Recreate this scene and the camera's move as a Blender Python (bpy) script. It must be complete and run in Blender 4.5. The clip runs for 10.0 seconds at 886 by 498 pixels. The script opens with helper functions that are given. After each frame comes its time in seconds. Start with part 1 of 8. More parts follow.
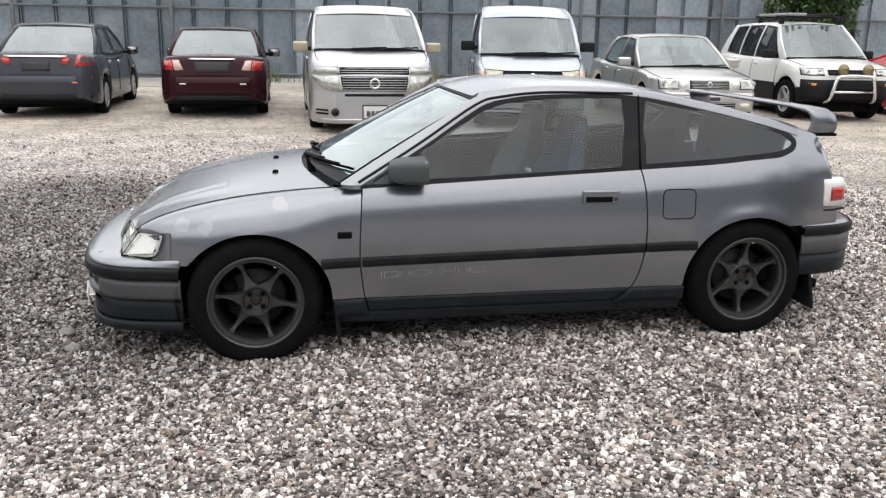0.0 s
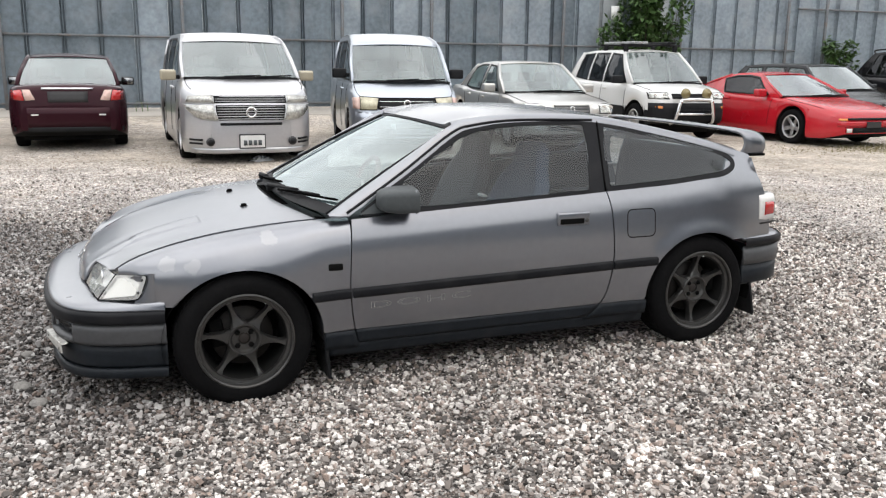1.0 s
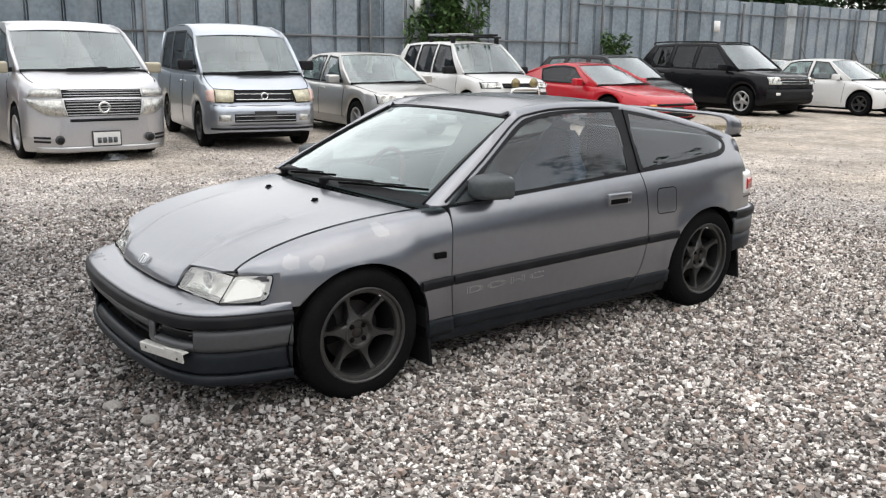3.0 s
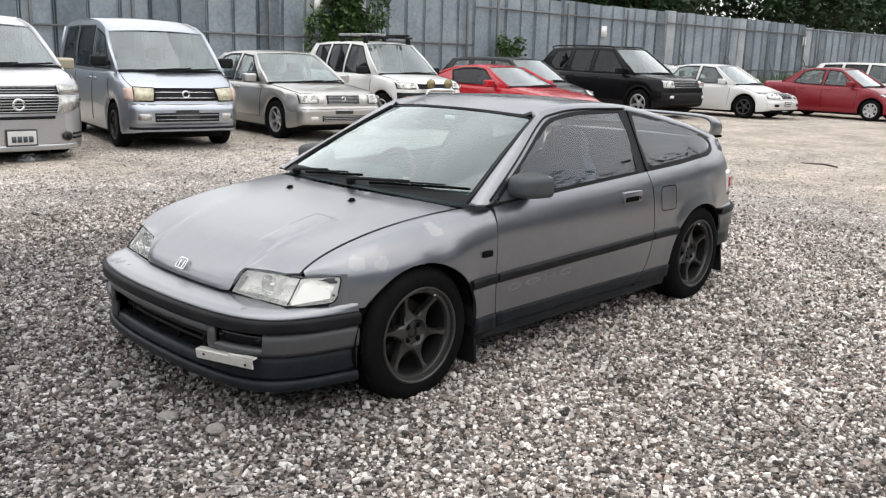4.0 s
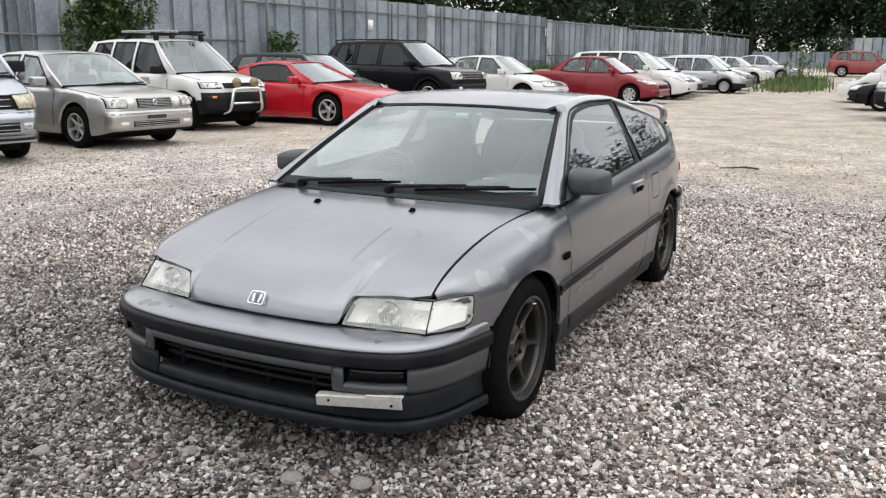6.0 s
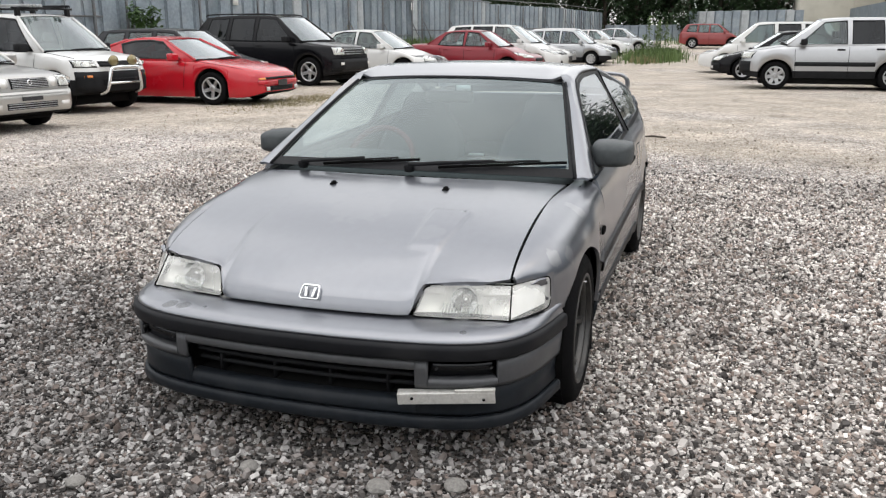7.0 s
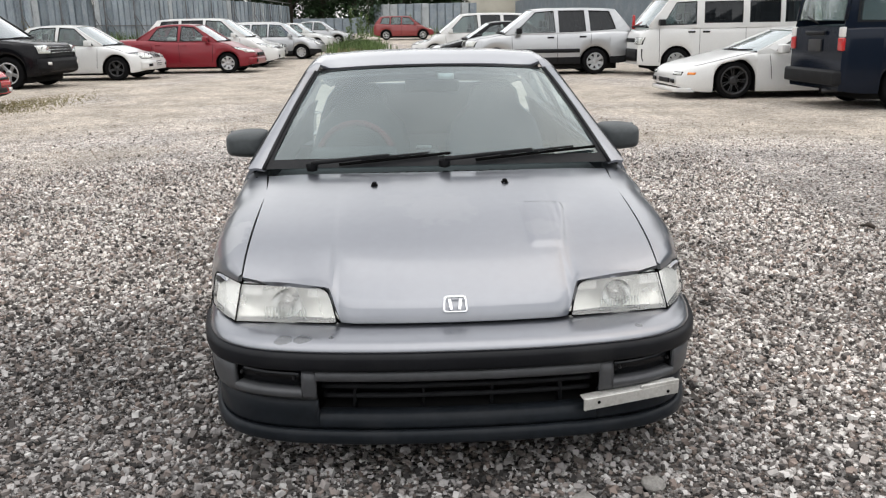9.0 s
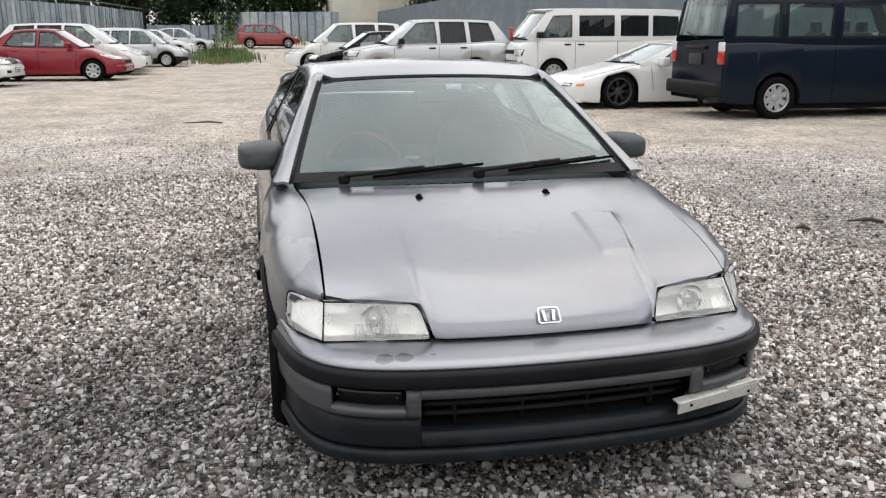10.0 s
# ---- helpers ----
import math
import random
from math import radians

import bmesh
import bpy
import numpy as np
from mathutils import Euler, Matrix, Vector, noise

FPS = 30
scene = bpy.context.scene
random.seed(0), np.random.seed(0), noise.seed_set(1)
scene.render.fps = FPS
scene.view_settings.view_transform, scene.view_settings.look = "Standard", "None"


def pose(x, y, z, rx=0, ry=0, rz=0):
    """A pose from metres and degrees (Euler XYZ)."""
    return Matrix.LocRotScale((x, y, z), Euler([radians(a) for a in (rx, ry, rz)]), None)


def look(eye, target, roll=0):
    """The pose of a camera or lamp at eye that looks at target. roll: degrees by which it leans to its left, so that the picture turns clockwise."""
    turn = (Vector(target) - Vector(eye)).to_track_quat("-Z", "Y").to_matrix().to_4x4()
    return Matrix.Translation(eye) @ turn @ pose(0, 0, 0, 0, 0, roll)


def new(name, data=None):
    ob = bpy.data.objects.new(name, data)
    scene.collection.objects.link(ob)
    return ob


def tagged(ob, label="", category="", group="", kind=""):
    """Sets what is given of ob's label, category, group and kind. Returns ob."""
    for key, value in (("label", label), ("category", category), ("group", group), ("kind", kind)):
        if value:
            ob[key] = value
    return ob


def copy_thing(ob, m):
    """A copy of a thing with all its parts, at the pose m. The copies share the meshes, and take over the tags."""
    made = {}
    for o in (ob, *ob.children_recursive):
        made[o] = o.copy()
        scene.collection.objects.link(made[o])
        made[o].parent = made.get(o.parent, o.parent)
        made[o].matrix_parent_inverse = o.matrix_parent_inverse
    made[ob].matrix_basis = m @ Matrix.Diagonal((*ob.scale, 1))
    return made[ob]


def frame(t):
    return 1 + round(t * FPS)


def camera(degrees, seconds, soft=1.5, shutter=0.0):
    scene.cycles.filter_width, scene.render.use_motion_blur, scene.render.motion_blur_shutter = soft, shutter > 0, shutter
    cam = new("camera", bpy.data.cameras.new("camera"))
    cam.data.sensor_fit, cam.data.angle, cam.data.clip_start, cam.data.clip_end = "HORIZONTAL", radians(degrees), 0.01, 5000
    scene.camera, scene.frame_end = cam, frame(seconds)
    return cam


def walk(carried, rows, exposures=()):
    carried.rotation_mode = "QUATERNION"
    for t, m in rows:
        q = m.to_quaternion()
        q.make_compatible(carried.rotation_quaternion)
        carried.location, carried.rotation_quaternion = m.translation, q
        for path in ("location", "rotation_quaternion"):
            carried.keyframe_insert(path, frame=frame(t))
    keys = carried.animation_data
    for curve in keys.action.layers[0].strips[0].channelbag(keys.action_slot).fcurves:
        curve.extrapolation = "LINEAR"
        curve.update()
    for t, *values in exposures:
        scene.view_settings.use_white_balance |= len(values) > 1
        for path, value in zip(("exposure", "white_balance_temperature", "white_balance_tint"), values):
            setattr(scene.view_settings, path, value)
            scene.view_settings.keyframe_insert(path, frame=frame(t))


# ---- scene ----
cam = camera(55.3, 10.0, soft=1.25)
PATH = [
    (0, (-1.002, -4.355, 1.409), (-0.644, -2.45, 0.913), 0.9),
    (0.5, (-1.325, -4.331, 1.429), (-0.775, -2.461, 0.978), 0.9),
    (1, (-1.638, -4.214, 1.418), (-0.913, -2.401, 0.985), 0.8),
    (1.5, (-1.971, -4.117, 1.415), (-1.124, -2.356, 0.987), 1.2),
    (2, (-2.322, -4.006, 1.43), (-1.369, -2.3, 1.005), 1.4),
    (2.5, (-2.618, -3.834, 1.407), (-1.553, -2.197, 0.974), 0.5),
    (2.7, (-2.735, -3.758, 1.407), (-1.626, -2.153, 0.966), 0.4),
    (3.8, (-3.382, -3.303, 1.38), (-2.014, -1.91, 0.945), 2.1),
    (4, (-3.476, -3.193, 1.385), (-2.082, -1.828, 0.947), 1.7),
    (4.5, (-3.716, -2.936, 1.383), (-2.263, -1.638, 0.931), -0.0),
    (5, (-3.877, -2.64, 1.391), (-2.327, -1.464, 0.928), -0.7),
    (5.2, (-3.921, -2.505, 1.368), (-2.323, -1.391, 0.913), -0.3),
    (6.3, (-4.111, -1.736, 1.359), (-2.343, -0.92, 0.901), 0.4),
    (6.5, (-4.13, -1.597, 1.342), (-2.339, -0.844, 0.865), 0.4),
    (7, (-4.158, -1.235, 1.333), (-2.316, -0.633, 0.841), -0.1),
    (7.5, (-4.18, -0.873, 1.311), (-2.301, -0.436, 0.785), -1.1),
    (8, (-4.171, -0.539, 1.314), (-2.263, -0.276, 0.777), -1.4),
    (8.5, (-4.115, -0.202, 1.317), (-2.183, -0.108, 0.808), -1.3),
    (9, (-4.125, 0.145, 1.307), (-2.193, 0.053, 0.796), -0.9),
    (9.1, (-4.133, 0.206, 1.306), (-2.204, 0.077, 0.793), -0.7),
    (9.5, (-4.101, 0.467, 1.304), (-2.187, 0.195, 0.791), -0.0),
    (10, (-4.01, 0.806, 1.315), (-2.116, 0.391, 0.823), -0.0),
]
walk(cam, [(t, look(eye, target, roll)) for t, eye, target, roll in PATH], exposures=[(0, 0.09), (1.5, 0.14), (2.5, 0.05), (4.5, 0.06), (7.0, 0.0), (10.0, -0.03)])

# ---- world and light: a bright overcast sky, thin sun ----
world = bpy.data.worlds.new("overcast")
scene.world = world
world.use_nodes = True
wn, wl = world.node_tree.nodes, world.node_tree.links
wn.clear()
sky = wn.new("ShaderNodeTexSky")
sky.sky_type, sky.sun_disc = "NISHITA", False
sky.sun_elevation, sky.sun_rotation = radians(58), radians(150)
sky.dust_density, sky.air_density = 3.0, 1.2
w_co = wn.new("ShaderNodeTexCoord")
w_cloud = wn.new("ShaderNodeTexNoise")
w_cloud.inputs["Scale"].default_value, w_cloud.inputs["Detail"].default_value = 2.2, 6.0
wl.new(w_co.outputs["Generated"], w_cloud.inputs["Vector"])
w_ramp = wn.new("ShaderNodeValToRGB")
w_ramp.color_ramp.elements[0].position, w_ramp.color_ramp.elements[0].color = 0.35, (7.5, 7.5, 7.55, 1)
w_ramp.color_ramp.elements[1].position, w_ramp.color_ramp.elements[1].color = 0.68, (12.6, 12.5, 12.3, 1)
wl.new(w_cloud.outputs["Fac"], w_ramp.inputs["Fac"])
w_mix = wn.new("ShaderNodeMix")
w_mix.data_type = "RGBA"
w_mix.inputs["Factor"].default_value = 0.82
wl.new(sky.outputs["Color"], w_mix.inputs["A"])
wl.new(w_ramp.outputs["Color"], w_mix.inputs["B"])
w_sep = wn.new("ShaderNodeSeparateXYZ")
wl.new(w_co.outputs["Generated"], w_sep.inputs["Vector"])
w_up = wn.new("ShaderNodeMapRange")  # an overcast sky is brighter overhead than at the horizon
w_up.inputs["From Min"].default_value, w_up.inputs["From Max"].default_value = 0.0, 1.0
w_up.inputs["To Min"].default_value, w_up.inputs["To Max"].default_value = 0.95, 1.20
wl.new(w_sep.outputs["Z"], w_up.inputs["Value"])
w_mul = wn.new("ShaderNodeMix")
w_mul.data_type, w_mul.blend_type = "RGBA", "MULTIPLY"
w_mul.inputs["Factor"].default_value = 1.0
wl.new(w_mix.outputs["Result"], w_mul.inputs["A"])
wl.new(w_up.outputs["Result"], w_mul.inputs["B"])
w_bg = wn.new("ShaderNodeBackground")
w_bg.inputs["Strength"].default_value = 0.156
wl.new(w_mul.outputs["Result"], w_bg.inputs["Color"])
w_out = wn.new("ShaderNodeOutputWorld")
wl.new(w_bg.outputs["Background"], w_out.inputs["Surface"])
sun_data = bpy.data.lights.new("sun", "SUN")
sun_data.energy, sun_data.angle, sun_data.color = 0.6, radians(65), (1.0, 0.97, 0.93)
sun = new("sun", sun_data)
sun.matrix_world = look((-3, 1, 18), (0, 0, 0))


# ---- small tools ----
def part(name, bm, material, parent=None, label="", smooth=True):
    me = bpy.data.meshes.new(name)
    if isinstance(bm, bmesh.types.BMesh):
        bm.to_mesh(me)
        bm.free()
    else:
        me.from_pydata(*bm)
    for p in me.polygons:
        p.use_smooth = smooth
    me.materials.append(material)
    ob = new(name, me)
    if parent is not None:
        ob.parent = parent
    if label:
        ob["label"] = label
    return ob


def sharp(ob, degrees=35):
    """Smooth shading that breaks at edges sharper than the angle."""
    me = ob.data
    bm = bmesh.new()
    bm.from_mesh(me)
    for e in bm.edges:
        if len(e.link_faces) == 2 and e.calc_face_angle(0) > radians(degrees):
            e.smooth = False
    bm.to_mesh(me)
    bm.free()
    return ob


def thing(name, label, category, m=None, group="", kind=""):
    ob = new(name)
    ob.empty_display_size = 0.2
    if m is not None:
        ob.matrix_basis = m
    return tagged(ob, label, category, group, kind)


def interp(points, x):
    """Straight-line table lookup in points [(x, v), ...]."""
    return float(np.interp(x, [p[0] for p in points], [p[1] for p in points]))


def curve_pts(points, per=6):
    """Catmull-Rom through points (tuples of any size)."""
    pts = [np.array(p, float) for p in points]
    out = []
    for i in range(len(pts) - 1):
        p0, p1, p2, p3 = pts[max(i - 1, 0)], pts[i], pts[i + 1], pts[min(i + 2, len(pts) - 1)]
        for k in range(per):
            t = k / per
            out.append(0.5 * ((2 * p1) + (p2 - p0) * t + (2 * p0 - 5 * p1 + 4 * p2 - p3) * t ** 2 + (3 * p1 - p0 - 3 * p2 + p3) * t ** 3))
    out.append(pts[-1])
    return out


def smooth_table(points, per=8):
    return [tuple(p) for p in curve_pts(points, per)]


def grid_bm(rows, closed_u=False, closed_v=False):
    """Quads between rows of points."""
    bm = bmesh.new()
    vs = [[bm.verts.new(p) for p in r] for r in rows]
    n, m = len(vs), len(vs[0])
    for i in range(n if closed_u else n - 1):
        for j in range(m if closed_v else m - 1):
            a, b = vs[i], vs[(i + 1) % n]
            q = [a[j], b[j], b[(j + 1) % m], a[(j + 1) % m]]
            try:
                bm.faces.new(q)
            except ValueError:
                pass
    return bm


def shell(bm, t):
    """Give a sheet a thickness t behind its faces."""
    bm.normal_update()
    faces, edge = bm.faces[:], [e for e in bm.edges if len(e.link_faces) == 1]
    twin = {v: bm.verts.new(v.co - v.normal * t) for v in bm.verts[:]}
    for f in faces:
        bm.faces.new([twin[v] for v in reversed(f.verts)])
    for e in edge:
        a, b = e.verts
        lp = e.link_loops[0]
        if lp.vert is not a:
            a, b = b, a
        bm.faces.new([b, a, twin[a], twin[b]])
    return bm


def thick(bm, t):
    bmesh.ops.recalc_face_normals(bm, faces=bm.faces)
    return shell(bm, t)


def mirror_y(bm):
    """The same shape on the other side."""
    out = bm.copy()
    for v in out.verts:
        v.co.y = -v.co.y
    bmesh.ops.reverse_faces(out, faces=out.faces)
    return out


def join(*bms):
    out = bmesh.new()
    for b in bms:
        twin = {v: out.verts.new(v.co) for v in b.verts}
        for f in b.faces:
            out.faces.new([twin[v] for v in f.verts])
        b.free()
    out.normal_update()
    return out


def box_bm(x0, x1, y0, y1, z0, z1, bevel=0.0, seg=2):
    bm = bmesh.new()
    bmesh.ops.create_cube(bm, size=1.0)
    for v in bm.verts:
        v.co = Vector(((x0 + x1) / 2 + v.co.x * (x1 - x0), (y0 + y1) / 2 + v.co.y * (y1 - y0), (z0 + z1) / 2 + v.co.z * (z1 - z0)))
    if bevel:
        bmesh.ops.bevel(bm, geom=bm.edges[:], offset=bevel, segments=seg, profile=0.6, affect="EDGES")
    return bm


def moved(bm, m):
    bmesh.ops.transform(bm, matrix=m, verts=bm.verts)
    return bm


def tube_bm(points, radius, sides=8, flat=1.0, cap=True):
    """A round bar along points; flat squeezes its height."""
    pts = [Vector(p) for p in points]
    rows = []
    for i, p in enumerate(pts):
        d = (pts[min(i + 1, len(pts) - 1)] - pts[max(i - 1, 0)]).normalized()
        up = Vector((0, 0, 1)) if abs(d.z) < 0.9 else Vector((1, 0, 0))
        a = d.cross(up).normalized()
        b = a.cross(d).normalized()
        r = radius[i] if isinstance(radius, (list, tuple)) else radius
        rows.append([p + a * math.cos(k * 2 * math.pi / sides) * r + b * math.sin(k * 2 * math.pi / sides) * r * flat for k in range(sides)])
    bm = grid_bm(rows, closed_v=True)
    if cap:
        bm.verts.ensure_lookup_table()
        for s in (0, len(pts) - 1):
            vs = [bm.verts[s * sides + k] for k in range(sides)]
            try:
                bm.faces.new(vs)
            except ValueError:
                pass
    bmesh.ops.recalc_face_normals(bm, faces=bm.faces)
    return bm


def lathe_y(profile, steps=40, x=0, z=0):
    """Turn (radius, y) points round the y axis through (x, z)."""
    rows = []
    for i in range(steps):
        a = 2 * math.pi * i / steps
        rows.append([(x + r * math.cos(a), y, z + r * math.sin(a)) for r, y in profile])
    bm = grid_bm(rows, closed_u=True)
    bmesh.ops.recalc_face_normals(bm, faces=bm.faces)
    return bm


def poly_fill(loops, mapping, cuts=0.12):
    """Fill an outline with holes, given in the plane, and map it into space."""
    bm = bmesh.new()
    edges = []
    for lp in loops:
        vs = []
        for i in range(len(lp)):
            a, b = np.array(lp[i], float), np.array(lp[(i + 1) % len(lp)], float)
            n = max(1, int(np.linalg.norm(b - a) / cuts))
            vs += [bm.verts.new((*(a + (b - a) * k / n), 0)) for k in range(n)]
        edges += [bm.edges.new((vs[i], vs[(i + 1) % len(vs)])) for i in range(len(vs))]
    bmesh.ops.triangle_fill(bm, use_beauty=True, use_dissolve=False, edges=edges, normal=(0, 0, 1))
    for v in bm.verts:
        v.co = Vector(mapping(v.co.x, v.co.y))
    return bm


def inset_poly(poly, d):
    """Move an outline inwards by d."""
    p = [np.array(q, float) for q in poly]
    area = sum(p[i][0] * p[(i + 1) % len(p)][1] - p[(i + 1) % len(p)][0] * p[i][1] for i in range(len(p)))
    s = 1 if area > 0 else -1
    out = []
    for i in range(len(p)):
        a, b, c = p[i - 1], p[i], p[(i + 1) % len(p)]
        n1, n2 = np.array([-(b - a)[1], (b - a)[0]]), np.array([-(c - b)[1], (c - b)[0]])
        n1, n2 = n1 / (np.linalg.norm(n1) + 1e-9), n2 / (np.linalg.norm(n2) + 1e-9)
        n = n1 + n2
        k = max(float(n @ n) / 2, 0.5)
        out.append(tuple(b + s * d * n / k))
    return out


def round_poly(poly, r, steps=4):
    """Round the corners of an outline."""
    out = []
    p = [np.array(q, float) for q in poly]
    for i in range(len(p)):
        a, b, c = p[i - 1], p[i], p[(i + 1) % len(p)]
        ra = min(r, np.linalg.norm(a - b) * 0.45)
        rc = min(r, np.linalg.norm(c - b) * 0.45)
        s, e = b + (a - b) / np.linalg.norm(a - b) * ra, b + (c - b) / np.linalg.norm(c - b) * rc
        for k in range(steps + 1):
            t = k / steps
            out.append(tuple((1 - t) ** 2 * s + 2 * t * (1 - t) * b + t * t * e))
    return out


# ---- materials ----
def mat(name, base, rough=0.5, metal=0.0, coat=0.0, var=0.12, scale=4.0, fine=60.0, bump=0.0, bscale=200.0, rvar=0.1, emit=0.0, dirt=None, dirt_amount=0.0, spec=0.5):
    """A Principled surface with colour and gloss that vary at two scales, dirt, and fine relief."""
    m = bpy.data.materials.new(name)
    m.use_nodes = True
    n, l = m.node_tree.nodes, m.node_tree.links
    p = n["Principled BSDF"]
    co = n.new("ShaderNodeTexCoord")
    big, small = n.new("ShaderNodeTexNoise"), n.new("ShaderNodeTexNoise")
    big.inputs["Scale"].default_value, big.inputs["Detail"].default_value = scale, 5
    small.inputs["Scale"].default_value, small.inputs["Detail"].default_value = fine, 3
    for t in (big, small):
        l.new(co.outputs["Object"], t.inputs["Vector"])
    add = n.new("ShaderNodeMath")
    add.operation = "ADD"
    l.new(big.outputs["Fac"], add.inputs[0])
    l.new(small.outputs["Fac"], add.inputs[1])
    rng = n.new("ShaderNodeMapRange")
    rng.inputs["From Min"].default_value, rng.inputs["From Max"].default_value = 0.6, 1.4
    rng.inputs["To Min"].default_value, rng.inputs["To Max"].default_value = 1 - var, 1 + var
    l.new(add.outputs[0], rng.inputs["Value"])
    mul = n.new("ShaderNodeMix")
    mul.data_type, mul.blend_type = "RGBA", "MULTIPLY"
    mul.inputs["Factor"].default_value = 1
    mul.inputs["A"].default_value = (*base, 1)
    l.new(rng.outputs["Result"], mul.inputs["B"])
    colour = mul.outputs["Result"]
    if dirt:
        d = n.new("ShaderNodeTexNoise")
        d.inputs["Scale"].default_value, d.inputs["Detail"].default_value = scale * 1.7, 8
        l.new(co.outputs["Object"], d.inputs["Vector"])
        dr = n.new("ShaderNodeMapRange")
        dr.inputs["From Min"].default_value, dr.inputs["From Max"].default_value = 0.5, 0.72
        dr.inputs["To Max"].default_value = dirt_amount
        l.new(d.outputs["Fac"], dr.inputs["Value"])
        dm = n.new("ShaderNodeMix")
        dm.data_type = "RGBA"
        l.new(dr.outputs["Result"], dm.inputs["Factor"])
        l.new(colour, dm.inputs["A"])
        dm.inputs["B"].default_value = (*dirt, 1)
        colour = dm.outputs["Result"]
    l.new(colour, p.inputs["Base Color"])
    rr = n.new("ShaderNodeMapRange")
    rr.inputs["To Min"].default_value, rr.inputs["To Max"].default_value = max(rough - rvar, 0.02), min(rough + rvar, 1)
    l.new(big.outputs["Fac"], rr.inputs["Value"])
    l.new(rr.outputs["Result"], p.inputs["Roughness"])
    p.inputs["Metallic"].default_value = metal
    p.inputs["Specular IOR Level"].default_value = spec
    p.inputs["Coat Weight"].default_value = coat
    p.inputs["Coat Roughness"].default_value = 0.08
    if emit:
        p.inputs["Emission Color"].default_value = (*base, 1)
        p.inputs["Emission Strength"].default_value = emit
    if bump:
        bt = n.new("ShaderNodeTexNoise")
        bt.inputs["Scale"].default_value, bt.inputs["Detail"].default_value = bscale, 4
        l.new(co.outputs["Object"], bt.inputs["Vector"])
        b = n.new("ShaderNodeBump")
        b.inputs["Strength"].default_value, b.inputs["Distance"].default_value = bump, 0.004
        l.new(bt.outputs["Fac"], b.inputs["Height"])
        l.new(b.outputs["Normal"], p.inputs["Normal"])
    return m


def paint(name, base, metal=0.25, rough=0.32, coat=0.7, dust=0.12):
    dark = max(base) < 0.09
    return mat(name, base, 0.2 if dark else rough, metal, coat * (0.15 if dark else 1.0), spec=0.18 if dark else 0.5, var=0.05, scale=1.6, fine=30, rvar=0.06, dirt=tuple(0.8 * c + (0.010 if dark else 0.035) for c in base), dirt_amount=dust)


def pane(name, tint, rough=0.02, gloss=1.0, body=0.0, body_colour=(0.3, 0.33, 0.33), power=3.4, facing=0.075):
    """A thin pane: clear or tinted, with mirror gloss that rises towards grazing, and some dusty haze of its own."""
    m = bpy.data.materials.new(name)
    m.use_nodes = True
    n, l = m.node_tree.nodes, m.node_tree.links
    n.clear()
    out, mix, tr, gl, lw = n.new("ShaderNodeOutputMaterial"), n.new("ShaderNodeMixShader"), n.new("ShaderNodeBsdfTransparent"), n.new("ShaderNodeBsdfGlossy"), n.new("ShaderNodeLayerWeight")
    tr.inputs["Color"].default_value = (*tint, 1)
    gl.inputs["Roughness"].default_value = rough
    gl.inputs["Color"].default_value = (0.95, 0.97, 1.0, 1)
    pw, ma = n.new("ShaderNodeMath"), n.new("ShaderNodeMath")
    pw.operation, ma.operation = "POWER", "MULTIPLY_ADD"
    pw.inputs[1].default_value = power
    ma.inputs[1].default_value, ma.inputs[2].default_value = 0.90 * gloss, facing * gloss
    l.new(lw.outputs["Facing"], pw.inputs[0])
    l.new(pw.outputs[0], ma.inputs[0])
    df, hz = n.new("ShaderNodeBsdfDiffuse"), n.new("ShaderNodeMixShader")
    df.inputs["Color"].default_value = (*body_colour, 1)
    co, nz, mr = n.new("ShaderNodeTexCoord"), n.new("ShaderNodeTexNoise"), n.new("ShaderNodeMapRange")
    nz.inputs["Scale"].default_value, nz.inputs["Detail"].default_value = 3.0, 6
    l.new(co.outputs["Object"], nz.inputs["Vector"])
    mr.inputs["From Min"].default_value, mr.inputs["From Max"].default_value = 0.3, 0.7
    mr.inputs["To Min"].default_value, mr.inputs["To Max"].default_value = body * 0.6, body * 1.4
    l.new(nz.outputs["Fac"], mr.inputs["Value"])
    l.new(mr.outputs["Result"], hz.inputs[0])
    l.new(tr.outputs[0], hz.inputs[1])
    l.new(df.outputs[0], hz.inputs[2])
    l.new(ma.outputs[0], mix.inputs[0])
    l.new(hz.outputs[0], mix.inputs[1])
    l.new(gl.outputs[0], mix.inputs[2])
    l.new(mix.outputs[0], out.inputs["Surface"])
    return m


M_TYRE = mat("tyre rubber", (0.0075, 0.0075, 0.008), 0.75, var=0.3, scale=8, fine=90, bump=0.3, bscale=150, dirt=(0.018, 0.0175, 0.017), dirt_amount=0.2, spec=0.04)
M_BLACK = mat("black plastic trim", (0.014, 0.0145, 0.016), 0.5, var=0.25, bump=0.15, bscale=400, dirt=(0.04, 0.04, 0.04), dirt_amount=0.2, spec=0.12)
M_WELL = mat("wheel well lining", (0.008, 0.008, 0.008), 0.9, var=0.3, spec=0.0)
M_UNDER = mat("underbody", (0.012, 0.012, 0.012), 0.9, spec=0.1)
M_CHROME = mat("chrome", (0.78, 0.79, 0.8), 0.12, 1.0, var=0.05)
M_ALLOY = mat("silver alloy", (0.5, 0.5, 0.51), 0.35, 0.85, var=0.12, dirt=(0.16, 0.14, 0.12), dirt_amount=0.4)
M_STEEL = mat("painted steel wheel", (0.42, 0.43, 0.44), 0.45, 0.5, var=0.15, dirt=(0.16, 0.14, 0.12), dirt_amount=0.5)
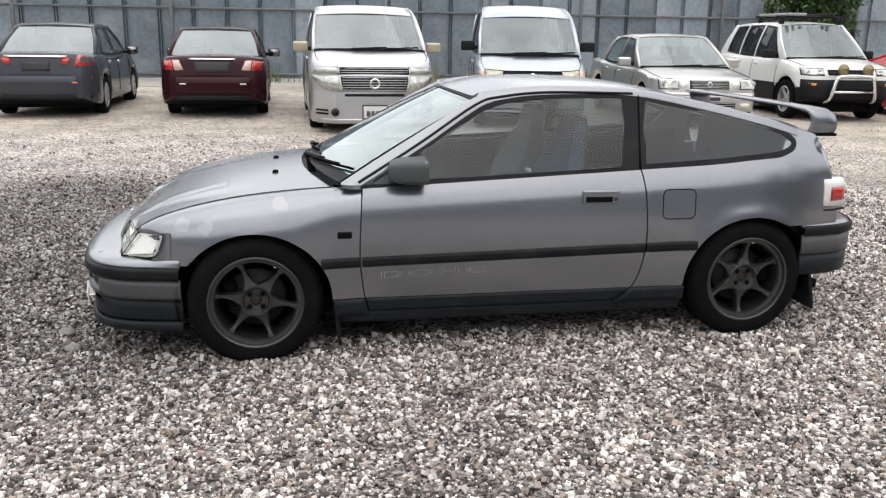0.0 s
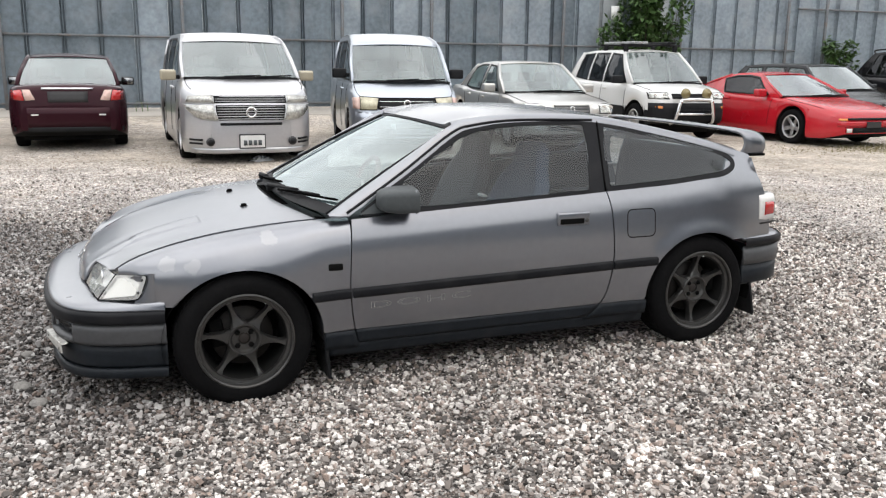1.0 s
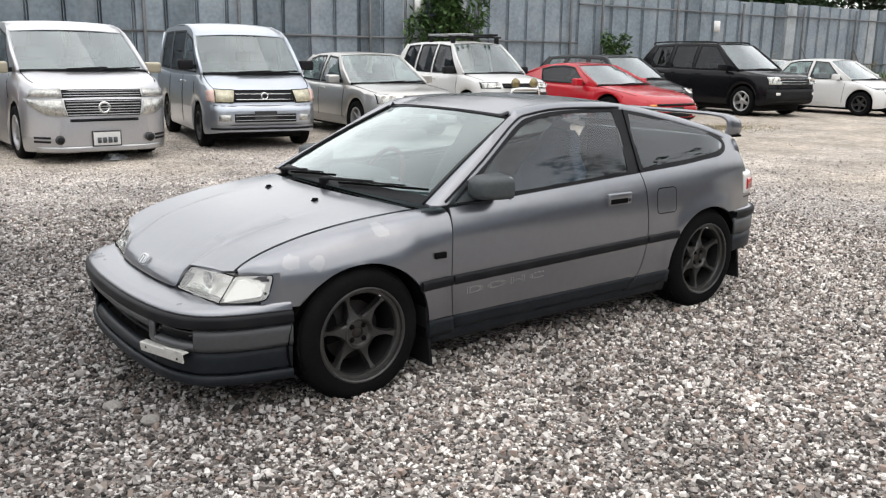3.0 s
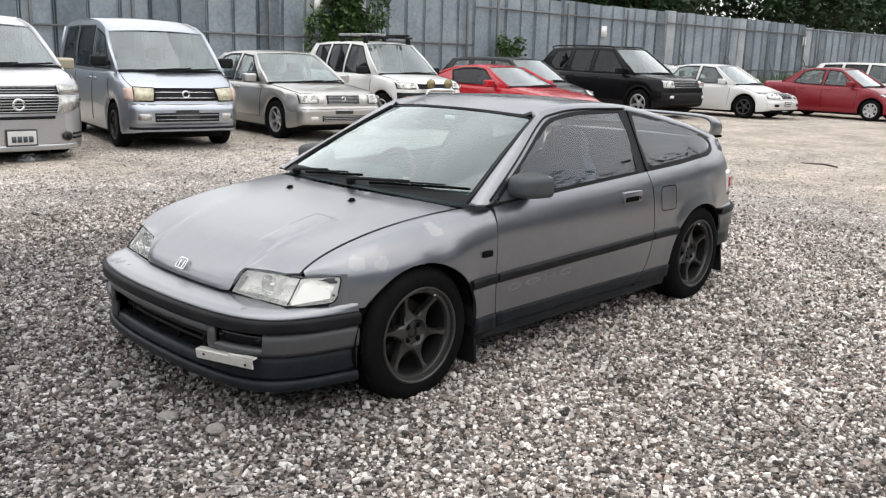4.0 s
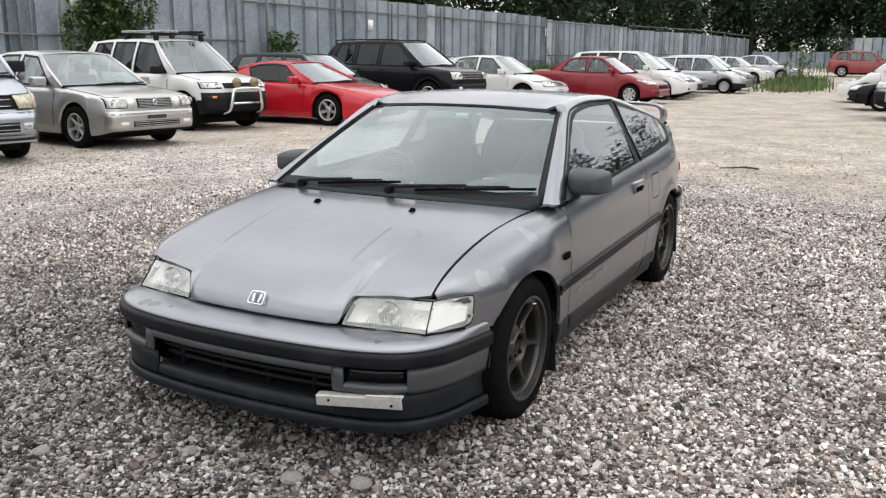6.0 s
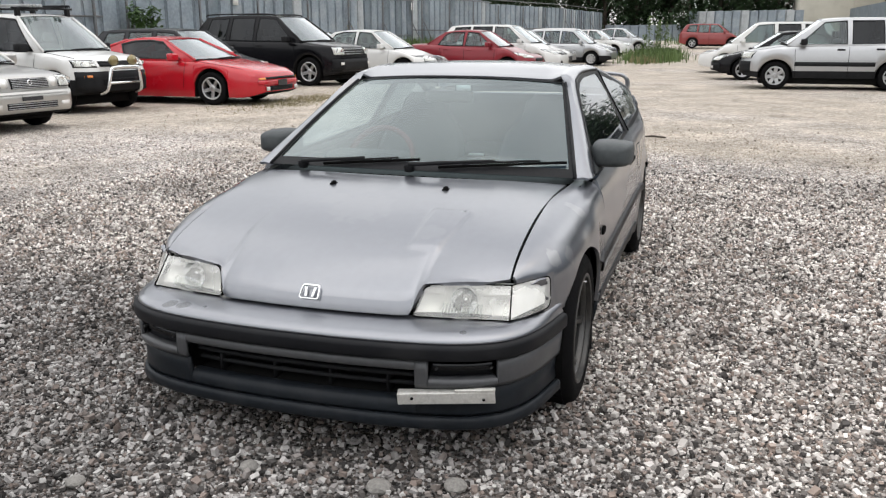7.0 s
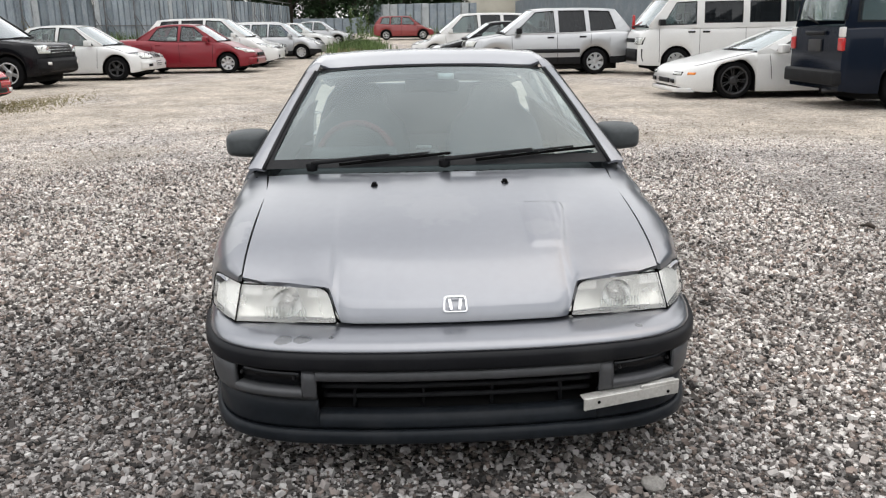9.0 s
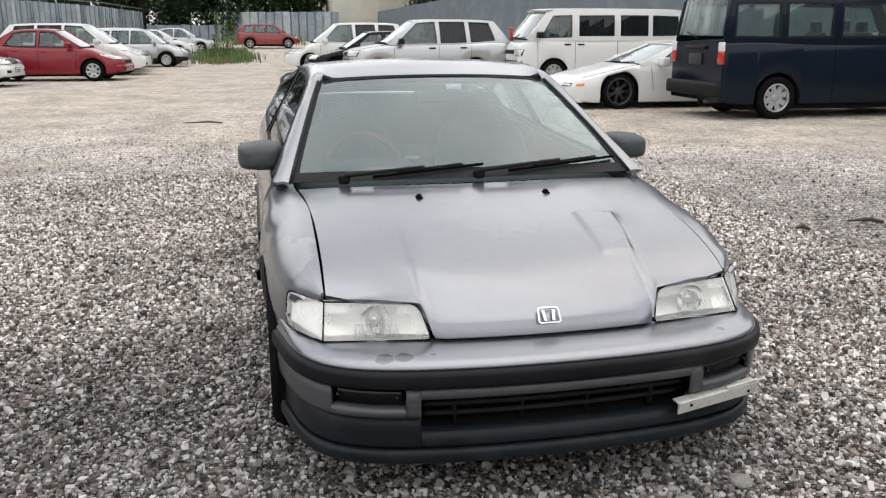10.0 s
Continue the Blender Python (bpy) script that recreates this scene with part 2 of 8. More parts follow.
M_DARKALLOY = mat("dark alloy", (0.06, 0.06, 0.062), 0.4, 0.7, var=0.15)
M_LENS = pane("clear lamp lens", (0.90, 0.91, 0.90), 0.05, body=0.22, body_colour=(0.85, 0.85, 0.80))
M_LAMPIN = mat("lamp reflector", (0.85, 0.85, 0.83), 0.35, 0.35, var=0.15, fine=25)
M_RED = mat("red lamp lens", (0.45, 0.012, 0.012), 0.15, 0.0, 0.8, var=0.2, fine=90)
M_AMBER = mat("amber lamp lens", (0.7, 0.22, 0.03), 0.2, 0.0, 0.8, var=0.15)
M_WHITELENS = mat("white lamp lens", (0.72, 0.7, 0.68), 0.2, 0.0, 0.8, var=0.12, fine=90)
M_GLASS = pane("car window glass", (0.55, 0.64, 0.62), body=0.08, body_colour=(0.24, 0.29, 0.28))
M_SCREENGLASS = pane("green-tinted windscreen glass", (0.58, 0.68, 0.65), 0.03, 1.2, body=0.20, body_colour=(0.40, 0.49, 0.47))
M_YELLOWLAMP = mat("yellowed lamp lens", (0.50, 0.47, 0.34), 0.2, 0.2, 0.8, var=0.4, scale=14, fine=60)
M_PALELAMP = mat("clear lamp glass over reflector", (0.46, 0.46, 0.43), 0.18, 0.5, 0.8, var=0.6, scale=14, fine=45)
M_MIRRORGLASS = mat("mirror glass", (0.25, 0.26, 0.27), 0.05, 1.0, var=0.05)
M_PINKLENS = mat("faded pink indicator lens", (0.66, 0.46, 0.40), 0.25, 0.0, 0.6, var=0.15, fine=70)
M_DARKGLASS = pane("smoked window glass", (0.10, 0.11, 0.115), 0.02, 0.5, body=0.05, body_colour=(0.05, 0.052, 0.055))
M_CABIN = mat("cabin trim", (0.035, 0.036, 0.039), 0.8, var=0.25)
M_SEATGREY = mat("grey seat cloth", (0.10, 0.10, 0.105), 0.95, var=0.2, fine=40)
M_PLATE = mat("number plate", (0.7, 0.7, 0.69), 0.4, var=0.08)
M_PLATEDARK = mat("dark plate mount", (0.03, 0.03, 0.032), 0.6)
M_MARK = mat("plate marks", (0.06, 0.07, 0.08), 0.5)


# ---- ground: one sheet, gently rising far off and towards the fence ----
def smoothstep(a, b, v):
    t = min(max((v - a) / (b - a), 0.0), 1.0)
    return t * t * (3 - 2 * t)


def ground_z(x, y):
    return 0.62 * smoothstep(34, 70, x) + 0.10 * smoothstep(12.5, 17.0, y)


def gravel_material(name, per_piece):
    """Washed gravel: pale, grey, brown and dark stones; darker, damp gravel in one patch; dust further out."""
    m = bpy.data.materials.new(name)
    m.use_nodes = True
    n, l = m.node_tree.nodes, m.node_tree.links
    p = n["Principled BSDF"]
    co = n.new("ShaderNodeTexCoord")
    ramp = n.new("ShaderNodeValToRGB")
    cr = ramp.color_ramp
    cr.elements[0].position, cr.elements[0].color = 0.0, (0.056, 0.052, 0.049, 1)
    cr.elements[1].position, cr.elements[1].color = 1.0, (0.92, 0.885, 0.835, 1)
    for pos, c in ((0.14, (0.13, 0.119, 0.112)), (0.28, (0.24, 0.214, 0.195)), (0.42, (0.40, 0.318, 0.272)), (0.58, (0.52, 0.478, 0.448)), (0.74, (0.70, 0.655, 0.62)), (0.88, (0.86, 0.812, 0.77))):
        e = cr.elements.new(pos)
        e.color = (*c, 1)
    if per_piece:
        geo = n.new("ShaderNodeNewGeometry")
        l.new(geo.outputs["Random Per Island"], ramp.inputs["Fac"])
        grain = n.new("ShaderNodeTexNoise")
        grain.inputs["Scale"].default_value, grain.inputs["Detail"].default_value = 90, 5
        l.new(co.outputs["Object"], grain.inputs["Vector"])
        height = grain.outputs["Fac"]
        dist, strength = 0.002, 0.5
    else:
        warp = n.new("ShaderNodeTexNoise")
        warp.inputs["Scale"].default_value = 14
        l.new(co.outputs["Object"], warp.inputs["Vector"])
        wm = n.new("ShaderNodeMix")
        wm.data_type, wm.blend_type = "RGBA", "LINEAR_LIGHT"
        wm.inputs["Factor"].default_value = 0.014
        l.new(co.outputs["Object"], wm.inputs["A"])
        l.new(warp.outputs["Color"], wm.inputs["B"])
        vor = n.new("ShaderNodeTexVoronoi")
        vor.inputs["Scale"].default_value = 68
        l.new(wm.outputs["Result"], vor.inputs["Vector"])
        sep = n.new("ShaderNodeSeparateColor")
        l.new(vor.outputs["Color"], sep.inputs["Color"])
        l.new(sep.outputs["Red"], ramp.inputs["Fac"])
        inv = n.new("ShaderNodeMath")
        inv.operation = "SUBTRACT"
        inv.inputs[0].default_value = 1.0
        l.new(vor.outputs["Distance"], inv.inputs[1])
        height = inv.outputs[0]
        dist, strength = 0.014, 1.0
    # damp dark patch, broken by noise
    pos_n = n.new("ShaderNodeNewGeometry")
    mapn = n.new("ShaderNodeMapping")
    mapn.inputs["Location"].default_value = (0.95, -0.51, 0)
    mapn.inputs["Scale"].default_value = (0.38, 0.34, 0)
    l.new(pos_n.outputs["Position"], mapn.inputs["Vector"])
    ln = n.new("ShaderNodeVectorMath")
    ln.operation = "LENGTH"
    l.new(mapn.outputs["Vector"], ln.inputs[0])
    nz = n.new("ShaderNodeTexNoise")
    nz.inputs["Scale"].default_value, nz.inputs["Detail"].default_value = 0.8, 7
    l.new(pos_n.outputs["Position"], nz.inputs["Vector"])
    ad = n.new("ShaderNodeMath")
    ad.operation = "ADD"
    l.new(ln.outputs["Value"], ad.inputs[0])
    l.new(nz.outputs["Fac"], ad.inputs[1])
    mr = n.new("ShaderNodeMapRange")
    mr.interpolation_type = "SMOOTHSTEP"
    mr.inputs["From Min"].default_value, mr.inputs["From Max"].default_value = 1.05, 1.65
    mr.inputs["To Min"].default_value, mr.inputs["To Max"].default_value = 1.0, 0.0
    l.new(ad.outputs[0], mr.inputs["Value"])
    dk = n.new("ShaderNodeMix")
    dk.data_type, dk.blend_type = "RGBA", "MULTIPLY"
    l.new(mr.outputs["Result"], dk.inputs["Factor"])
    l.new(ramp.outputs["Color"], dk.inputs["A"])
    dk.inputs["B"].default_value = (0.53, 0.54, 0.555, 1)
    # pale sandy dust that lies in broad drifts, more of it towards the parked row
    d1 = n.new("ShaderNodeTexNoise")
    d1.inputs["Scale"].default_value, d1.inputs["Detail"].default_value = 0.22, 8
    l.new(pos_n.outputs["Position"], d1.inputs["Vector"])
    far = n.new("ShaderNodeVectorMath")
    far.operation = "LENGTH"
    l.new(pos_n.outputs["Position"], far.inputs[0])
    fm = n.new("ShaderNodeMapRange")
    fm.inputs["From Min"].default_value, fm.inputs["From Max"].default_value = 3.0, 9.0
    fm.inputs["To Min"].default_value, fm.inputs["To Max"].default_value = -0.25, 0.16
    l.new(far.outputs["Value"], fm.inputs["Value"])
    da = n.new("ShaderNodeMath")
    da.operation = "ADD"
    l.new(d1.outputs["Fac"], da.inputs[0])
    l.new(fm.outputs["Result"], da.inputs[1])
    dr = n.new("ShaderNodeMapRange")
    dr.inputs["From Min"].default_value, dr.inputs["From Max"].default_value = 0.44, 0.66
    dr.inputs["To Max"].default_value = 0.58
    l.new(da.outputs[0], dr.inputs["Value"])
    ds = n.new("ShaderNodeMix")
    ds.data_type = "RGBA"
    l.new(dr.outputs["Result"], ds.inputs["Factor"])
    l.new(dk.outputs["Result"], ds.inputs["A"])
    ds.inputs["B"].default_value = (0.46, 0.397, 0.315, 1)
    # patches of coarser, darker fill
    pt = n.new("ShaderNodeTexNoise")
    pt.inputs["Scale"].default_value, pt.inputs["Detail"].default_value = 1.1, 9
    l.new(pos_n.outputs["Position"], pt.inputs["Vector"])
    pm = n.new("ShaderNodeMapRange")
    pm.inputs["From Min"].default_value, pm.inputs["From Max"].default_value = 0.32, 0.68
    pm.inputs["To Min"].default_value, pm.inputs["To Max"].default_value = 0.78, 1.22
    l.new(pt.outputs["Fac"], pm.inputs["Value"])
    pk = n.new("ShaderNodeMix")
    pk.data_type, pk.blend_type = "RGBA", "MULTIPLY"
    pk.inputs["Factor"].default_value = 1.0
    l.new(ds.outputs["Result"], pk.inputs["A"])
    l.new(pm.outputs["Result"], pk.inputs["B"])
    # handfuls of paler and darker stones
    hf = n.new("ShaderNodeTexNoise")
    hf.inputs["Scale"].default_value, hf.inputs["Detail"].default_value, hf.inputs["Roughness"].default_value = 7.0, 10, 0.75
    l.new(pos_n.outputs["Position"], hf.inputs["Vector"])
    hm = n.new("ShaderNodeMapRange")
    hm.inputs["From Min"].default_value, hm.inputs["From Max"].default_value = 0.36, 0.64
    hm.inputs["To Min"].default_value, hm.inputs["To Max"].default_value = 0.68, 1.30
    l.new(hf.outputs["Fac"], hm.inputs["Value"])
    hk = n.new("ShaderNodeMix")
    hk.data_type, hk.blend_type = "RGBA", "MULTIPLY"
    hk.inputs["Factor"].default_value = 0.35 if per_piece else 1.0
    l.new(pk.outputs["Result"], hk.inputs["A"])
    l.new(hm.outputs["Result"], hk.inputs["B"])
    last = hk.outputs["Result"]
    if not per_piece:  # shade of the gaps between loose stones, painted into the ground near the coupe
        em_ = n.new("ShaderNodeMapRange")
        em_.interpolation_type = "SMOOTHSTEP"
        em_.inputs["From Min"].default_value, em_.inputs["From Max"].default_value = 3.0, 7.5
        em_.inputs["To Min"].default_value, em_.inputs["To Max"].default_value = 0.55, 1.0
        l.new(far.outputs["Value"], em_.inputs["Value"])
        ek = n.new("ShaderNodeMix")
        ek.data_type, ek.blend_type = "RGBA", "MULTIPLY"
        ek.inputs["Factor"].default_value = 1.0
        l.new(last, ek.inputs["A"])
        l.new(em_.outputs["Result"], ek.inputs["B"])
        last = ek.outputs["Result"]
    l.new(last, p.inputs["Base Color"])
    p.inputs["Specular IOR Level"].default_value = 0.2
    p.inputs["Roughness"].default_value = 0.85
    b = n.new("ShaderNodeBump")
    b.inputs["Strength"].default_value, b.inputs["Distance"].default_value = strength, dist
    l.new(height, b.inputs["Height"])
    l.new(b.outputs["Normal"], p.inputs["Normal"])
    return m


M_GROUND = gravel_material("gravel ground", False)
M_STONE = gravel_material("gravel stones", True)


def axis_values(near, step, far, ratio):
    v = list(np.arange(0, near + step / 2, step))
    s = step
    while v[-1] < far:
        s *= ratio
        v.append(v[-1] + s)
    return sorted(set([-a for a in v] + v))


gx, gy = axis_values(24, 1.0, 1500, 1.18), axis_values(24, 1.0, 1500, 1.18)
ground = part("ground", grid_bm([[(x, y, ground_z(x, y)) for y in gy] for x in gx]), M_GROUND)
tagged(ground, "loose grey and beige gravel yard with a damp darker patch", "gravel ground", kind="structure")


# ---- corrugated sheet fence along the yard ----
M_FENCE = mat("weathered zinc sheet", (0.25, 0.295, 0.335), 0.55, 0.2, var=0.32, scale=0.9, fine=9, bump=0.15, bscale=25, dirt=(0.40, 0.42, 0.44), dirt_amount=0.5)
M_FENCEPALE = mat("pale repaired zinc sheet", (0.42, 0.45, 0.47), 0.5, 0.3, var=0.2, scale=1.1, fine=9, dirt=(0.24, 0.26, 0.28), dirt_amount=0.6)
M_FENCEDARK = mat("dark stained zinc sheet", (0.150, 0.185, 0.215), 0.55, 0.2, var=0.35, scale=0.8, fine=9, dirt=(0.28, 0.30, 0.32), dirt_amount=0.5)
M_POST = mat("grey steel post", (0.16, 0.17, 0.18), 0.6, 0.4, var=0.25, fine=30, dirt=(0.2, 0.12, 0.07), dirt_amount=0.4)
M_SLAB = mat("concrete slab", (0.36, 0.335, 0.30), 0.9, var=0.15, scale=1.2, fine=30, bump=0.4, bscale=60, dirt=(0.28, 0.26, 0.22), dirt_amount=0.5)
M_PAPER = mat("white paper notice", (0.8, 0.8, 0.78), 0.8)

FENCE = [(-34.0, 19.3), (-5.0, 19.2), (6.0, 19.15), (20.2, 18.8), (33.0, 18.35), (47.0, 17.5), (60.0, 16.0), (74.0, 12.6), (90.0, 11.6)]


def sheet_bm(a, b, z0, z1, rng, pitch=0.83):
    """Wide steel sheets between a and b, with standing folded ribs where they meet, seen from the yard."""
    a, b = Vector((*a, 0)), Vector((*b, 0))
    d = (b - a)
    n = max(1, round(d.length / pitch))
    out = []
    side = d.normalized().cross(Vector((0, 0, 1)))  # towards the yard
    u = d.normalized()
    for i in range(n):
        p, q = a + d * (i / n), a + d * ((i + 1) / n)
        w = (q - p).length
        lean = rng.uniform(-0.02, 0.02)
        top = rng.uniform(-0.03, 0.03)
        prof = [(-0.012, 0.035), (0.0, 0.035), (0.002, -0.085), (0.042, -0.085), (0.046, 0.02), (0.062, 0.02), (0.066, -0.085), (0.105, -0.085), (0.11, 0.03), (0.125, 0.03), (0.13, 0.0), (w * 0.5, 0.015), (w - 0.012, 0.0)]
        rows = []
        for k in range(7):
            t = k / 6
            rows.append([p + u * s + side * (o + lean * t + rng.uniform(-0.004, 0.004)) + Vector((0, 0, z0 + (z1 + top - z0) * t)) for s, o in prof])
        out.append(grid_bm(rows))
    return out


fence_rng = random.Random(4)
fence = thing("fence", "tall weathered blue-grey sheet metal fence with horizontal rails", "fence", kind="structure")
for k in range(len(FENCE) - 1):
    (x0, y0), (x1, y1) = FENCE[k], FENCE[k + 1]
    zb0 = ground_z((x0 + x1) / 2, (y0 + y1) / 2)
    hgt = 3.42 if x0 < 5 else (3.74 if x0 < 40 else (3.3 if x0 < 58 else 2.9))
    for b in sheet_bm((x0, y0), (x1, y1), zb0 + 0.05, zb0 + hgt, fence_rng):
        ob = part("sheet", b, M_FENCEPALE if fence_rng.random() < 0.18 else (M_FENCEDARK if fence_rng.random() < (0.55 if x0 < 0 else 0.15) else M_FENCE), fence, smooth=False)
    run = Vector((x1 - x0, y1 - y0, 0))
    u = run.normalized()
    side = u.cross(Vector((0, 0, 1)))
    base = Vector((x0, y0, zb0))
    for z in (1.83, 0.16) if x0 < 20 else (1.15, 3.2):
        part("rail", tube_bm([base + side * 0.10 + Vector((0, 0, z)), base + run + side * 0.10 + Vector((0, 0, z))], 0.035, 6), M_POST, fence)
    s = 1.2
    while s < run.length:
        p = base + u * s + side * 0.13
        part("post", box_bm(p.x - 0.04, p.x + 0.04, p.y - 0.04, p.y + 0.04, zb0, zb0 + hgt - 0.1, 0.006, 1), M_POST, fence)
        if x0 >= 20:
            part("brace", tube_bm([p + Vector((0, 0, 1.9)), p + side * 0.8 + u * 0.35 + Vector((0, 0, 0.05))], 0.03, 6), M_POST, fence)
        s += 4.2
for x, z, w, h in ((13.2, 2.95, 0.36, 0.4), (28.1, 2.75, 0.42, 0.45), (46.8, 3.0, 0.4, 0.45)):
    y = interp(FENCE, x) - 0.12
    ob = part("notice", box_bm(x - w / 2, x + w / 2, y - 0.004, y, z - h / 2, z + h / 2), M_PAPER)
    tagged(ob, "small blank white paper notice fixed to the sheet fence", "notice", "fence notices")
slab = part("fence_slab", box_bm(-30, 9.5, 16.4, 19.2, -0.1, 0.118, 0.02), M_SLAB)
tagged(slab, "pale worn concrete strip along the foot of the fence", "slab", kind="structure")
# unseen plain walls added on the other two sides, to darken the cars' reflections
for nm, x0, x1, y0, y1 in (("added_wall_west", -18.2, -18.0, -12.0, 19.2), ("added_wall_south", -18.2, 86.0, -12.2, -12.0)):
    tagged(part(nm, box_bm(x0, x1, y0, y1, 0, 3.6), M_FENCEDARK, smooth=False), "plain weathered grey sheet wall, unseen, added to darken reflections", "wall", kind="structure")
# further fence and building beyond the yard's end
far_fence = thing("far_fence", "distant weathered sheet metal fence at the yard's end", "fence", kind="structure")
for b in sheet_bm((88.0, 2.6), (86.0, -8.0), 0.5, 3.55, fence_rng, 0.8):
    part("sheet", b, M_FENCEPALE if fence_rng.random() < 0.4 else M_FENCE, far_fence, smooth=False)
for b in sheet_bm((92.0, 11.5), (90.0, 2.6), 0.5, 2.25, fence_rng, 0.9):
    part("sheet", b, M_FENCE, far_fence, smooth=False)


# ---- parked vehicles: one builder, a table of shapes for each ----
# Local frame: forward is -x, left is -y, origin on the ground midway between the axles.
def wheel_parts(parent, x, y, z, r, rim_r, width, sgn, style, rim_mat, name="wheel"):
    """A wheel whose outer face looks along sgn * y."""
    w = new(name)
    w.parent = parent
    w.location = (x, y, z)
    h = width / 2
    tyre = lathe_y([(rim_r * 0.98, sgn * h * 0.78), (rim_r * 1.03, sgn * h * 0.95), (r * 0.90, sgn * h), (r * 0.975, sgn * h * 0.88), (r, sgn * h * 0.55), (r, -sgn * h * 0.6), (r * 0.96, -sgn * h * 0.9), (rim_r, -sgn * h)], 36)
    part("tyre", tyre, M_TYRE, w)
    barrel = lathe_y([(rim_r * 1.02, sgn * h * 0.93), (rim_r * 0.97, sgn * h * 0.98), (rim_r * 0.90, sgn * h * 0.9), (rim_r * 0.86, sgn * h * 0.3), (rim_r * 0.82, -sgn * h * 0.9)], 36)
    n = {"five": 5, "six": 6, "mesh": 14, "steel": 8, "disc": 7}[style]
    pieces = [barrel]
    face = sgn * h * (0.55 if style != "disc" else 0.8)
    for k in range(n):
        a = 2 * math.pi * k / n + 0.3
        if style in ("steel", "disc"):
            b = box_bm(rim_r * 0.30, rim_r * 0.95, -0.012, 0.012, -rim_r * 0.20, rim_r * 0.20, 0.004, 1)
        else:
            ww = rim_r * {"five": 0.15, "six": 0.10, "mesh": 0.035}[style]
            b = box_bm(rim_r * 0.15, rim_r * 0.93, -0.016, 0.016, -ww, ww, 0.006, 1)
            if style == "mesh":
                b = moved(b, Matrix.Translation((0, 0, 0)) @ Matrix.Rotation(0.35 * (1 if k % 2 else -1), 4, "Y"))
        for v in b.verts:
            v.co.y += face - sgn * 0.012 + sgn * 0.03 * (v.co.x / rim_r - 0.5)
        pieces.append(moved(b, Matrix.Rotation(a, 4, "Y")))
    pieces.append(lathe_y([(0.0, face + sgn * 0.012), (rim_r * 0.17, face + sgn * 0.012), (rim_r * 0.30, face), (rim_r * 0.36, face - sgn * 0.03)], 18))
    part("rim", join(*pieces), rim_mat, w, smooth=False)
    part("brake_disc", lathe_y([(0.02, -sgn * h * 0.1), (rim_r * 0.72, -sgn * h * 0.1), (rim_r * 0.72, -sgn * h * 0.25)], 24), M_WELL, w)
    return w


def section_table(c):
    """Half sections of the lower body along x, as lists of (y, z)."""
    L, W, wb, R = c["L"], c["W"], c["wb"], c["R"]
    xf, xr = -wb / 2 - c["fo"], -wb / 2 - c["fo"] + L
    xs = set(np.linspace(xf, xr, 36))
    for ax in (-wb / 2, wb / 2):
        for k in range(15):
            xs.add(ax - math.cos(k * math.pi / 14) * R * 1.20)
        xs.add(ax - R * 1.203)
        xs.add(ax + R * 1.203)
    for e in (0.006, 0.015, 0.027, 0.04, 0.06, 0.08, 0.11, 0.14, 0.18, 0.22, 0.27):
        xs.add(xf + e)
        xs.add(xr - e)
    xs = sorted(x for x in xs if xf <= x <= xr)
    top = smooth_table([(xf + (xr - xf) * u, z) for u, z in c["top"]], 5)
    rows = []
    for x in xs:
        u, v = (x - xf), (xr - x)
        end = min(1.0, u / c.get("nose", 0.55)), min(1.0, v / c.get("tail", 0.45))
        w = W / 2 * (1 - c.get("ntaper", 0.26) * (1 - end[0]) ** 2.6 - c.get("ttaper", 0.22) * (1 - end[1]) ** 2.6)
        zt = interp(top, x)
        zb = c.get("clear", 0.2) + 0.10 * max(0, 1 - u / 0.5) ** 2 * c.get("lift", 1) + 0.12 * max(0, 1 - v / 0.5) ** 2 * c.get("lift", 1)
        za = zb
        for ax in (-wb / 2, wb / 2):
            d = abs(x - ax) / (R * 1.20)
            if d < 1:
                za = max(za, R * 0.98 + R * 1.20 * math.sqrt(1 - d * d))
        za = min(za, zt - 0.08)
        yi = max(w - 0.27, 0.1)
        h = zt - za
        sh = c.get("shoulder", 0.055)
        rows.append((x, [(0, zb), (yi, zb), (yi, max(za, zb + 0.001)), (w * 0.965, max(za, zb + 0.002)), (w * 0.985, za + 0.05 * h + 0.004), (w * 0.998, za + 0.22 * h), (w, za + 0.42 * h),
                         (w * 0.995, za + 0.62 * h), (w * 0.975, za + 0.80 * h), (w * 0.955, zt - sh), (w * 0.925, zt - sh * 0.42), (w * 0.87, zt - sh * 0.10), (w * 0.70, zt + 0.012), (w * 0.35, zt + 0.022), (0, zt + 0.025)]))
    return rows


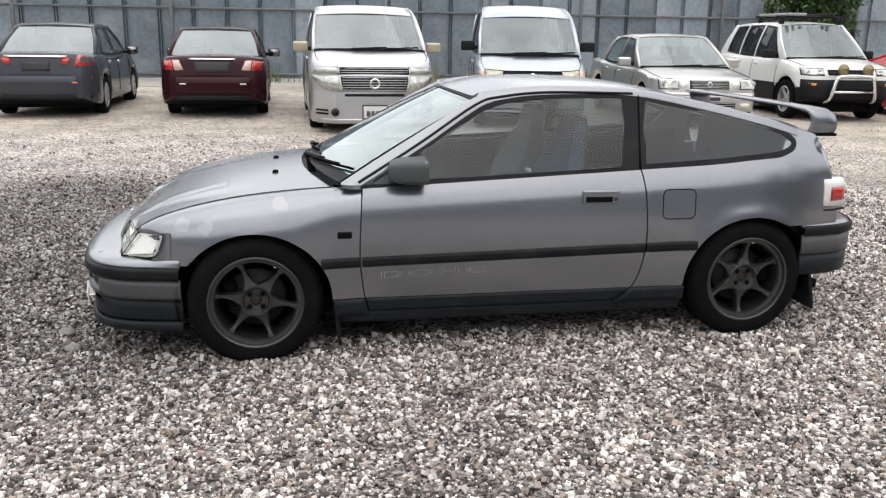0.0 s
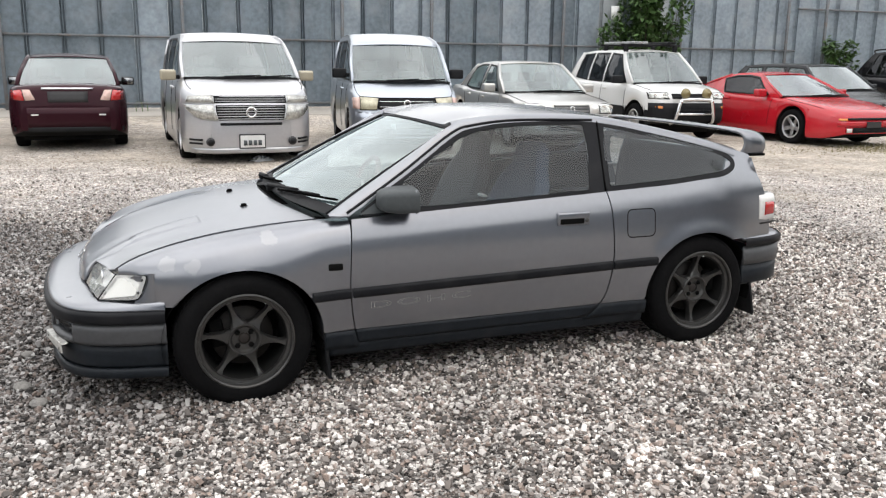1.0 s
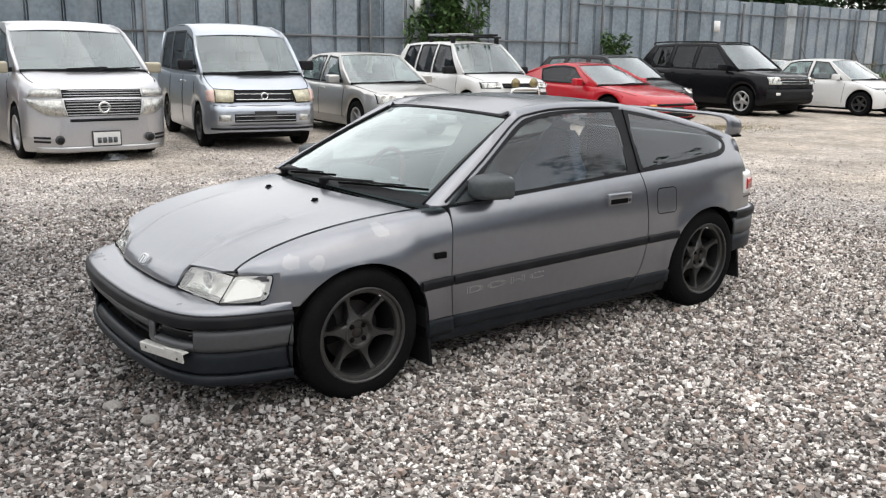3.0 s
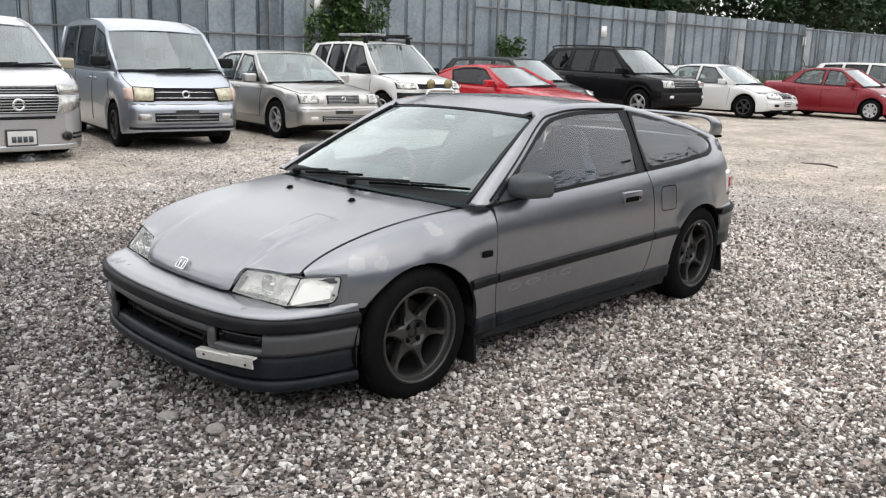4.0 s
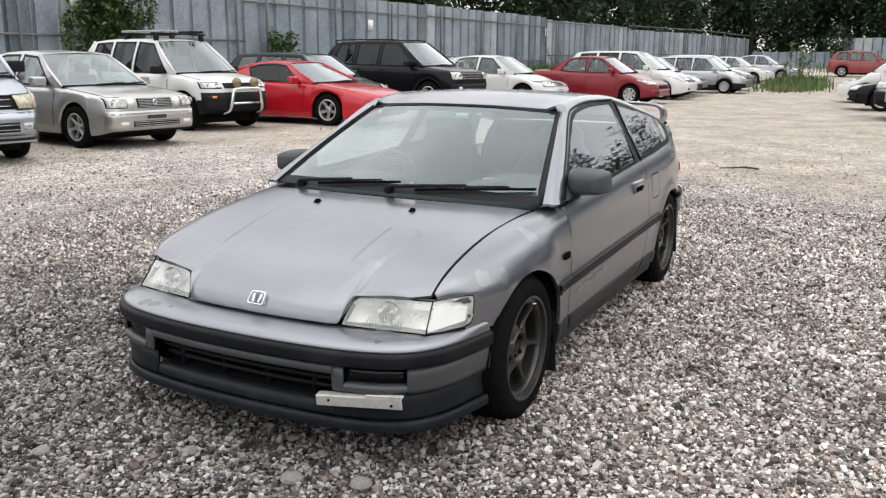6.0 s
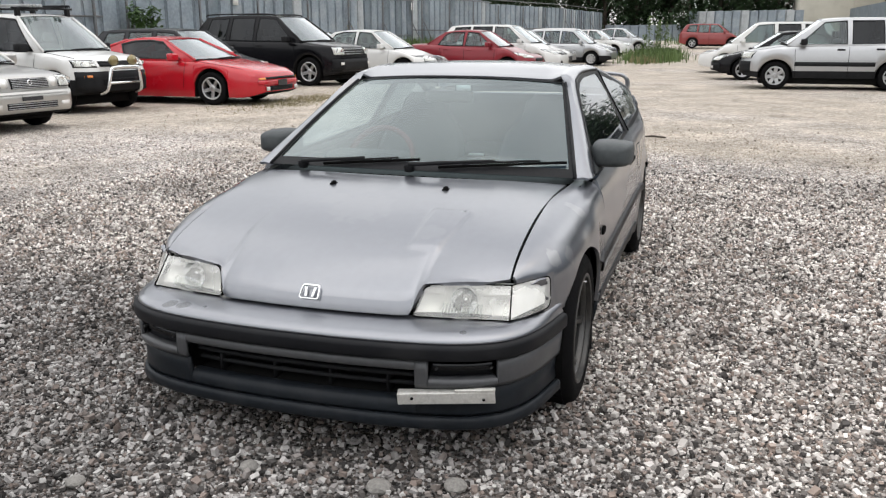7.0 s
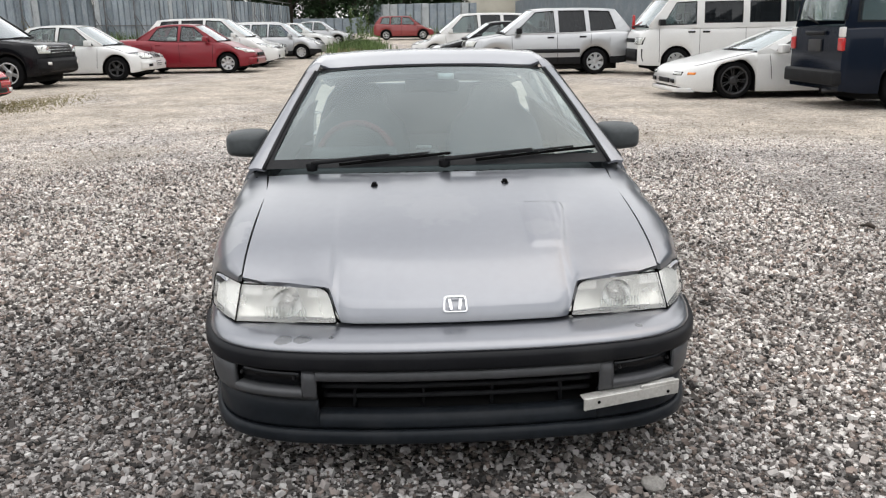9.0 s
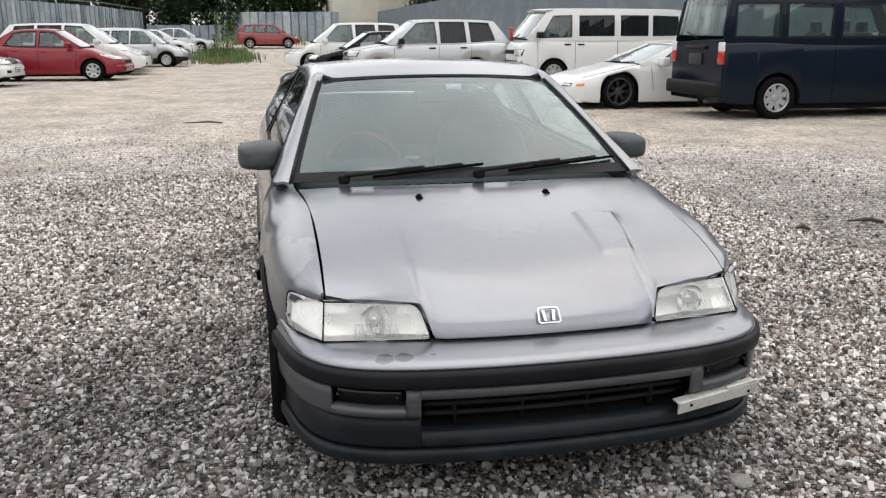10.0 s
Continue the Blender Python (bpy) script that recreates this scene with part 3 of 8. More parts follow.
def car(name, c, m, label, category, group="parked cars"):
    L, W, wb, R, H = c["L"], c["W"], c["wb"], c["R"], c["H"]
    xf, xr = -wb / 2 - c["fo"], -wb / 2 - c["fo"] + L
    top_ob = thing(name, label, category, m, group)
    P = c["paint"]
    table = section_table(c)

    def at(u):
        return xf + L * u

    def yside(x, z):
        i = int(np.argmin([abs(r[0] - x) for r in table]))
        sec = table[i][1][3:12]
        return float(np.interp(z, [p[1] for p in sec], [p[0] for p in sec]))

    rows = []
    for x, half in table:
        rows.append([(x, -y, z) for y, z in half] + [(x, y, z) for y, z in half[-2:0:-1]])
    body = grid_bm(rows, closed_v=True)
    body.verts.ensure_lookup_table()
    n = len(rows[0])
    for s in (0, len(rows) - 1):
        body.faces.new([body.verts[s * n + k] for k in range(n)])
    bmesh.ops.recalc_face_normals(body, faces=body.faces)
    two = c.get("lower")
    body_ob = part("body", body, P, top_ob)
    body_ob.data.materials.append(M_UNDER)
    body_ob.data.materials.append(two or P)
    for p in body_ob.data.polygons:
        j = [v % n for v in p.vertices]
        if all(q <= 3 or q >= n - 3 for q in j) and len(p.vertices) == 4:
            p.material_index = 1
        elif two and len(p.vertices) == 4 and p.center.z < c["lower_z"]:
            p.material_index = 2
    sharp(body_ob, 38)

    # greenhouse
    g = c["cabin"]
    outline = [(at(u), z) for u, z in g["outline"]]  # from the cowl over the roof to the tail, then closed along the belt
    zr = max(z for _, z in outline)
    zbelt = g["belt"]
    wb_half, wr_half = W / 2 * g.get("wb", 0.925), W / 2 * g.get("wr", 0.70)

    def side_y(x, z):
        t = min(max((z - zbelt) / (zr - zbelt), -0.2), 1)
        taper = 1 - 0.05 * smoothstep(at(0.62), at(1.0), x) - 0.03 * (1 - smoothstep(at(0.1), at(0.35), x))
        bow = 0.018 * 4 * max(t, 0) * (1 - max(t, 0))
        return (wb_half + (wr_half - wb_half) * t ** 1.15 if t > 0 else wb_half) * taper + bow

    windows = [[(at(u), z) for u, z in w] for w in g["windows"]]
    dark = (0, 1, 2, 3, "rear") if c.get("all_dark") else ((1, 2, 3, "rear") if c.get("rear_dark") else g.get("dark", ()))
    for sgn in (-1, 1):
        pan = poly_fill([outline] + windows, lambda x, z: (x, sgn * side_y(x, z), z), 0.14)
        pan = thick(pan, -0.02 if sgn < 0 else -0.02)
        part("cabin_side", pan, g.get("frame_mat", P), top_ob, smooth=False)
        for k, wp in enumerate(windows):
            ring_o, ring_i = inset_poly(wp, -0.012), inset_poly(wp, 0.018)
            seal = poly_fill([ring_o, ring_i], lambda x, z: (x, sgn * (side_y(x, z) + 0.006), z), 0.14)
            gl = poly_fill([wp], lambda x, z: (x, sgn * (side_y(x, z) - 0.004), z), 0.14)
            wo = part("side_window", gl, M_DARKGLASS if k in dark else M_GLASS, top_ob, smooth=False)
            part("seal", seal, M_BLACK, wo, smooth=False)
    (ax, az), (bx, bz) = [(at(u), z) for u, z in g["screen"]]
    (cx, cz), (dx, dz) = [(at(u), z) for u, z in g["rear"]]

    def across(p, q, bulge, ny=10, nt=6, inset=0.03):
        out = []
        for i in range(nt + 1):
            t = i / nt
            x, z = p[0] + (q[0] - p[0]) * t, p[1] + (q[1] - p[1]) * t
            hw = side_y(x, z) - inset
            out.append([(x + bulge * (1 - (2 * j / ny - 1) ** 2), hw * (2 * j / ny - 1), z + 0.012 * (1 - (2 * j / ny - 1) ** 2)) for j in range(ny + 1)])
        return out
    bulge = g.get("bulge", -0.10)
    ws = part("windshield", grid_bm(across((ax, az), (bx, bz), bulge)), M_SCREENGLASS, top_ob)
    part("seal", tube_bm([p for p in across((ax, az), (bx, bz), bulge)[0]], 0.024, 6), M_BLACK, ws)
    part("rear_window", grid_bm(across((dx, dz), (cx, cz), -bulge * 0.6)), M_DARKGLASS if "rear" in dark else M_SCREENGLASS, top_ob)
    roof_pts = [p for p in smooth_table([(at(u), z) for u, z in g["roof"]], 5)]
    rr = []
    for i, (x, z) in enumerate(roof_pts):
        f = i / (len(roof_pts) - 1)
        b = bulge * (1 - f) - bulge * 0.6 * f
        hw = side_y(x, z)
        rr.append([(x + b * (1 - s * s), hw * s, z + 0.03 * (1 - s * s) + (0.004 if abs(s) < 1 else 0)) for s in np.linspace(-1, 1, 13)])
    part("roof", thick(grid_bm(rr), 0.012), P, top_ob)
    for sgn in (-1, 1):  # pillars that frame the screens
        part("pillar", tube_bm([(x, sgn * (side_y(x, z) - 0.012), z) for x, z in ((ax, az), ((ax + bx) / 2, (az + bz) / 2), (bx, bz))], 0.028, 6), P if c.get("pillar", True) else M_BLACK, top_ob)
        part("pillar", tube_bm([(x, sgn * (side_y(x, z) - 0.012), z) for x, z in ((cx, cz), ((cx + dx) / 2, (cz + dz) / 2), (dx, dz))], 0.03, 6), P, top_ob)
    # cabin
    part("cabin_floor", box_bm(ax - 0.05, dx - 0.1, -wb_half * 0.9, wb_half * 0.9, zbelt - 0.30, zbelt - 0.22), M_CABIN, top_ob)
    part("dashboard", box_bm(ax + 0.05, ax + 0.42, -wb_half * 0.88, wb_half * 0.88, zbelt - 0.22, zbelt - 0.01, 0.05), M_CABIN, top_ob)
    for rx in [ax + 1.05] + ([ax + 1.95] if c.get("rows", 2) > 1 else []):
        if rx > dx - 0.35:
            continue
        for sy in (-0.36, 0.36):
            s = join(box_bm(rx, rx + 0.16, sy - 0.22, sy + 0.22, zbelt - 0.25, min(zbelt + 0.16, zr - 0.25), 0.05), box_bm(rx + 0.03, rx + 0.12, sy - 0.12, sy + 0.12, min(zbelt + 0.17, zr - 0.24), min(zbelt + 0.34, zr - 0.08), 0.04))
            part("seat", s, M_SEATGREY, top_ob)
    # plain black box added below the floor to deepen the shade under the car
    part("underbody_shade_box", box_bm(xf + 0.45, xr - 0.45, -W * 0.40, W * 0.40, 0.14, c.get("clear", 0.2) + 0.03), M_UNDER, top_ob)
    # wheels
    for wx in (-wb / 2, wb / 2):
        for sgn in (-1, 1):
            wheel_parts(top_ob, wx, sgn * (W / 2 - 0.115), R, R, R * c.get("rim", 0.66), 0.2, sgn, c.get("wheel", "five"), c.get("rim_mat", M_ALLOY))
    # seams, handles, sills
    for sgn in (-1, 1):
        for u0, u1 in c.get("seams", ()):
            x0, x1 = at(u0), at(u1)
            zt = zbelt - 0.03
            pts = [(x0 + (x1 - x0) * t, sgn * (yside(x0 + (x1 - x0) * t, 0.33 + (zt - 0.33) * t) + 0.001), 0.33 + (zt - 0.33) * t) for t in np.linspace(0, 1, 9)]
            part("seam", tube_bm(pts, 0.005, 4), M_WELL, top_ob)
        for u, z in c.get("handles", ()):
            y = yside(at(u), z)
            part("door_handle", box_bm(at(u) - 0.09, at(u) + 0.09, sgn * y - 0.022, sgn * y + 0.022, z - 0.022, z + 0.022, 0.012), c.get("handle_mat", P), top_ob)
        if c.get("strip"):
            z, hh, mt = c["strip"]
            x0, x1 = -wb / 2 + R * 1.25, wb / 2 - R * 1.25
            part("side_moulding", thick(grid_bm([[(x, sgn * (yside(x, q) + 0.012), q) for q in (z - hh, z, z + hh)] for x in np.linspace(x0, x1, 8)]), 0.015), mt, top_ob)
        # mirrors
        mu, mz = c["mirror"]
        mx, my = at(mu), side_y(at(mu), mz)
        mm = c.get("mirror_mat", P)
        mo = part("mirror", moved(box_bm(-0.07, 0.07, -0.11, 0.11, -0.075, 0.075, 0.035, 3), pose(mx, sgn * (my + 0.16), mz + 0.06)), mm, top_ob)
        part("arm", box_bm(mx - 0.03, mx + 0.03, min(sgn * my, sgn * (my + 0.09)), max(sgn * my, sgn * (my + 0.09)), mz, mz + 0.06, 0.01), M_BLACK, mo)
        part("mirror_glass", box_bm(mx + 0.069, mx + 0.074, sgn * (my + 0.16) - 0.09, sgn * (my + 0.16) + 0.09, mz, mz + 0.12), M_MIRRORGLASS, mo)

    # gaps along the bonnet's edges
    for sgn in (-1, 1):
        pts = []
        for x in np.linspace(xf + c.get("nose", 0.55) * 0.5, ax + 0.05, 9):
            sec = table[int(np.argmin([abs(r[0] - x) for r in table]))]
            up = sec[1][9:]
            y = up[0][0] * 0.93
            pts.append((sec[0], sgn * y, float(np.interp(-y, [-p[0] for p in up], [p[1] for p in up])) + 0.001))
        part("bonnet_gap", tube_bm(pts, 0.0055, 4), M_WELL, top_ob)

    # front and rear faces
    def face_x(y, z, rear=False):
        """How far along x the body's nose (or tail) lies at (y, z)."""
        best = xf if not rear else xr
        seq = table if not rear else table[::-1]
        last = None
        for x, sec in seq:
            pts = sec[3:]
            zs = [p[1] for p in pts]
            wy = float(np.interp(z, zs, [p[0] for p in pts]))
            if zs[0] - 0.14 <= z <= zs[-1] and wy >= abs(y):
                if last is None:
                    return x
                f = 1.0
                if last[2] < z < zs[-1]:
                    f = (z - last[2]) / (zs[-1] - last[2])
                elif last[1] < abs(y) < wy:
                    f = (abs(y) - last[1]) / (wy - last[1])
                return last[0] + (x - last[0]) * f
            last = (x, wy, zs[-1])
            best = x
        return best

    def on_face(y0, y1, z0, z1, proud, rear=False, ny=6, nz=3, slant=0.0):
        s = 1 if rear else -1
        rows = []
        for k in range(nz + 1):
            z = z0 + (z1 - z0) * k / nz
            rows.append([(face_x(y, z, rear) + s * proud, y, z + slant * (abs(y) - abs(y0))) for y in np.linspace(y0, y1, ny + 1)])
        b = grid_bm(rows)
        return thick(b, 0.012)
    for nm, mt, poly in c.get("tail_shapes", ()):
        for sg in (-1, 1):
            pl = [(q[0] * sg, q[1]) for q in poly]
            part(nm, thick(poly_fill([pl], lambda y, z: (face_x(y, z, True) + 0.014, y, z), 0.05), 0.014), mt, top_ob)
    for nm, mt, poly, bezel in c.get("shapes", ()):  # outlined pieces on the nose, one on each side
        for sg in (-1, 1):
            pl = [(q[0] * sg, q[1]) for q in poly]
            o = part(nm, thick(poly_fill([pl], lambda y, z: (face_x(y, z) - 0.020, y, z), 0.04), 0.016), mt, top_ob)
            if bezel:
                part("surround", thick(poly_fill([inset_poly(pl, -0.012)], lambda y, z: (face_x(y, z) - 0.012, y, z), 0.05), 0.012), bezel, o)
    for f in c.get("front", ()):
        kind, y0, y1, z0, z1 = f[:5]
        both = (-1, 1) if y0 > 0 else (1,)
        for s in both:
            a, b = (y0, y1) if s > 0 else (-y1, -y0)
            if kind == "lamp":
                o = part("headlight", on_face(a, b, z0, z1, 0.012, ny=8, nz=5), M_LAMPIN, top_ob)
                part("lens", on_face(a, b, z0 + 0.004, z1 - 0.004, 0.026, ny=8, nz=5), M_LENS, o)
                part("lamp_bezel", on_face(a - 0.012, b + 0.012, z0 - 0.012, z1 + 0.012, 0.008, ny=8, nz=5), M_BLACK, o)
                ym, zm = (a + b) / 2, (z0 + z1) / 2
                for q in (-0.25, 0.25):
                    part("bowl", moved(lathe_y([(0.0, 0.004), (0.4 * (z1 - z0), -0.004)], 12), Matrix.Translation((face_x(ym + q * (b - a), zm) - 0.016, ym + q * (b - a), zm)) @ Matrix.Rotation(radians(-90), 4, "Z")), M_CHROME, o)
            elif kind == "amber":
                part("indicator", on_face(a, b, z0, z1, 0.022), M_AMBER, top_ob)
            elif kind == "round":
                part("headlight", moved(lathe_y([(0, -0.02), (y1, -0.005), (y1 * 1.08, 0.02), (y1 * 1.08, 0.1)], 20), Matrix.Translation((face_x(y0, z0) - 0.01, s * y0, z0)) @ Matrix.Rotation(radians(-90), 4, "Z")), M_LAMPIN, top_ob)
            elif kind == "grille":
                pr = f[7] if len(f) > 7 else 0.014
                o = part("grille", on_face(a, b, z0, z1, pr, ny=10, nz=4), M_BLACK, top_ob)
                bars = f[5] if len(f) > 5 else 4
                bm_ = f[6] if len(f) > 6 else M_CHROME
                for q in range(bars):
                    zz = z0 + (z1 - z0) * (q + 0.5) / bars
                    part("slat", tube_bm([(face_x(y, zz) - pr - 0.008, y, zz) for y in np.linspace(a + 0.015, b - 0.015, 7)], 0.0055, 6), bm_, o)
            elif kind == "bumper":
                part("bumper", on_face(a, b, z0, z1, 0.03, ny=16), f[5], top_ob)
            elif kind == "plate":
                o = part("number_plate", on_face(a, b, z0, z1, 0.046, ny=2, nz=1), f[5], top_ob, smooth=False)
                if f[5] is M_PLATE:
                    x_ = face_x(0, z0) - 0.066
                    part("plate_frame", on_face(a - 0.016, b + 0.016, z0 - 0.016, z1 + 0.016, 0.038, ny=2, nz=1), M_PLATEDARK, o, smooth=False)
                    for q in range(4):
                        yy = a + (b - a) * (0.2 + 0.2 * q)
                        part("plate_mark", box_bm(x_, x_ + 0.02, yy - 0.022, yy + 0.022, z0 + 0.03, z0 + (z1 - z0) * 0.6), M_MARK, o)
            elif kind == "badge":
                part("badge", moved(lathe_y([(z1 * 0.62, 0.006), (z1 * 0.68, -0.010), (z1 * 0.95, -0.012), (z1 * 1.05, 0.01)], 22), Matrix.Translation((face_x(0, z0) - 0.02, 0, z0)) @ Matrix.Rotation(radians(-90), 4, "Z")), M_CHROME, top_ob)
            elif kind == "fog":
                part("fog_lamp", on_face(a, b, z0, z1, 0.036, ny=3, nz=2), M_BLACK if len(f) < 6 else f[5], top_ob)
    for f in c.get("back", ()):
        kind, y0, y1, z0, z1 = f[:5]
        for s in ((-1, 1) if y0 > 0 else (1,)):
            a, b = (y0, y1) if s > 0 else (-y1, -y0)
            pr = f[5] if len(f) > 5 else 0.016
            mm = {"red": M_RED, "white": M_WHITELENS, "chrome": M_CHROME, "black": M_BLACK, "plate": M_PLATEDARK, "body": P, "amber": M_AMBER}[kind]
            nm = {"red": "taillight", "white": "reverse_light", "chrome": "chrome_trim", "black": "bumper_trim", "plate": "plate_recess", "body": "bumper", "amber": "reflector"}[kind]
            part(nm, on_face(a, b, z0, z1, f[5] if len(f) > 5 else 0.012, True), mm, top_ob)
    # wipers
    for sy in (0.32, -0.22):
        y0_, y1_ = sy * wb_half * 2 * 0.5, sy * wb_half - 0.52
        if abs(y1_) < wb_half * 0.95:
            base = [(ax + bulge * (1 - (q / wb_half) ** 2) - 0.035 + 0.03 * t, q, az + 0.028 + 0.02 * t) for t, q in ((0, y0_), (0.5, (y0_ + y1_) / 2), (1, y1_))]
            part("wiper", tube_bm(base, 0.012, 5), M_BLACK, top_ob)
    for e in c.get("extra", ()):
        e(top_ob, at, side_y, face_x)
    return top_ob


def sedan(**k):
    H = k["H"]
    belt = k.get("belt", H * 0.64)
    d = dict(top=[(0, 0.52), (0.012, 0.62), (0.05, 0.685), (0.12, 0.73), (0.20, belt - 0.08), (0.275, belt - 0.02), (0.4, belt - 0.015), (0.62, belt), (0.78, belt + 0.05), (0.93, belt + 0.055), (0.985, belt + 0.01), (1.0, 0.66)],
             cabin=dict(belt=belt - 0.02,
                        outline=[(0.255, belt - 0.04), (0.265, belt - 0.02), (0.425, H - 0.055), (0.50, H - 0.018), (0.62, H - 0.02), (0.70, H - 0.07), (0.835, belt + 0.06), (0.84, belt - 0.0), (0.5, belt - 0.04)],
                        windows=[[(0.315, belt + 0.0), (0.43, H - 0.09), (0.515, H - 0.06), (0.525, belt + 0.01)], [(0.545, belt + 0.01), (0.54, H - 0.06), (0.63, H - 0.065), (0.685, H - 0.12), (0.745, belt + 0.05), (0.68, belt + 0.02)]],
                        screen=[(0.262, belt - 0.015), (0.43, H - 0.05)], rear=[(0.69, H - 0.065), (0.835, belt + 0.05)], roof=[(0.43, H - 0.05), (0.50, H - 0.018), (0.60, H - 0.018), (0.69, H - 0.062)]),
             seams=[(0.30, 0.29), (0.53, 0.535), (0.70, 0.73)], handles=[(0.495, belt - 0.12), (0.68, belt - 0.10)], mirror=(0.335, belt))
    d.update(k)
    return d


def hatch(**k):
    H = k["H"]
    belt = k.get("belt", H * 0.62)
    d = dict(top=[(0, 0.5), (0.012, 0.62), (0.06, 0.72), (0.14, 0.80), (0.24, belt - 0.01), (0.5, belt), (0.8, belt + 0.03), (0.97, belt + 0.03), (1.0, 0.72)],
             cabin=dict(belt=belt - 0.02,
                        outline=[(0.225, belt - 0.04), (0.235, belt - 0.01), (0.40, H - 0.06), (0.5, H - 0.018), (0.75, H - 0.02), (0.88, H - 0.06), (0.975, belt + 0.06), (0.98, belt), (0.5, belt - 0.04)],
                        windows=[[(0.285, belt), (0.41, H - 0.10), (0.52, H - 0.065), (0.53, belt + 0.005)], [(0.55, belt + 0.005), (0.545, H - 0.065), (0.70, H - 0.065), (0.71, belt + 0.02)], [(0.735, belt + 0.025), (0.725, H - 0.07), (0.85, H - 0.09), (0.89, belt + 0.07)]],
                        screen=[(0.232, belt - 0.01), (0.405, H - 0.055)], rear=[(0.88, H - 0.055), (0.975, belt + 0.05)], roof=[(0.405, H - 0.055), (0.5, H - 0.018), (0.75, H - 0.018), (0.88, H - 0.055)]),
             seams=[(0.28, 0.27), (0.54, 0.54), (0.73, 0.74)], handles=[(0.50, belt - 0.12), (0.69, belt - 0.11)], mirror=(0.31, belt), tail=0.25)
    d.update(k)
    return d


P_PREMIO = paint("dark slate grey paint", (0.055, 0.058, 0.068))
P_MAROON = paint("deep maroon paint", (0.030, 0.006, 0.011))
P_SILVERWHITE = paint("silvery white paint", (0.56, 0.56, 0.58), 0.85)
P_ICE = paint("pale ice blue silver paint", (0.45, 0.485, 0.54), 0.85)
P_CHAMP = paint("champagne silver paint", (0.54, 0.53, 0.51), 0.85)
P_CHAMPLOW = paint("darker champagne lower paint", (0.30, 0.295, 0.28), 0.4)
P_WHITE = paint("plain white paint", (0.68, 0.68, 0.67), 0.0)
P_RED = paint("bright red paint", (0.44, 0.006, 0.016), 0.0, 0.25, 0.5)
P_VITZ = paint("dark red metallic paint", (0.20, 0.006, 0.015), 0.2, 0.3, 0.35)
P_BLACK = paint("black paint", (0.006, 0.006, 0.0075), 0.1, 0.25)
P_DARK = paint("charcoal paint", (0.035, 0.037, 0.04), 0.2)
P_SILVER = paint("silver paint", (0.45, 0.455, 0.465), 0.85)
P_NAVY = paint("dark navy paint", (0.005, 0.009, 0.019), 0.1, 0.25)
P_BLUE = paint("dark blue paint", (0.03, 0.05, 0.16), 0.2)
P_BRICK = paint("brick red paint", (0.24, 0.03, 0.03), 0.1)


def spot(x, y, rz):
    return pose(x, y, ground_z(x, y), 0, 0, rz)

# grey saloon, tail to the yard
car("sedan", sedan(L=4.6, W=1.695, H=1.47, wb=2.7, fo=0.9, R=0.305, paint=P_PREMIO, wheel="disc", rim_mat=M_STEEL, handle_mat=M_CHROME,
    tail_shapes=[("taillight", M_RED, [(0.56, 0.81), (0.80, 0.83), (0.80, 0.955), (0.61, 0.985)]), ("boot_light", M_RED, [(0.37, 0.84), (0.47, 0.845), (0.50, 0.94), (0.37, 0.94)])],
    back=[("chrome", -0.46, 0.46, 0.95, 0.975, 0.03), ("black", -0.78, 0.78, 0.30, 0.36, 0.034), ("plate", -0.2, 0.2, 0.74, 0.88), ("body", -0.8, 0.8, 0.34, 0.66, 0.03), ("amber", 0.52, 0.60, 0.555, 0.575, 0.045)]),
    spot(-4.78, 12.3, -90), "dark grey saloon with chrome boot strip, parked tail out", "car")
car("sedan", sedan(L=4.47, W=1.695, H=1.445, wb=2.535, fo=0.9, R=0.30, paint=P_MAROON, wheel="steel", rim_mat=M_STEEL, mirror_mat=M_BLACK,
    tail_shapes=[("taillight", M_RED, [(0.60, 0.765), (0.79, 0.775), (0.79, 0.905), (0.64, 0.925)]), ("reverse_light", M_PINKLENS, [(0.45, 0.775), (0.585, 0.765), (0.625, 0.925), (0.52, 0.925)])],
    back=[("chrome", -0.36, 0.36, 0.935, 0.957, 0.03), ("black", -0.78, 0.78, 0.30, 0.37, 0.034), ("plate", -0.28, 0.28, 0.74, 0.90), ("body", -0.8, 0.8, 0.36, 0.66, 0.03), ("white", 0.42, 0.52, 0.545, 0.565, 0.045)]),
    spot(-2.12, 12.2, -90), "deep maroon saloon with blank plate recess, parked tail out", "car")


# wide silvery minivan with a slatted chrome grille
def aero(top, at, side_y, face_x):
    for s in (-1, 1):
        part("fog_lamp", moved(lathe_y([(0, -0.01), (0.05, -0.008), (0.06, 0.02)], 16), Matrix.Translation((face_x(0.54, 0.30) - 0.030, s * 0.56, 0.305)) @ Matrix.Rotation(radians(-90), 4, "Z")), M_DARKALLOY, top)
        part("fog_glass", moved(lathe_y([(0, -0.014), (0.036, -0.012), (0.04, 0.0)], 16), Matrix.Translation((face_x(0.54, 0.30) - 0.038, s * 0.56, 0.305)) @ Matrix.Rotation(radians(-90), 4, "Z")), M_BLACK, top)


P_GOLD = paint("pale gold mirror paint", (0.40, 0.36, 0.27), 0.3)
M_SILVERLINE = mat("satin silver trim", (0.52, 0.53, 0.54), 0.35, 0.5, var=0.1)
van_belt = 1.14


def lower_roof(c, f):
    """The same vehicle with a flatter upper body; f scales what stands above the belt."""
    g = c["cabin"]

    def flat(pts):
        return [(u, g["belt"] + (z - g["belt"]) * (f if z > g["belt"] else 1.0)) for u, z in pts]
    for key in ("outline", "screen", "rear", "roof"):
        g[key] = flat(g[key])
    g["windows"] = [flat(w) for w in g["windows"]]
    return c


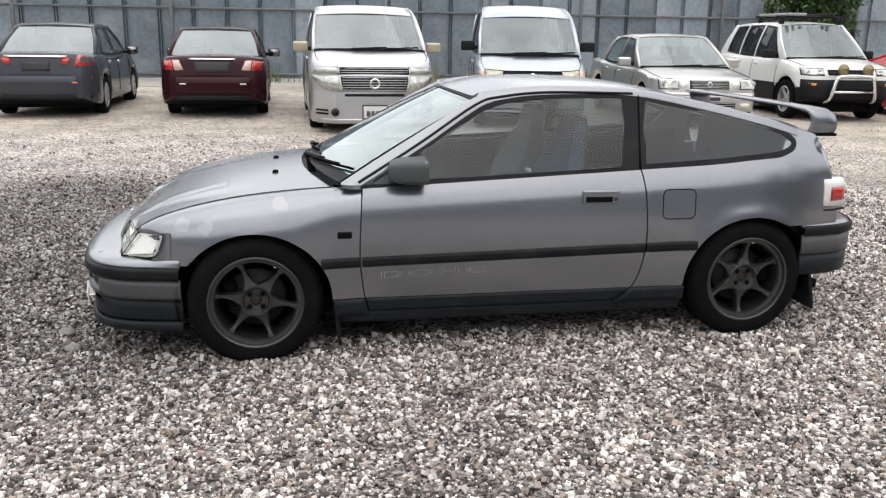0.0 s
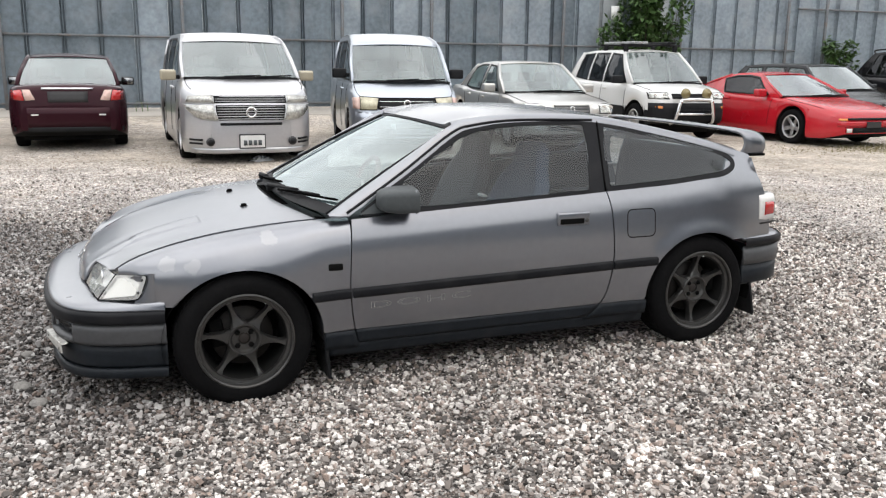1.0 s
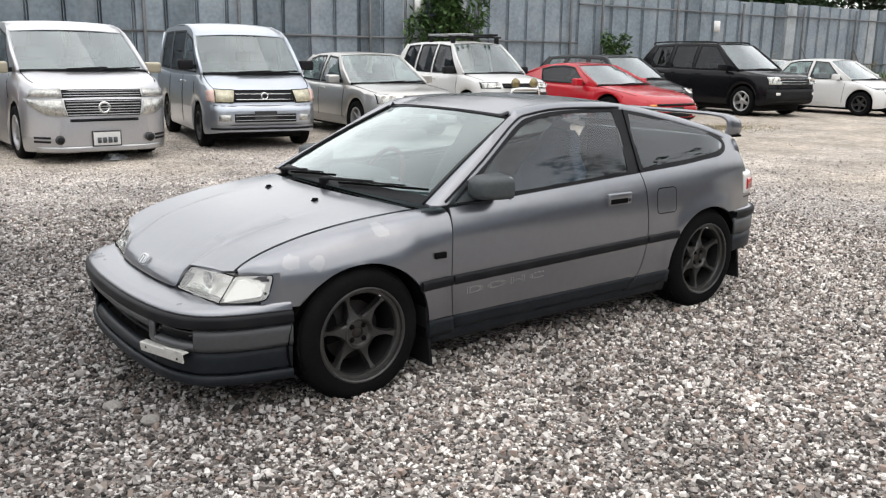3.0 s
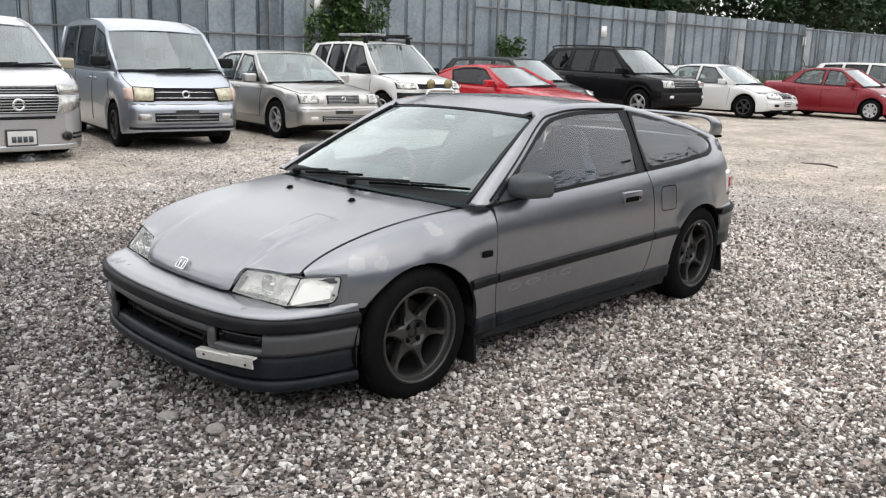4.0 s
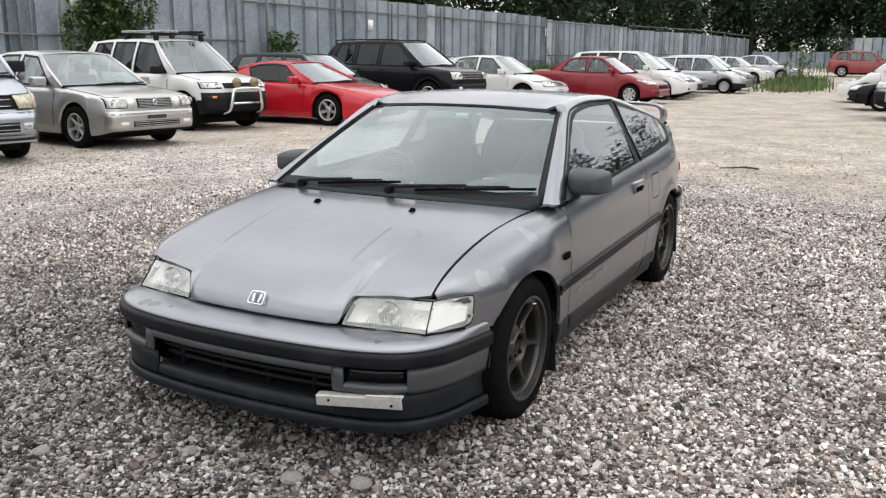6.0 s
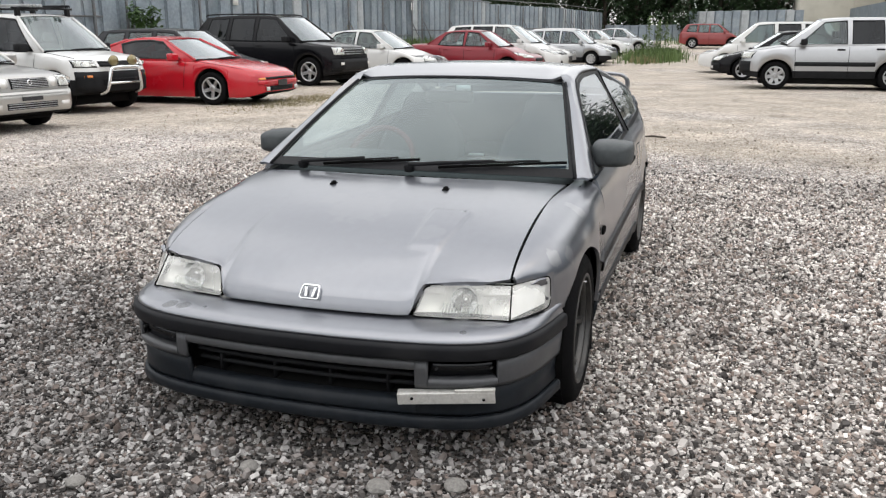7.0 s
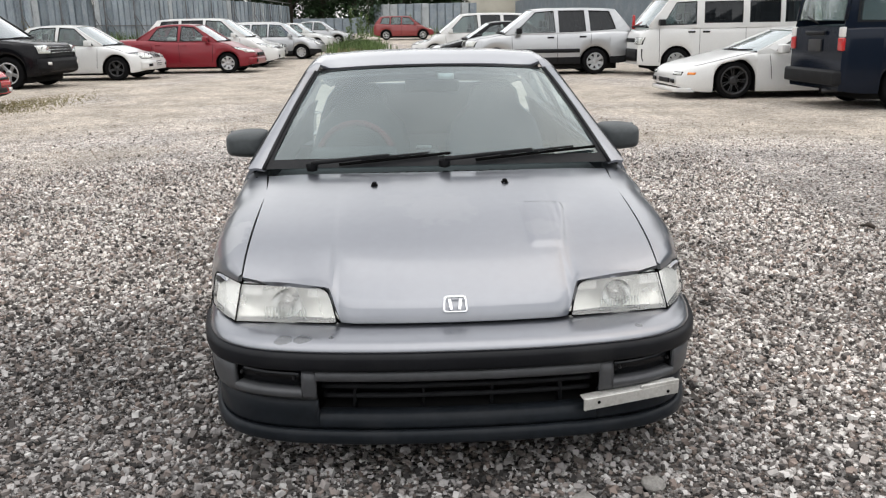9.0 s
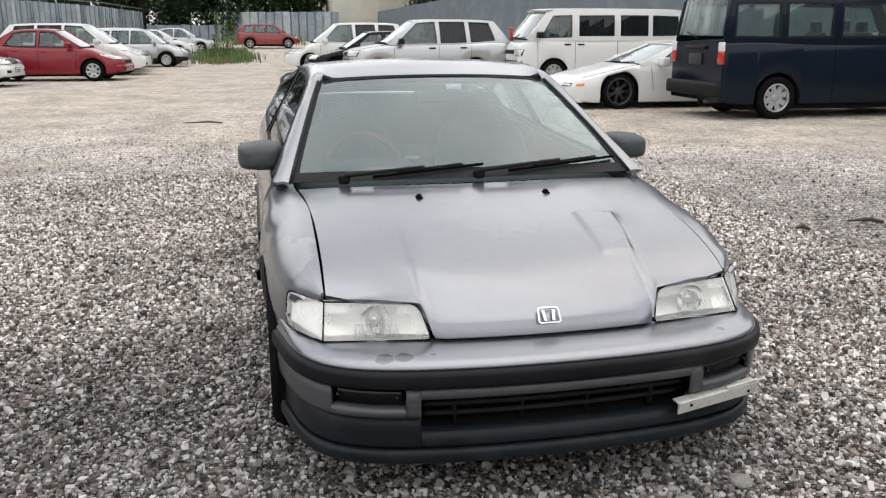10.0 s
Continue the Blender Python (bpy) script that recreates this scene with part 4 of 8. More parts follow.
car("minivan", lower_roof(dict(L=4.84, W=1.80, H=1.88, wb=2.95, fo=0.92, R=0.345, paint=P_SILVERWHITE, wheel="five", clear=0.14, lift=0.4, rows=2, ntaper=0.40, nose=0.5, tail=0.2, ttaper=0.08, mirror_mat=P_GOLD, lower=P_SILVER, lower_z=0.36,
    top=[(0, 0.72), (0.01, 0.85), (0.04, 0.98), (0.11, 1.09), (0.17, 1.14), (0.3, van_belt), (0.8, van_belt), (0.985, van_belt), (1.0, 0.95)],
    cabin=dict(belt=van_belt - 0.02, wr=0.80, wb=0.945, bulge=-0.14, dark=(1, 2, "rear"),
        outline=[(0.14, van_belt - 0.05), (0.155, van_belt - 0.01), (0.305, 1.71), (0.35, 1.80), (0.42, 1.862), (0.85, 1.865), (0.95, 1.80), (0.985, van_belt + 0.03), (0.985, van_belt - 0.03), (0.5, van_belt - 0.05)],
        windows=[[(0.235, van_belt + 0.01), (0.318, 1.66), (0.41, 1.75), (0.42, van_belt + 0.02)], [(0.445, van_belt + 0.02), (0.44, 1.78), (0.66, 1.79), (0.665, van_belt + 0.03)], [(0.69, van_belt + 0.03), (0.685, 1.79), (0.89, 1.78), (0.94, van_belt + 0.05)]],
        screen=[(0.155, van_belt + 0.0), (0.31, 1.71)], rear=[(0.95, 1.80), (0.985, van_belt)], roof=[(0.31, 1.71), (0.355, 1.80), (0.42, 1.858), (0.85, 1.862), (0.95, 1.80)]),
    seams=[(0.235, 0.23), (0.43, 0.43), (0.67, 0.675)], handles=[(0.40, 0.98), (0.47, 0.98)], mirror=(0.215, van_belt - 0.02),
    shapes=[("headlight", M_PALELAMP, [(0.455, 0.60), (0.66, 0.615), (0.75, 0.66), (0.83, 0.745), (0.85, 0.795), (0.50, 0.80)], M_SILVERLINE), ("upper_lamp", M_PALELAMP, [(0.50, 0.835), (0.83, 0.835), (0.80, 0.915), (0.50, 0.925)], M_SILVERLINE),
            ("bumper_vent", M_BLACK, [(0.66, 0.315), (0.82, 0.32), (0.82, 0.345), (0.66, 0.34)], None), ("bumper_vent", M_BLACK, [(0.66, 0.265), (0.82, 0.27), (0.82, 0.295), (0.66, 0.29)], None)],
    front=[("grille", -0.47, 0.47, 0.595, 0.80, 6, M_SILVERLINE), ("grille", -0.49, 0.49, 0.835, 0.925, 3, M_SILVERLINE), ("badge", 0, 0, 0.70, 0.075), ("grille", -0.42, 0.42, 0.525, 0.56, 1, M_BLACK),
           ("plate", -0.165, 0.165, 0.225, 0.39, M_PLATE), ("bumper", -0.80, 0.80, 0.145, 0.215, P_SILVER)], extra=[aero]), 0.89),
    spot(0.25, 10.06, 90), "silvery white minivan with slatted chrome grille and gold mirrors", "minivan")

car("minivan", lower_roof(dict(L=4.43, W=1.695, H=1.92, wb=2.685, fo=0.75, R=0.32, paint=P_ICE, wheel="steel", rim_mat=M_DARKALLOY, clear=0.22, lift=0.5, ntaper=0.30, nose=0.4, tail=0.2, ttaper=0.08, mirror_mat=M_BLACK,
    top=[(0, 0.62), (0.01, 0.78), (0.04, 0.90), (0.10, 1.02), (0.16, 1.09), (0.3, 1.10), (0.8, 1.10), (0.985, 1.10), (1.0, 0.9)],
    cabin=dict(belt=1.08, wr=0.80, wb=0.945, bulge=-0.12, dark=(1, 2, "rear"),
        outline=[(0.13, 1.05), (0.145, 1.09), (0.29, 1.67), (0.345, 1.77), (0.45, 1.855), (0.86, 1.86), (0.95, 1.78), (0.985, 1.13), (0.985, 1.07), (0.5, 1.05)],
        windows=[[(0.205, 1.11), (0.298, 1.61), (0.405, 1.72), (0.415, 1.12)], [(0.435, 1.12), (0.43, 1.76), (0.66, 1.77), (0.665, 1.13)], [(0.69, 1.13), (0.685, 1.77), (0.88, 1.76), (0.93, 1.15)]],
        screen=[(0.145, 1.09), (0.295, 1.67)], rear=[(0.95, 1.78), (0.985, 1.10)], roof=[(0.295, 1.67), (0.345, 1.765), (0.45, 1.855), (0.6, 1.88), (0.86, 1.85), (0.95, 1.78)]),
    seams=[(0.205, 0.20), (0.42, 0.42), (0.67, 0.675)], handles=[(0.385, 0.95), (0.455, 0.95)], mirror=(0.21, 1.16),
    shapes=[("headlight", M_YELLOWLAMP, [(0.47, 0.70), (0.70, 0.70), (0.70, 0.875), (0.44, 0.86)], M_BLACK), ("indicator", M_PINKLENS, [(0.71, 0.70), (0.80, 0.71), (0.80, 0.865), (0.71, 0.875)], None)],
    front=[("grille", -0.45, 0.45, 0.70, 0.855, 2), ("badge", 0, 0, 0.785, 0.055), ("grille", -0.45, 0.45, 0.855, 0.875, 1, M_BLACK), ("bumper", -0.78, 0.78, 0.36, 0.66, P_ICE), ("grille", -0.46, 0.46, 0.41, 0.53, 2, M_STEEL, 0.036), ("plate", -0.165, 0.165, 0.45, 0.57, M_PLATEDARK), ("fog", 0.51, 0.68, 0.43, 0.52, M_PALELAMP), ("bumper", -0.79, 0.79, 0.645, 0.675, P_ICE), ("grille", -0.78, 0.78, 0.30, 0.33, 1, M_BLACK, 0.036)]), 0.96),
    spot(3.0, 10.05, 80), "pale ice-blue minivan with high roof and chrome grille", "minivan")

car("sedan", sedan(L=4.5, W=1.70, H=1.435, wb=2.78, fo=0.82, R=0.315, paint=P_CHAMP, wheel="six", lower=P_CHAMPLOW, lower_z=0.42, ntaper=0.20, nose=0.45,
    top=[(0, 0.62), (0.010, 0.735), (0.035, 0.785), (0.10, 0.825), (0.18, 0.865), (0.275, 0.90), (0.4, 0.905), (0.62, 0.918), (0.78, 0.968), (0.93, 0.973), (0.985, 0.928), (1.0, 0.68)],
    front=[("lamp", 0.50, 0.76, 0.625, 0.765), ("round", 0.415, 0.066, 0.685, 0), ("grille", -0.31, 0.31, 0.61, 0.75, 6, M_STEEL), ("badge", 0, 0, 0.69, 0.04), ("bumper", -0.80, 0.80, 0.28, 0.57, P_CHAMP), ("bumper", -0.81, 0.81, 0.515, 0.54, M_STEEL), ("grille", -0.42, 0.42, 0.33, 0.42, 3, M_STEEL, 0.036), ("plate", -0.17, 0.17, 0.445, 0.50, M_PLATEDARK), ("fog", 0.50, 0.64, 0.35, 0.41, M_WHITELENS)]),
    spot(5.72, 10.2, 84), "champagne silver saloon with round inner lamps and upright grille", "car")


# small off-road car with bull bar, round yellow lamps and a roof rack
def offroad(top, at, side_y, face_x):
    fx = face_x(0, 0.6)
    bar = [(fx + 0.05, -0.42, 0.34), (fx - 0.10, -0.40, 0.42), (fx - 0.14, -0.33, 0.72), (fx - 0.14, -0.25, 0.78), (fx - 0.14, 0.25, 0.78), (fx - 0.14, 0.33, 0.72), (fx - 0.10, 0.40, 0.42), (fx + 0.05, 0.42, 0.34)]
    o = part("bull_bar", tube_bm([tuple(p) for p in curve_pts(bar, 5)], 0.035, 8), M_CHROME, top, "bright chrome bull bar")
    part("cross_tube", tube_bm([(fx - 0.13, -0.36, 0.52), (fx - 0.13, 0.36, 0.52)], 0.022, 8), M_CHROME, o)
    M_FOG = mat("yellow driving lamp", (0.22, 0.18, 0.08), 0.25, 0.3, 0.5)
    for s in (-1, 1):
        part("driving_lamp", moved(lathe_y([(0, -0.03), (0.085, -0.02), (0.095, 0.02), (0.05, 0.09)], 20), Matrix.Translation((fx - 0.12, s * 0.22, 0.90)) @ Matrix.Rotation(radians(-90), 4, "Z")), M_FOG, top)
        for k in range(2):
            x = at(0.42 + 0.22 * k)
            part("rack_foot", box_bm(x - 0.04, x + 0.04, s * 0.55 - 0.04, s * 0.55 + 0.04, 1.66, 1.80, 0.015), M_BLACK, top)
    for k in range(2):
        x = at(0.42 + 0.22 * k)
        part("rack_bar", tube_bm([(x, -0.66, 1.80), (x, 0.66, 1.80)], 0.022, 6), M_BLACK, top)
    for y in (-0.42, -0.3, 0.2, 0.34, 0.46):
        part("ski_holder", box_bm(at(0.37), at(0.70), y - 0.03, y + 0.03, 1.82, 1.865, 0.012), M_STEEL if y > 0 else M_BLACK, top)


car("suv", hatch(L=4.05, W=1.695, H=1.70, wb=2.41, fo=0.72, R=0.345, paint=P_WHITE, all_dark=True, belt=1.06, clear=0.30, wheel="five", mirror_mat=M_BLACK, lower=M_BLACK, lower_z=0.62, rows=2,
    top=[(0, 0.62), (0.012, 0.80), (0.05, 0.93), (0.14, 1.0), (0.26, 1.05), (0.5, 1.06), (0.97, 1.07), (1.0, 0.8)],
    front=[("lamp", 0.48, 0.78, 0.80, 0.90), ("grille", -0.40, 0.40, 0.80, 0.89, 2, M_BLACK), ("bumper", -0.80, 0.80, 0.38, 0.72, M_BLACK), ("amber", 0.55, 0.72, 0.62, 0.66), ("grille", -0.4, 0.4, 0.48, 0.6, 3, M_BLACK, 0.036)], extra=[offroad]),
    spot(8.83, 10.9, 84), "small white off-road car with roof rack and chrome bull bar", "SUV")


# red coupe
def pop_up(top, at, side_y, face_x):
    part("rear_wing", join(box_bm(at(0.90), at(0.98), -0.78, 0.78, 1.00, 1.03, 0.012), box_bm(at(0.91), at(0.97), -0.78, -0.72, 0.85, 1.01), box_bm(at(0.91), at(0.97), 0.72, 0.78, 0.85, 1.01)), P_RED, top)


def coupe(**k):
    H, belt = k["H"], k["belt"]
    d = dict(top=[(0, 0.46), (0.012, 0.54), (0.05, 0.62), (0.14, 0.69), (0.24, belt - 0.05), (0.33, belt - 0.01), (0.55, belt), (0.75, belt + 0.06), (0.93, belt + 0.08), (0.985, belt + 0.05), (1.0, 0.68)],
             cabin=dict(belt=belt - 0.02, wr=0.62, bulge=-0.16,
                        outline=[(0.30, belt - 0.05), (0.31, belt - 0.02), (0.48, H - 0.05), (0.55, H - 0.016), (0.64, H - 0.03), (0.74, H - 0.10), (0.87, belt + 0.09), (0.87, belt), (0.55, belt - 0.04)],
                        windows=[[(0.375, belt), (0.49, H - 0.09), (0.56, H - 0.055), (0.64, H - 0.07), (0.70, H - 0.13), (0.66, belt + 0.02)]],
                        screen=[(0.305, belt - 0.02), (0.485, H - 0.045)], rear=[(0.68, H - 0.05), (0.87, belt + 0.07)], roof=[(0.485, H - 0.045), (0.55, H - 0.016), (0.62, H - 0.018), (0.68, H - 0.05)]),
             seams=[(0.36, 0.35), (0.655, 0.67)], handles=[(0.63, belt - 0.10)], mirror=(0.39, belt - 0.02), rows=1, clear=0.15)
    d.update(k)
    return d


car("coupe", coupe(L=4.56, W=1.84, H=1.285, belt=0.87, nose=0.75, ntaper=0.30, shoulder=0.085,
    top=[(0, 0.50), (0.008, 0.575), (0.025, 0.625), (0.06, 0.675), (0.14, 0.745), (0.24, 0.805), (0.33, 0.855), (0.55, 0.87), (0.75, 0.93), (0.93, 0.95), (0.985, 0.92), (1.0, 0.70)], wb=2.47, fo=1.03, R=0.32, paint=P_RED, all_dark=True, wheel="five", extra=[pop_up],
    front=[("amber", 0.60, 0.72, 0.49, 0.525), ("grille", -0.58, 0.58, 0.495, 0.535, 1, M_BLACK), ("grille", -0.45, 0.45, 0.27, 0.36, 1, M_BLACK), ("fog", 0.50, 0.62, 0.28, 0.35, M_WHITELENS), ("plate", -0.17, 0.17, 0.36, 0.47, M_PLATEDARK), ("bumper", -0.74, 0.74, 0.39, 0.47, P_RED)]),
    spot(11.2, 9.45, 90), "bright red low sports coupe with rear wing", "car")
car("wagon", hatch(L=4.4, W=1.70, H=1.47, wb=2.6, fo=0.9, R=0.305, paint=P_DARK, wheel="steel", rim_mat=M_STEEL, front=[("lamp", 0.45, 0.76, 0.60, 0.72), ("grille", -0.4, 0.4, 0.58, 0.68, 2)]),
    spot(14.0, 11.5, 88), "charcoal estate car half hidden in the parked row", "car")


def rails(top, at, side_y, face_x):
    for s in (-1, 1):
        part("roof_rail", tube_bm([tuple(p) for p in curve_pts([(at(0.42), s * 0.62, 1.80), (at(0.47), s * 0.63, 1.87), (at(0.85), s * 0.63, 1.87), (at(0.9), s * 0.62, 1.80)], 4)], 0.02, 6), M_BLACK, top)


car("suv", hatch(L=4.89, W=1.90, H=1.84, wb=2.87, fo=0.90, R=0.375, paint=P_BLACK, all_dark=True, belt=1.16, clear=0.28, wheel="five", mirror_mat=M_BLACK,
    top=[(0, 0.70), (0.012, 0.92), (0.04, 1.02), (0.12, 1.08), (0.25, 1.14), (0.5, 1.16), (0.97, 1.17), (1.0, 0.9)],
    front=[("lamp", 0.56, 0.84, 0.82, 1.0), ("grille", -0.54, 0.54, 0.80, 0.99, 3), ("bumper", -0.88, 0.88, 0.42, 0.70, M_BLACK), ("fog", 0.62, 0.74, 0.55, 0.62, M_WHITELENS)], extra=[rails]),
    spot(17.6, 10.6, 84), "large black SUV with roof rails and split chrome grille", "SUV")
car("sedan", sedan(L=4.55, W=1.72, H=1.46, wb=2.78, fo=0.86, R=0.315, paint=P_WHITE, wheel="five", rim_mat=M_DARKALLOY, handle_mat=M_CHROME,
    front=[("lamp", 0.42, 0.76, 0.58, 0.72), ("grille", -0.26, 0.26, 0.58, 0.72, 4), ("bumper", -0.8, 0.8, 0.27, 0.52, P_WHITE), ("plate", -0.17, 0.17, 0.38, 0.48, M_PLATE), ("fog", 0.5, 0.68, 0.36, 0.43)]),
    spot(20.5, 9.1, 87), "white luxury saloon with dark alloy wheels", "car")
car("sedan", sedan(L=4.3, W=1.69, H=1.46, wb=2.55, fo=0.83, R=0.30, paint=P_VITZ, belt=0.96, wheel="disc", rim_mat=M_ALLOY,
    front=[("lamp", 0.52, 0.78, 0.62, 0.76), ("grille", -0.4, 0.4, 0.50, 0.60, 2, M_BLACK), ("bumper", -0.78, 0.78, 0.26, 0.46, P_VITZ), ("fog", 0.5, 0.62, 0.32, 0.4)]),
    spot(23.4, 6.55, 86), "dark red compact saloon with silver wheel covers", "car")
car("sedan", sedan(L=4.4, W=1.68, H=1.42, wb=2.6, fo=0.85, R=0.30, paint=P_WHITE), spot(24.2, 13.2, 90), "white saloon in the second parked row", "car")
car("sedan", sedan(L=4.5, W=1.70, H=1.42, wb=2.6, fo=0.85, R=0.30, paint=P_DARK), spot(27.3, 14.2, 90), "dark grey saloon in the second parked row", "car")


def minivan(**k):
    d = dict(L=4.65, W=1.76, H=1.66, wb=2.8, fo=0.88, R=0.315, belt=1.04)
    d.update(k)
    return hatch(**d)


car("minivan", minivan(paint=P_WHITE, rear_dark=True, wheel="steel", front=[("lamp", 0.5, 0.8, 0.66, 0.80), ("grille", -0.42, 0.42, 0.62, 0.70, 2), ("fog", 0.5, 0.66, 0.34, 0.42)]), spot(27.0, 6.55, 87), "white people carrier with sloping nose", "minivan")
car("hatchback", hatch(L=4.1, W=1.68, H=1.50, wb=2.5, fo=0.8, R=0.30, paint=P_WHITE, front=[("lamp", 0.48, 0.76, 0.62, 0.76), ("bumper", -0.76, 0.76, 0.3, 0.5, M_BLACK)]), spot(29.3, 6.6, 86), "white hatchback with black bumper strip", "car")
car("sedan", sedan(L=4.5, W=1.69, H=1.42, wb=2.65, fo=0.85, R=0.30, paint=P_CHAMP, front=[("lamp", 0.5, 0.78, 0.58, 0.70), ("grille", -0.35, 0.35, 0.57, 0.69, 5)]), spot(31.4, 6.9, 86), "old champagne saloon with upright grille", "car")
car("hatchback", hatch(L=4.2, W=1.70, H=1.52, wb=2.5, fo=0.85, R=0.30, paint=P_SILVER, wheel="steel", lower=M_BLACK, lower_z=0.40, front=[("lamp", 0.45, 0.74, 0.62, 0.75), ("grille", -0.42, 0.42, 0.62, 0.72, 2, M_BLACK)]), spot(34.3, 5.5, 86), "silver hatchback with dark lower bumper", "car")
car("sedan", sedan(L=4.4, W=1.69, H=1.42, wb=2.6, fo=0.85, R=0.30, paint=P_BLUE, front=[("lamp", 0.45, 0.74, 0.6, 0.72)]), spot(37.5, 5.9, 86), "dark blue saloon in the parked row", "car")
car("wagon", hatch(L=4.5, W=1.70, H=1.55, wb=2.6, fo=0.85, R=0.31, paint=P_WHITE, front=[("lamp", 0.45, 0.74, 0.6, 0.72)]), spot(41.5, 6.6, 86), "white estate car behind tall weeds", "car")
car("sedan", sedan(L=4.4, W=1.69, H=1.42, wb=2.6, fo=0.85, R=0.30, paint=P_WHITE, front=[("lamp", 0.45, 0.74, 0.6, 0.72)]), spot(45.0, 5.9, 86), "white saloon behind tall weeds", "car")
car("sedan", sedan(L=4.4, W=1.69, H=1.42, wb=2.6, fo=0.85, R=0.30, paint=P_SILVER, front=[("lamp", 0.45, 0.74, 0.6, 0.72)]), spot(49.5, 5.0, 86), "silver saloon at the row's far end", "car")
car("suv", hatch(L=4.1, W=1.70, H=1.56, wb=2.5, fo=0.75, R=0.33, paint=P_BRICK, belt=1.00, clear=0.26, front=[("lamp", 0.45, 0.74, 0.7, 0.82)]), spot(56.0, -0.3, 90), "brick red off-road car at the yard's far end", "SUV")


# the facing row
def spare(top, at, side_y, face_x):
    for s in (-1, 1):
        part("tall_taillight", box_bm(at(0.985), at(1.0), s * 0.74 - 0.06, s * 0.74 + 0.06, 1.15, 1.5, 0.02), M_RED, top)


car("suv", hatch(L=4.47, W=1.75, H=1.70, wb=2.62, fo=0.80, R=0.335, paint=P_SILVER, rear_dark=True, belt=1.08, clear=0.28, wheel="disc", rim_mat=M_STEEL, mirror_mat=M_BLACK, lower=M_BLACK, lower_z=0.47, strip=(0.62, 0.05, M_BLACK), handle_mat=M_BLACK,
    top=[(0, 0.66), (0.012, 0.84), (0.05, 0.93), (0.14, 1.0), (0.25, 1.06), (0.5, 1.08), (0.97, 1.09), (1.0, 0.8)],
    front=[("lamp", 0.48, 0.8, 0.76, 0.90), ("grille", -0.42, 0.42, 0.76, 0.86, 3, M_BLACK), ("bumper", -0.82, 0.82, 0.40, 0.68, M_BLACK)], extra=[spare]),
    spot(19.35, -3.72, -90), "silver compact SUV with black lower cladding", "SUV")
car("sedan", sedan(L=4.4, W=1.69, H=1.40, wb=2.6, fo=0.85, R=0.30, paint=P_BLACK, front=[("lamp", 0.45, 0.76, 0.58, 0.70), ("bumper", -0.78, 0.78, 0.28, 0.50, M_BLACK), ("grille", -0.4, 0.4, 0.58, 0.66, 2, M_BLACK), ("fog", 0.5, 0.66, 0.34, 0.42, M_WHITELENS)]), spot(23.6, -3.0, -88), "black saloon with pale lamps in the facing row", "car")
car("minivan", minivan(paint=P_WHITE, rear_dark=True, H=1.72, front=[("lamp", 0.5, 0.8, 0.66, 0.80)]), spot(28.3, -2.6, -90), "white people carrier in the facing row", "minivan")


def van(**k):
    d = dict(L=4.7, W=1.69, H=1.99, wb=2.72, fo=0.98, R=0.335, clear=0.24, lift=0.4, ntaper=0.10, nose=0.35, tail=0.12, ttaper=0.04, rows=2,
             top=[(0, 0.80), (0.01, 1.0), (0.04, 1.12), (0.08, 1.18), (0.14, 1.20), (0.5, 1.20), (0.99, 1.20), (1.0, 1.0)],
             cabin=dict(belt=1.18, wr=0.86, wb=0.955, bulge=-0.10, dark=(1, 2, 3),
                        outline=[(0.05, 1.15), (0.06, 1.19), (0.165, 1.86), (0.22, 1.95), (0.9, 1.955), (0.97, 1.90), (0.995, 1.22), (0.995, 1.16), (0.5, 1.15)],
                        windows=[[(0.125, 1.22), (0.20, 1.78), (0.31, 1.80), (0.31, 1.24)], [(0.35, 1.27), (0.35, 1.79), (0.56, 1.80), (0.56, 1.27)], [(0.595, 1.27), (0.595, 1.80), (0.765, 1.80), (0.765, 1.27)], [(0.79, 1.27), (0.79, 1.80), (0.95, 1.78), (0.955, 1.28)]],
                        screen=[(0.055, 1.19), (0.17, 1.86)], rear=[(0.975, 1.86), (0.992, 1.30)], roof=[(0.17, 1.86), (0.22, 1.945), (0.9, 1.95), (0.975, 1.89)]),
             seams=[(0.115, 0.11), (0.33, 0.33), (0.58, 0.58)], handles=[(0.285, 1.06), (0.365, 1.06)], handle_mat=M_BLACK, mirror=(0.115, 1.24), mirror_mat=M_BLACK, wheel="steel", rim_mat=M_STEEL)
    d.update(k)
    return d


car("van", van(paint=P_WHITE, front=[("lamp", 0.5, 0.80, 0.78, 0.93), ("bumper", -0.82, 0.82, 0.36, 0.66, M_BLACK), ("grille", -0.48, 0.48, 0.82, 0.92, 2, M_BLACK)]), spot(18.2, -8.2, -90), "white panel van with dark rear windows", "van")
car("coupe", coupe(L=4.43, W=1.81, H=1.17, belt=0.80, wb=2.53, fo=0.95, R=0.315, paint=P_WHITE, wheel="mesh", rim=0.76, rim_mat=M_DARKALLOY, lower_z=0.2, clear=0.12, handle_mat=P_WHITE,
    top=[(0, 0.40), (0.012, 0.48), (0.05, 0.56), (0.14, 0.65), (0.22, 0.73), (0.30, 0.79), (0.5, 0.80), (0.75, 0.86), (0.93, 0.88), (0.985, 0.84), (1.0, 0.62)],
    front=[("lamp", 0.50, 0.72, 0.42, 0.455), ("amber", 0.80, 0.86, 0.42, 0.46), ("fog", 0.42, 0.62, 0.27, 0.34), ("grille", -0.3, 0.3, 0.26, 0.34, 1, M_BLACK), ("bumper", -0.84, 0.84, 0.12, 0.19, P_WHITE)]),
    spot(11.35, -6.9, -90), "low white sports coupe with dark mesh wheels", "car")


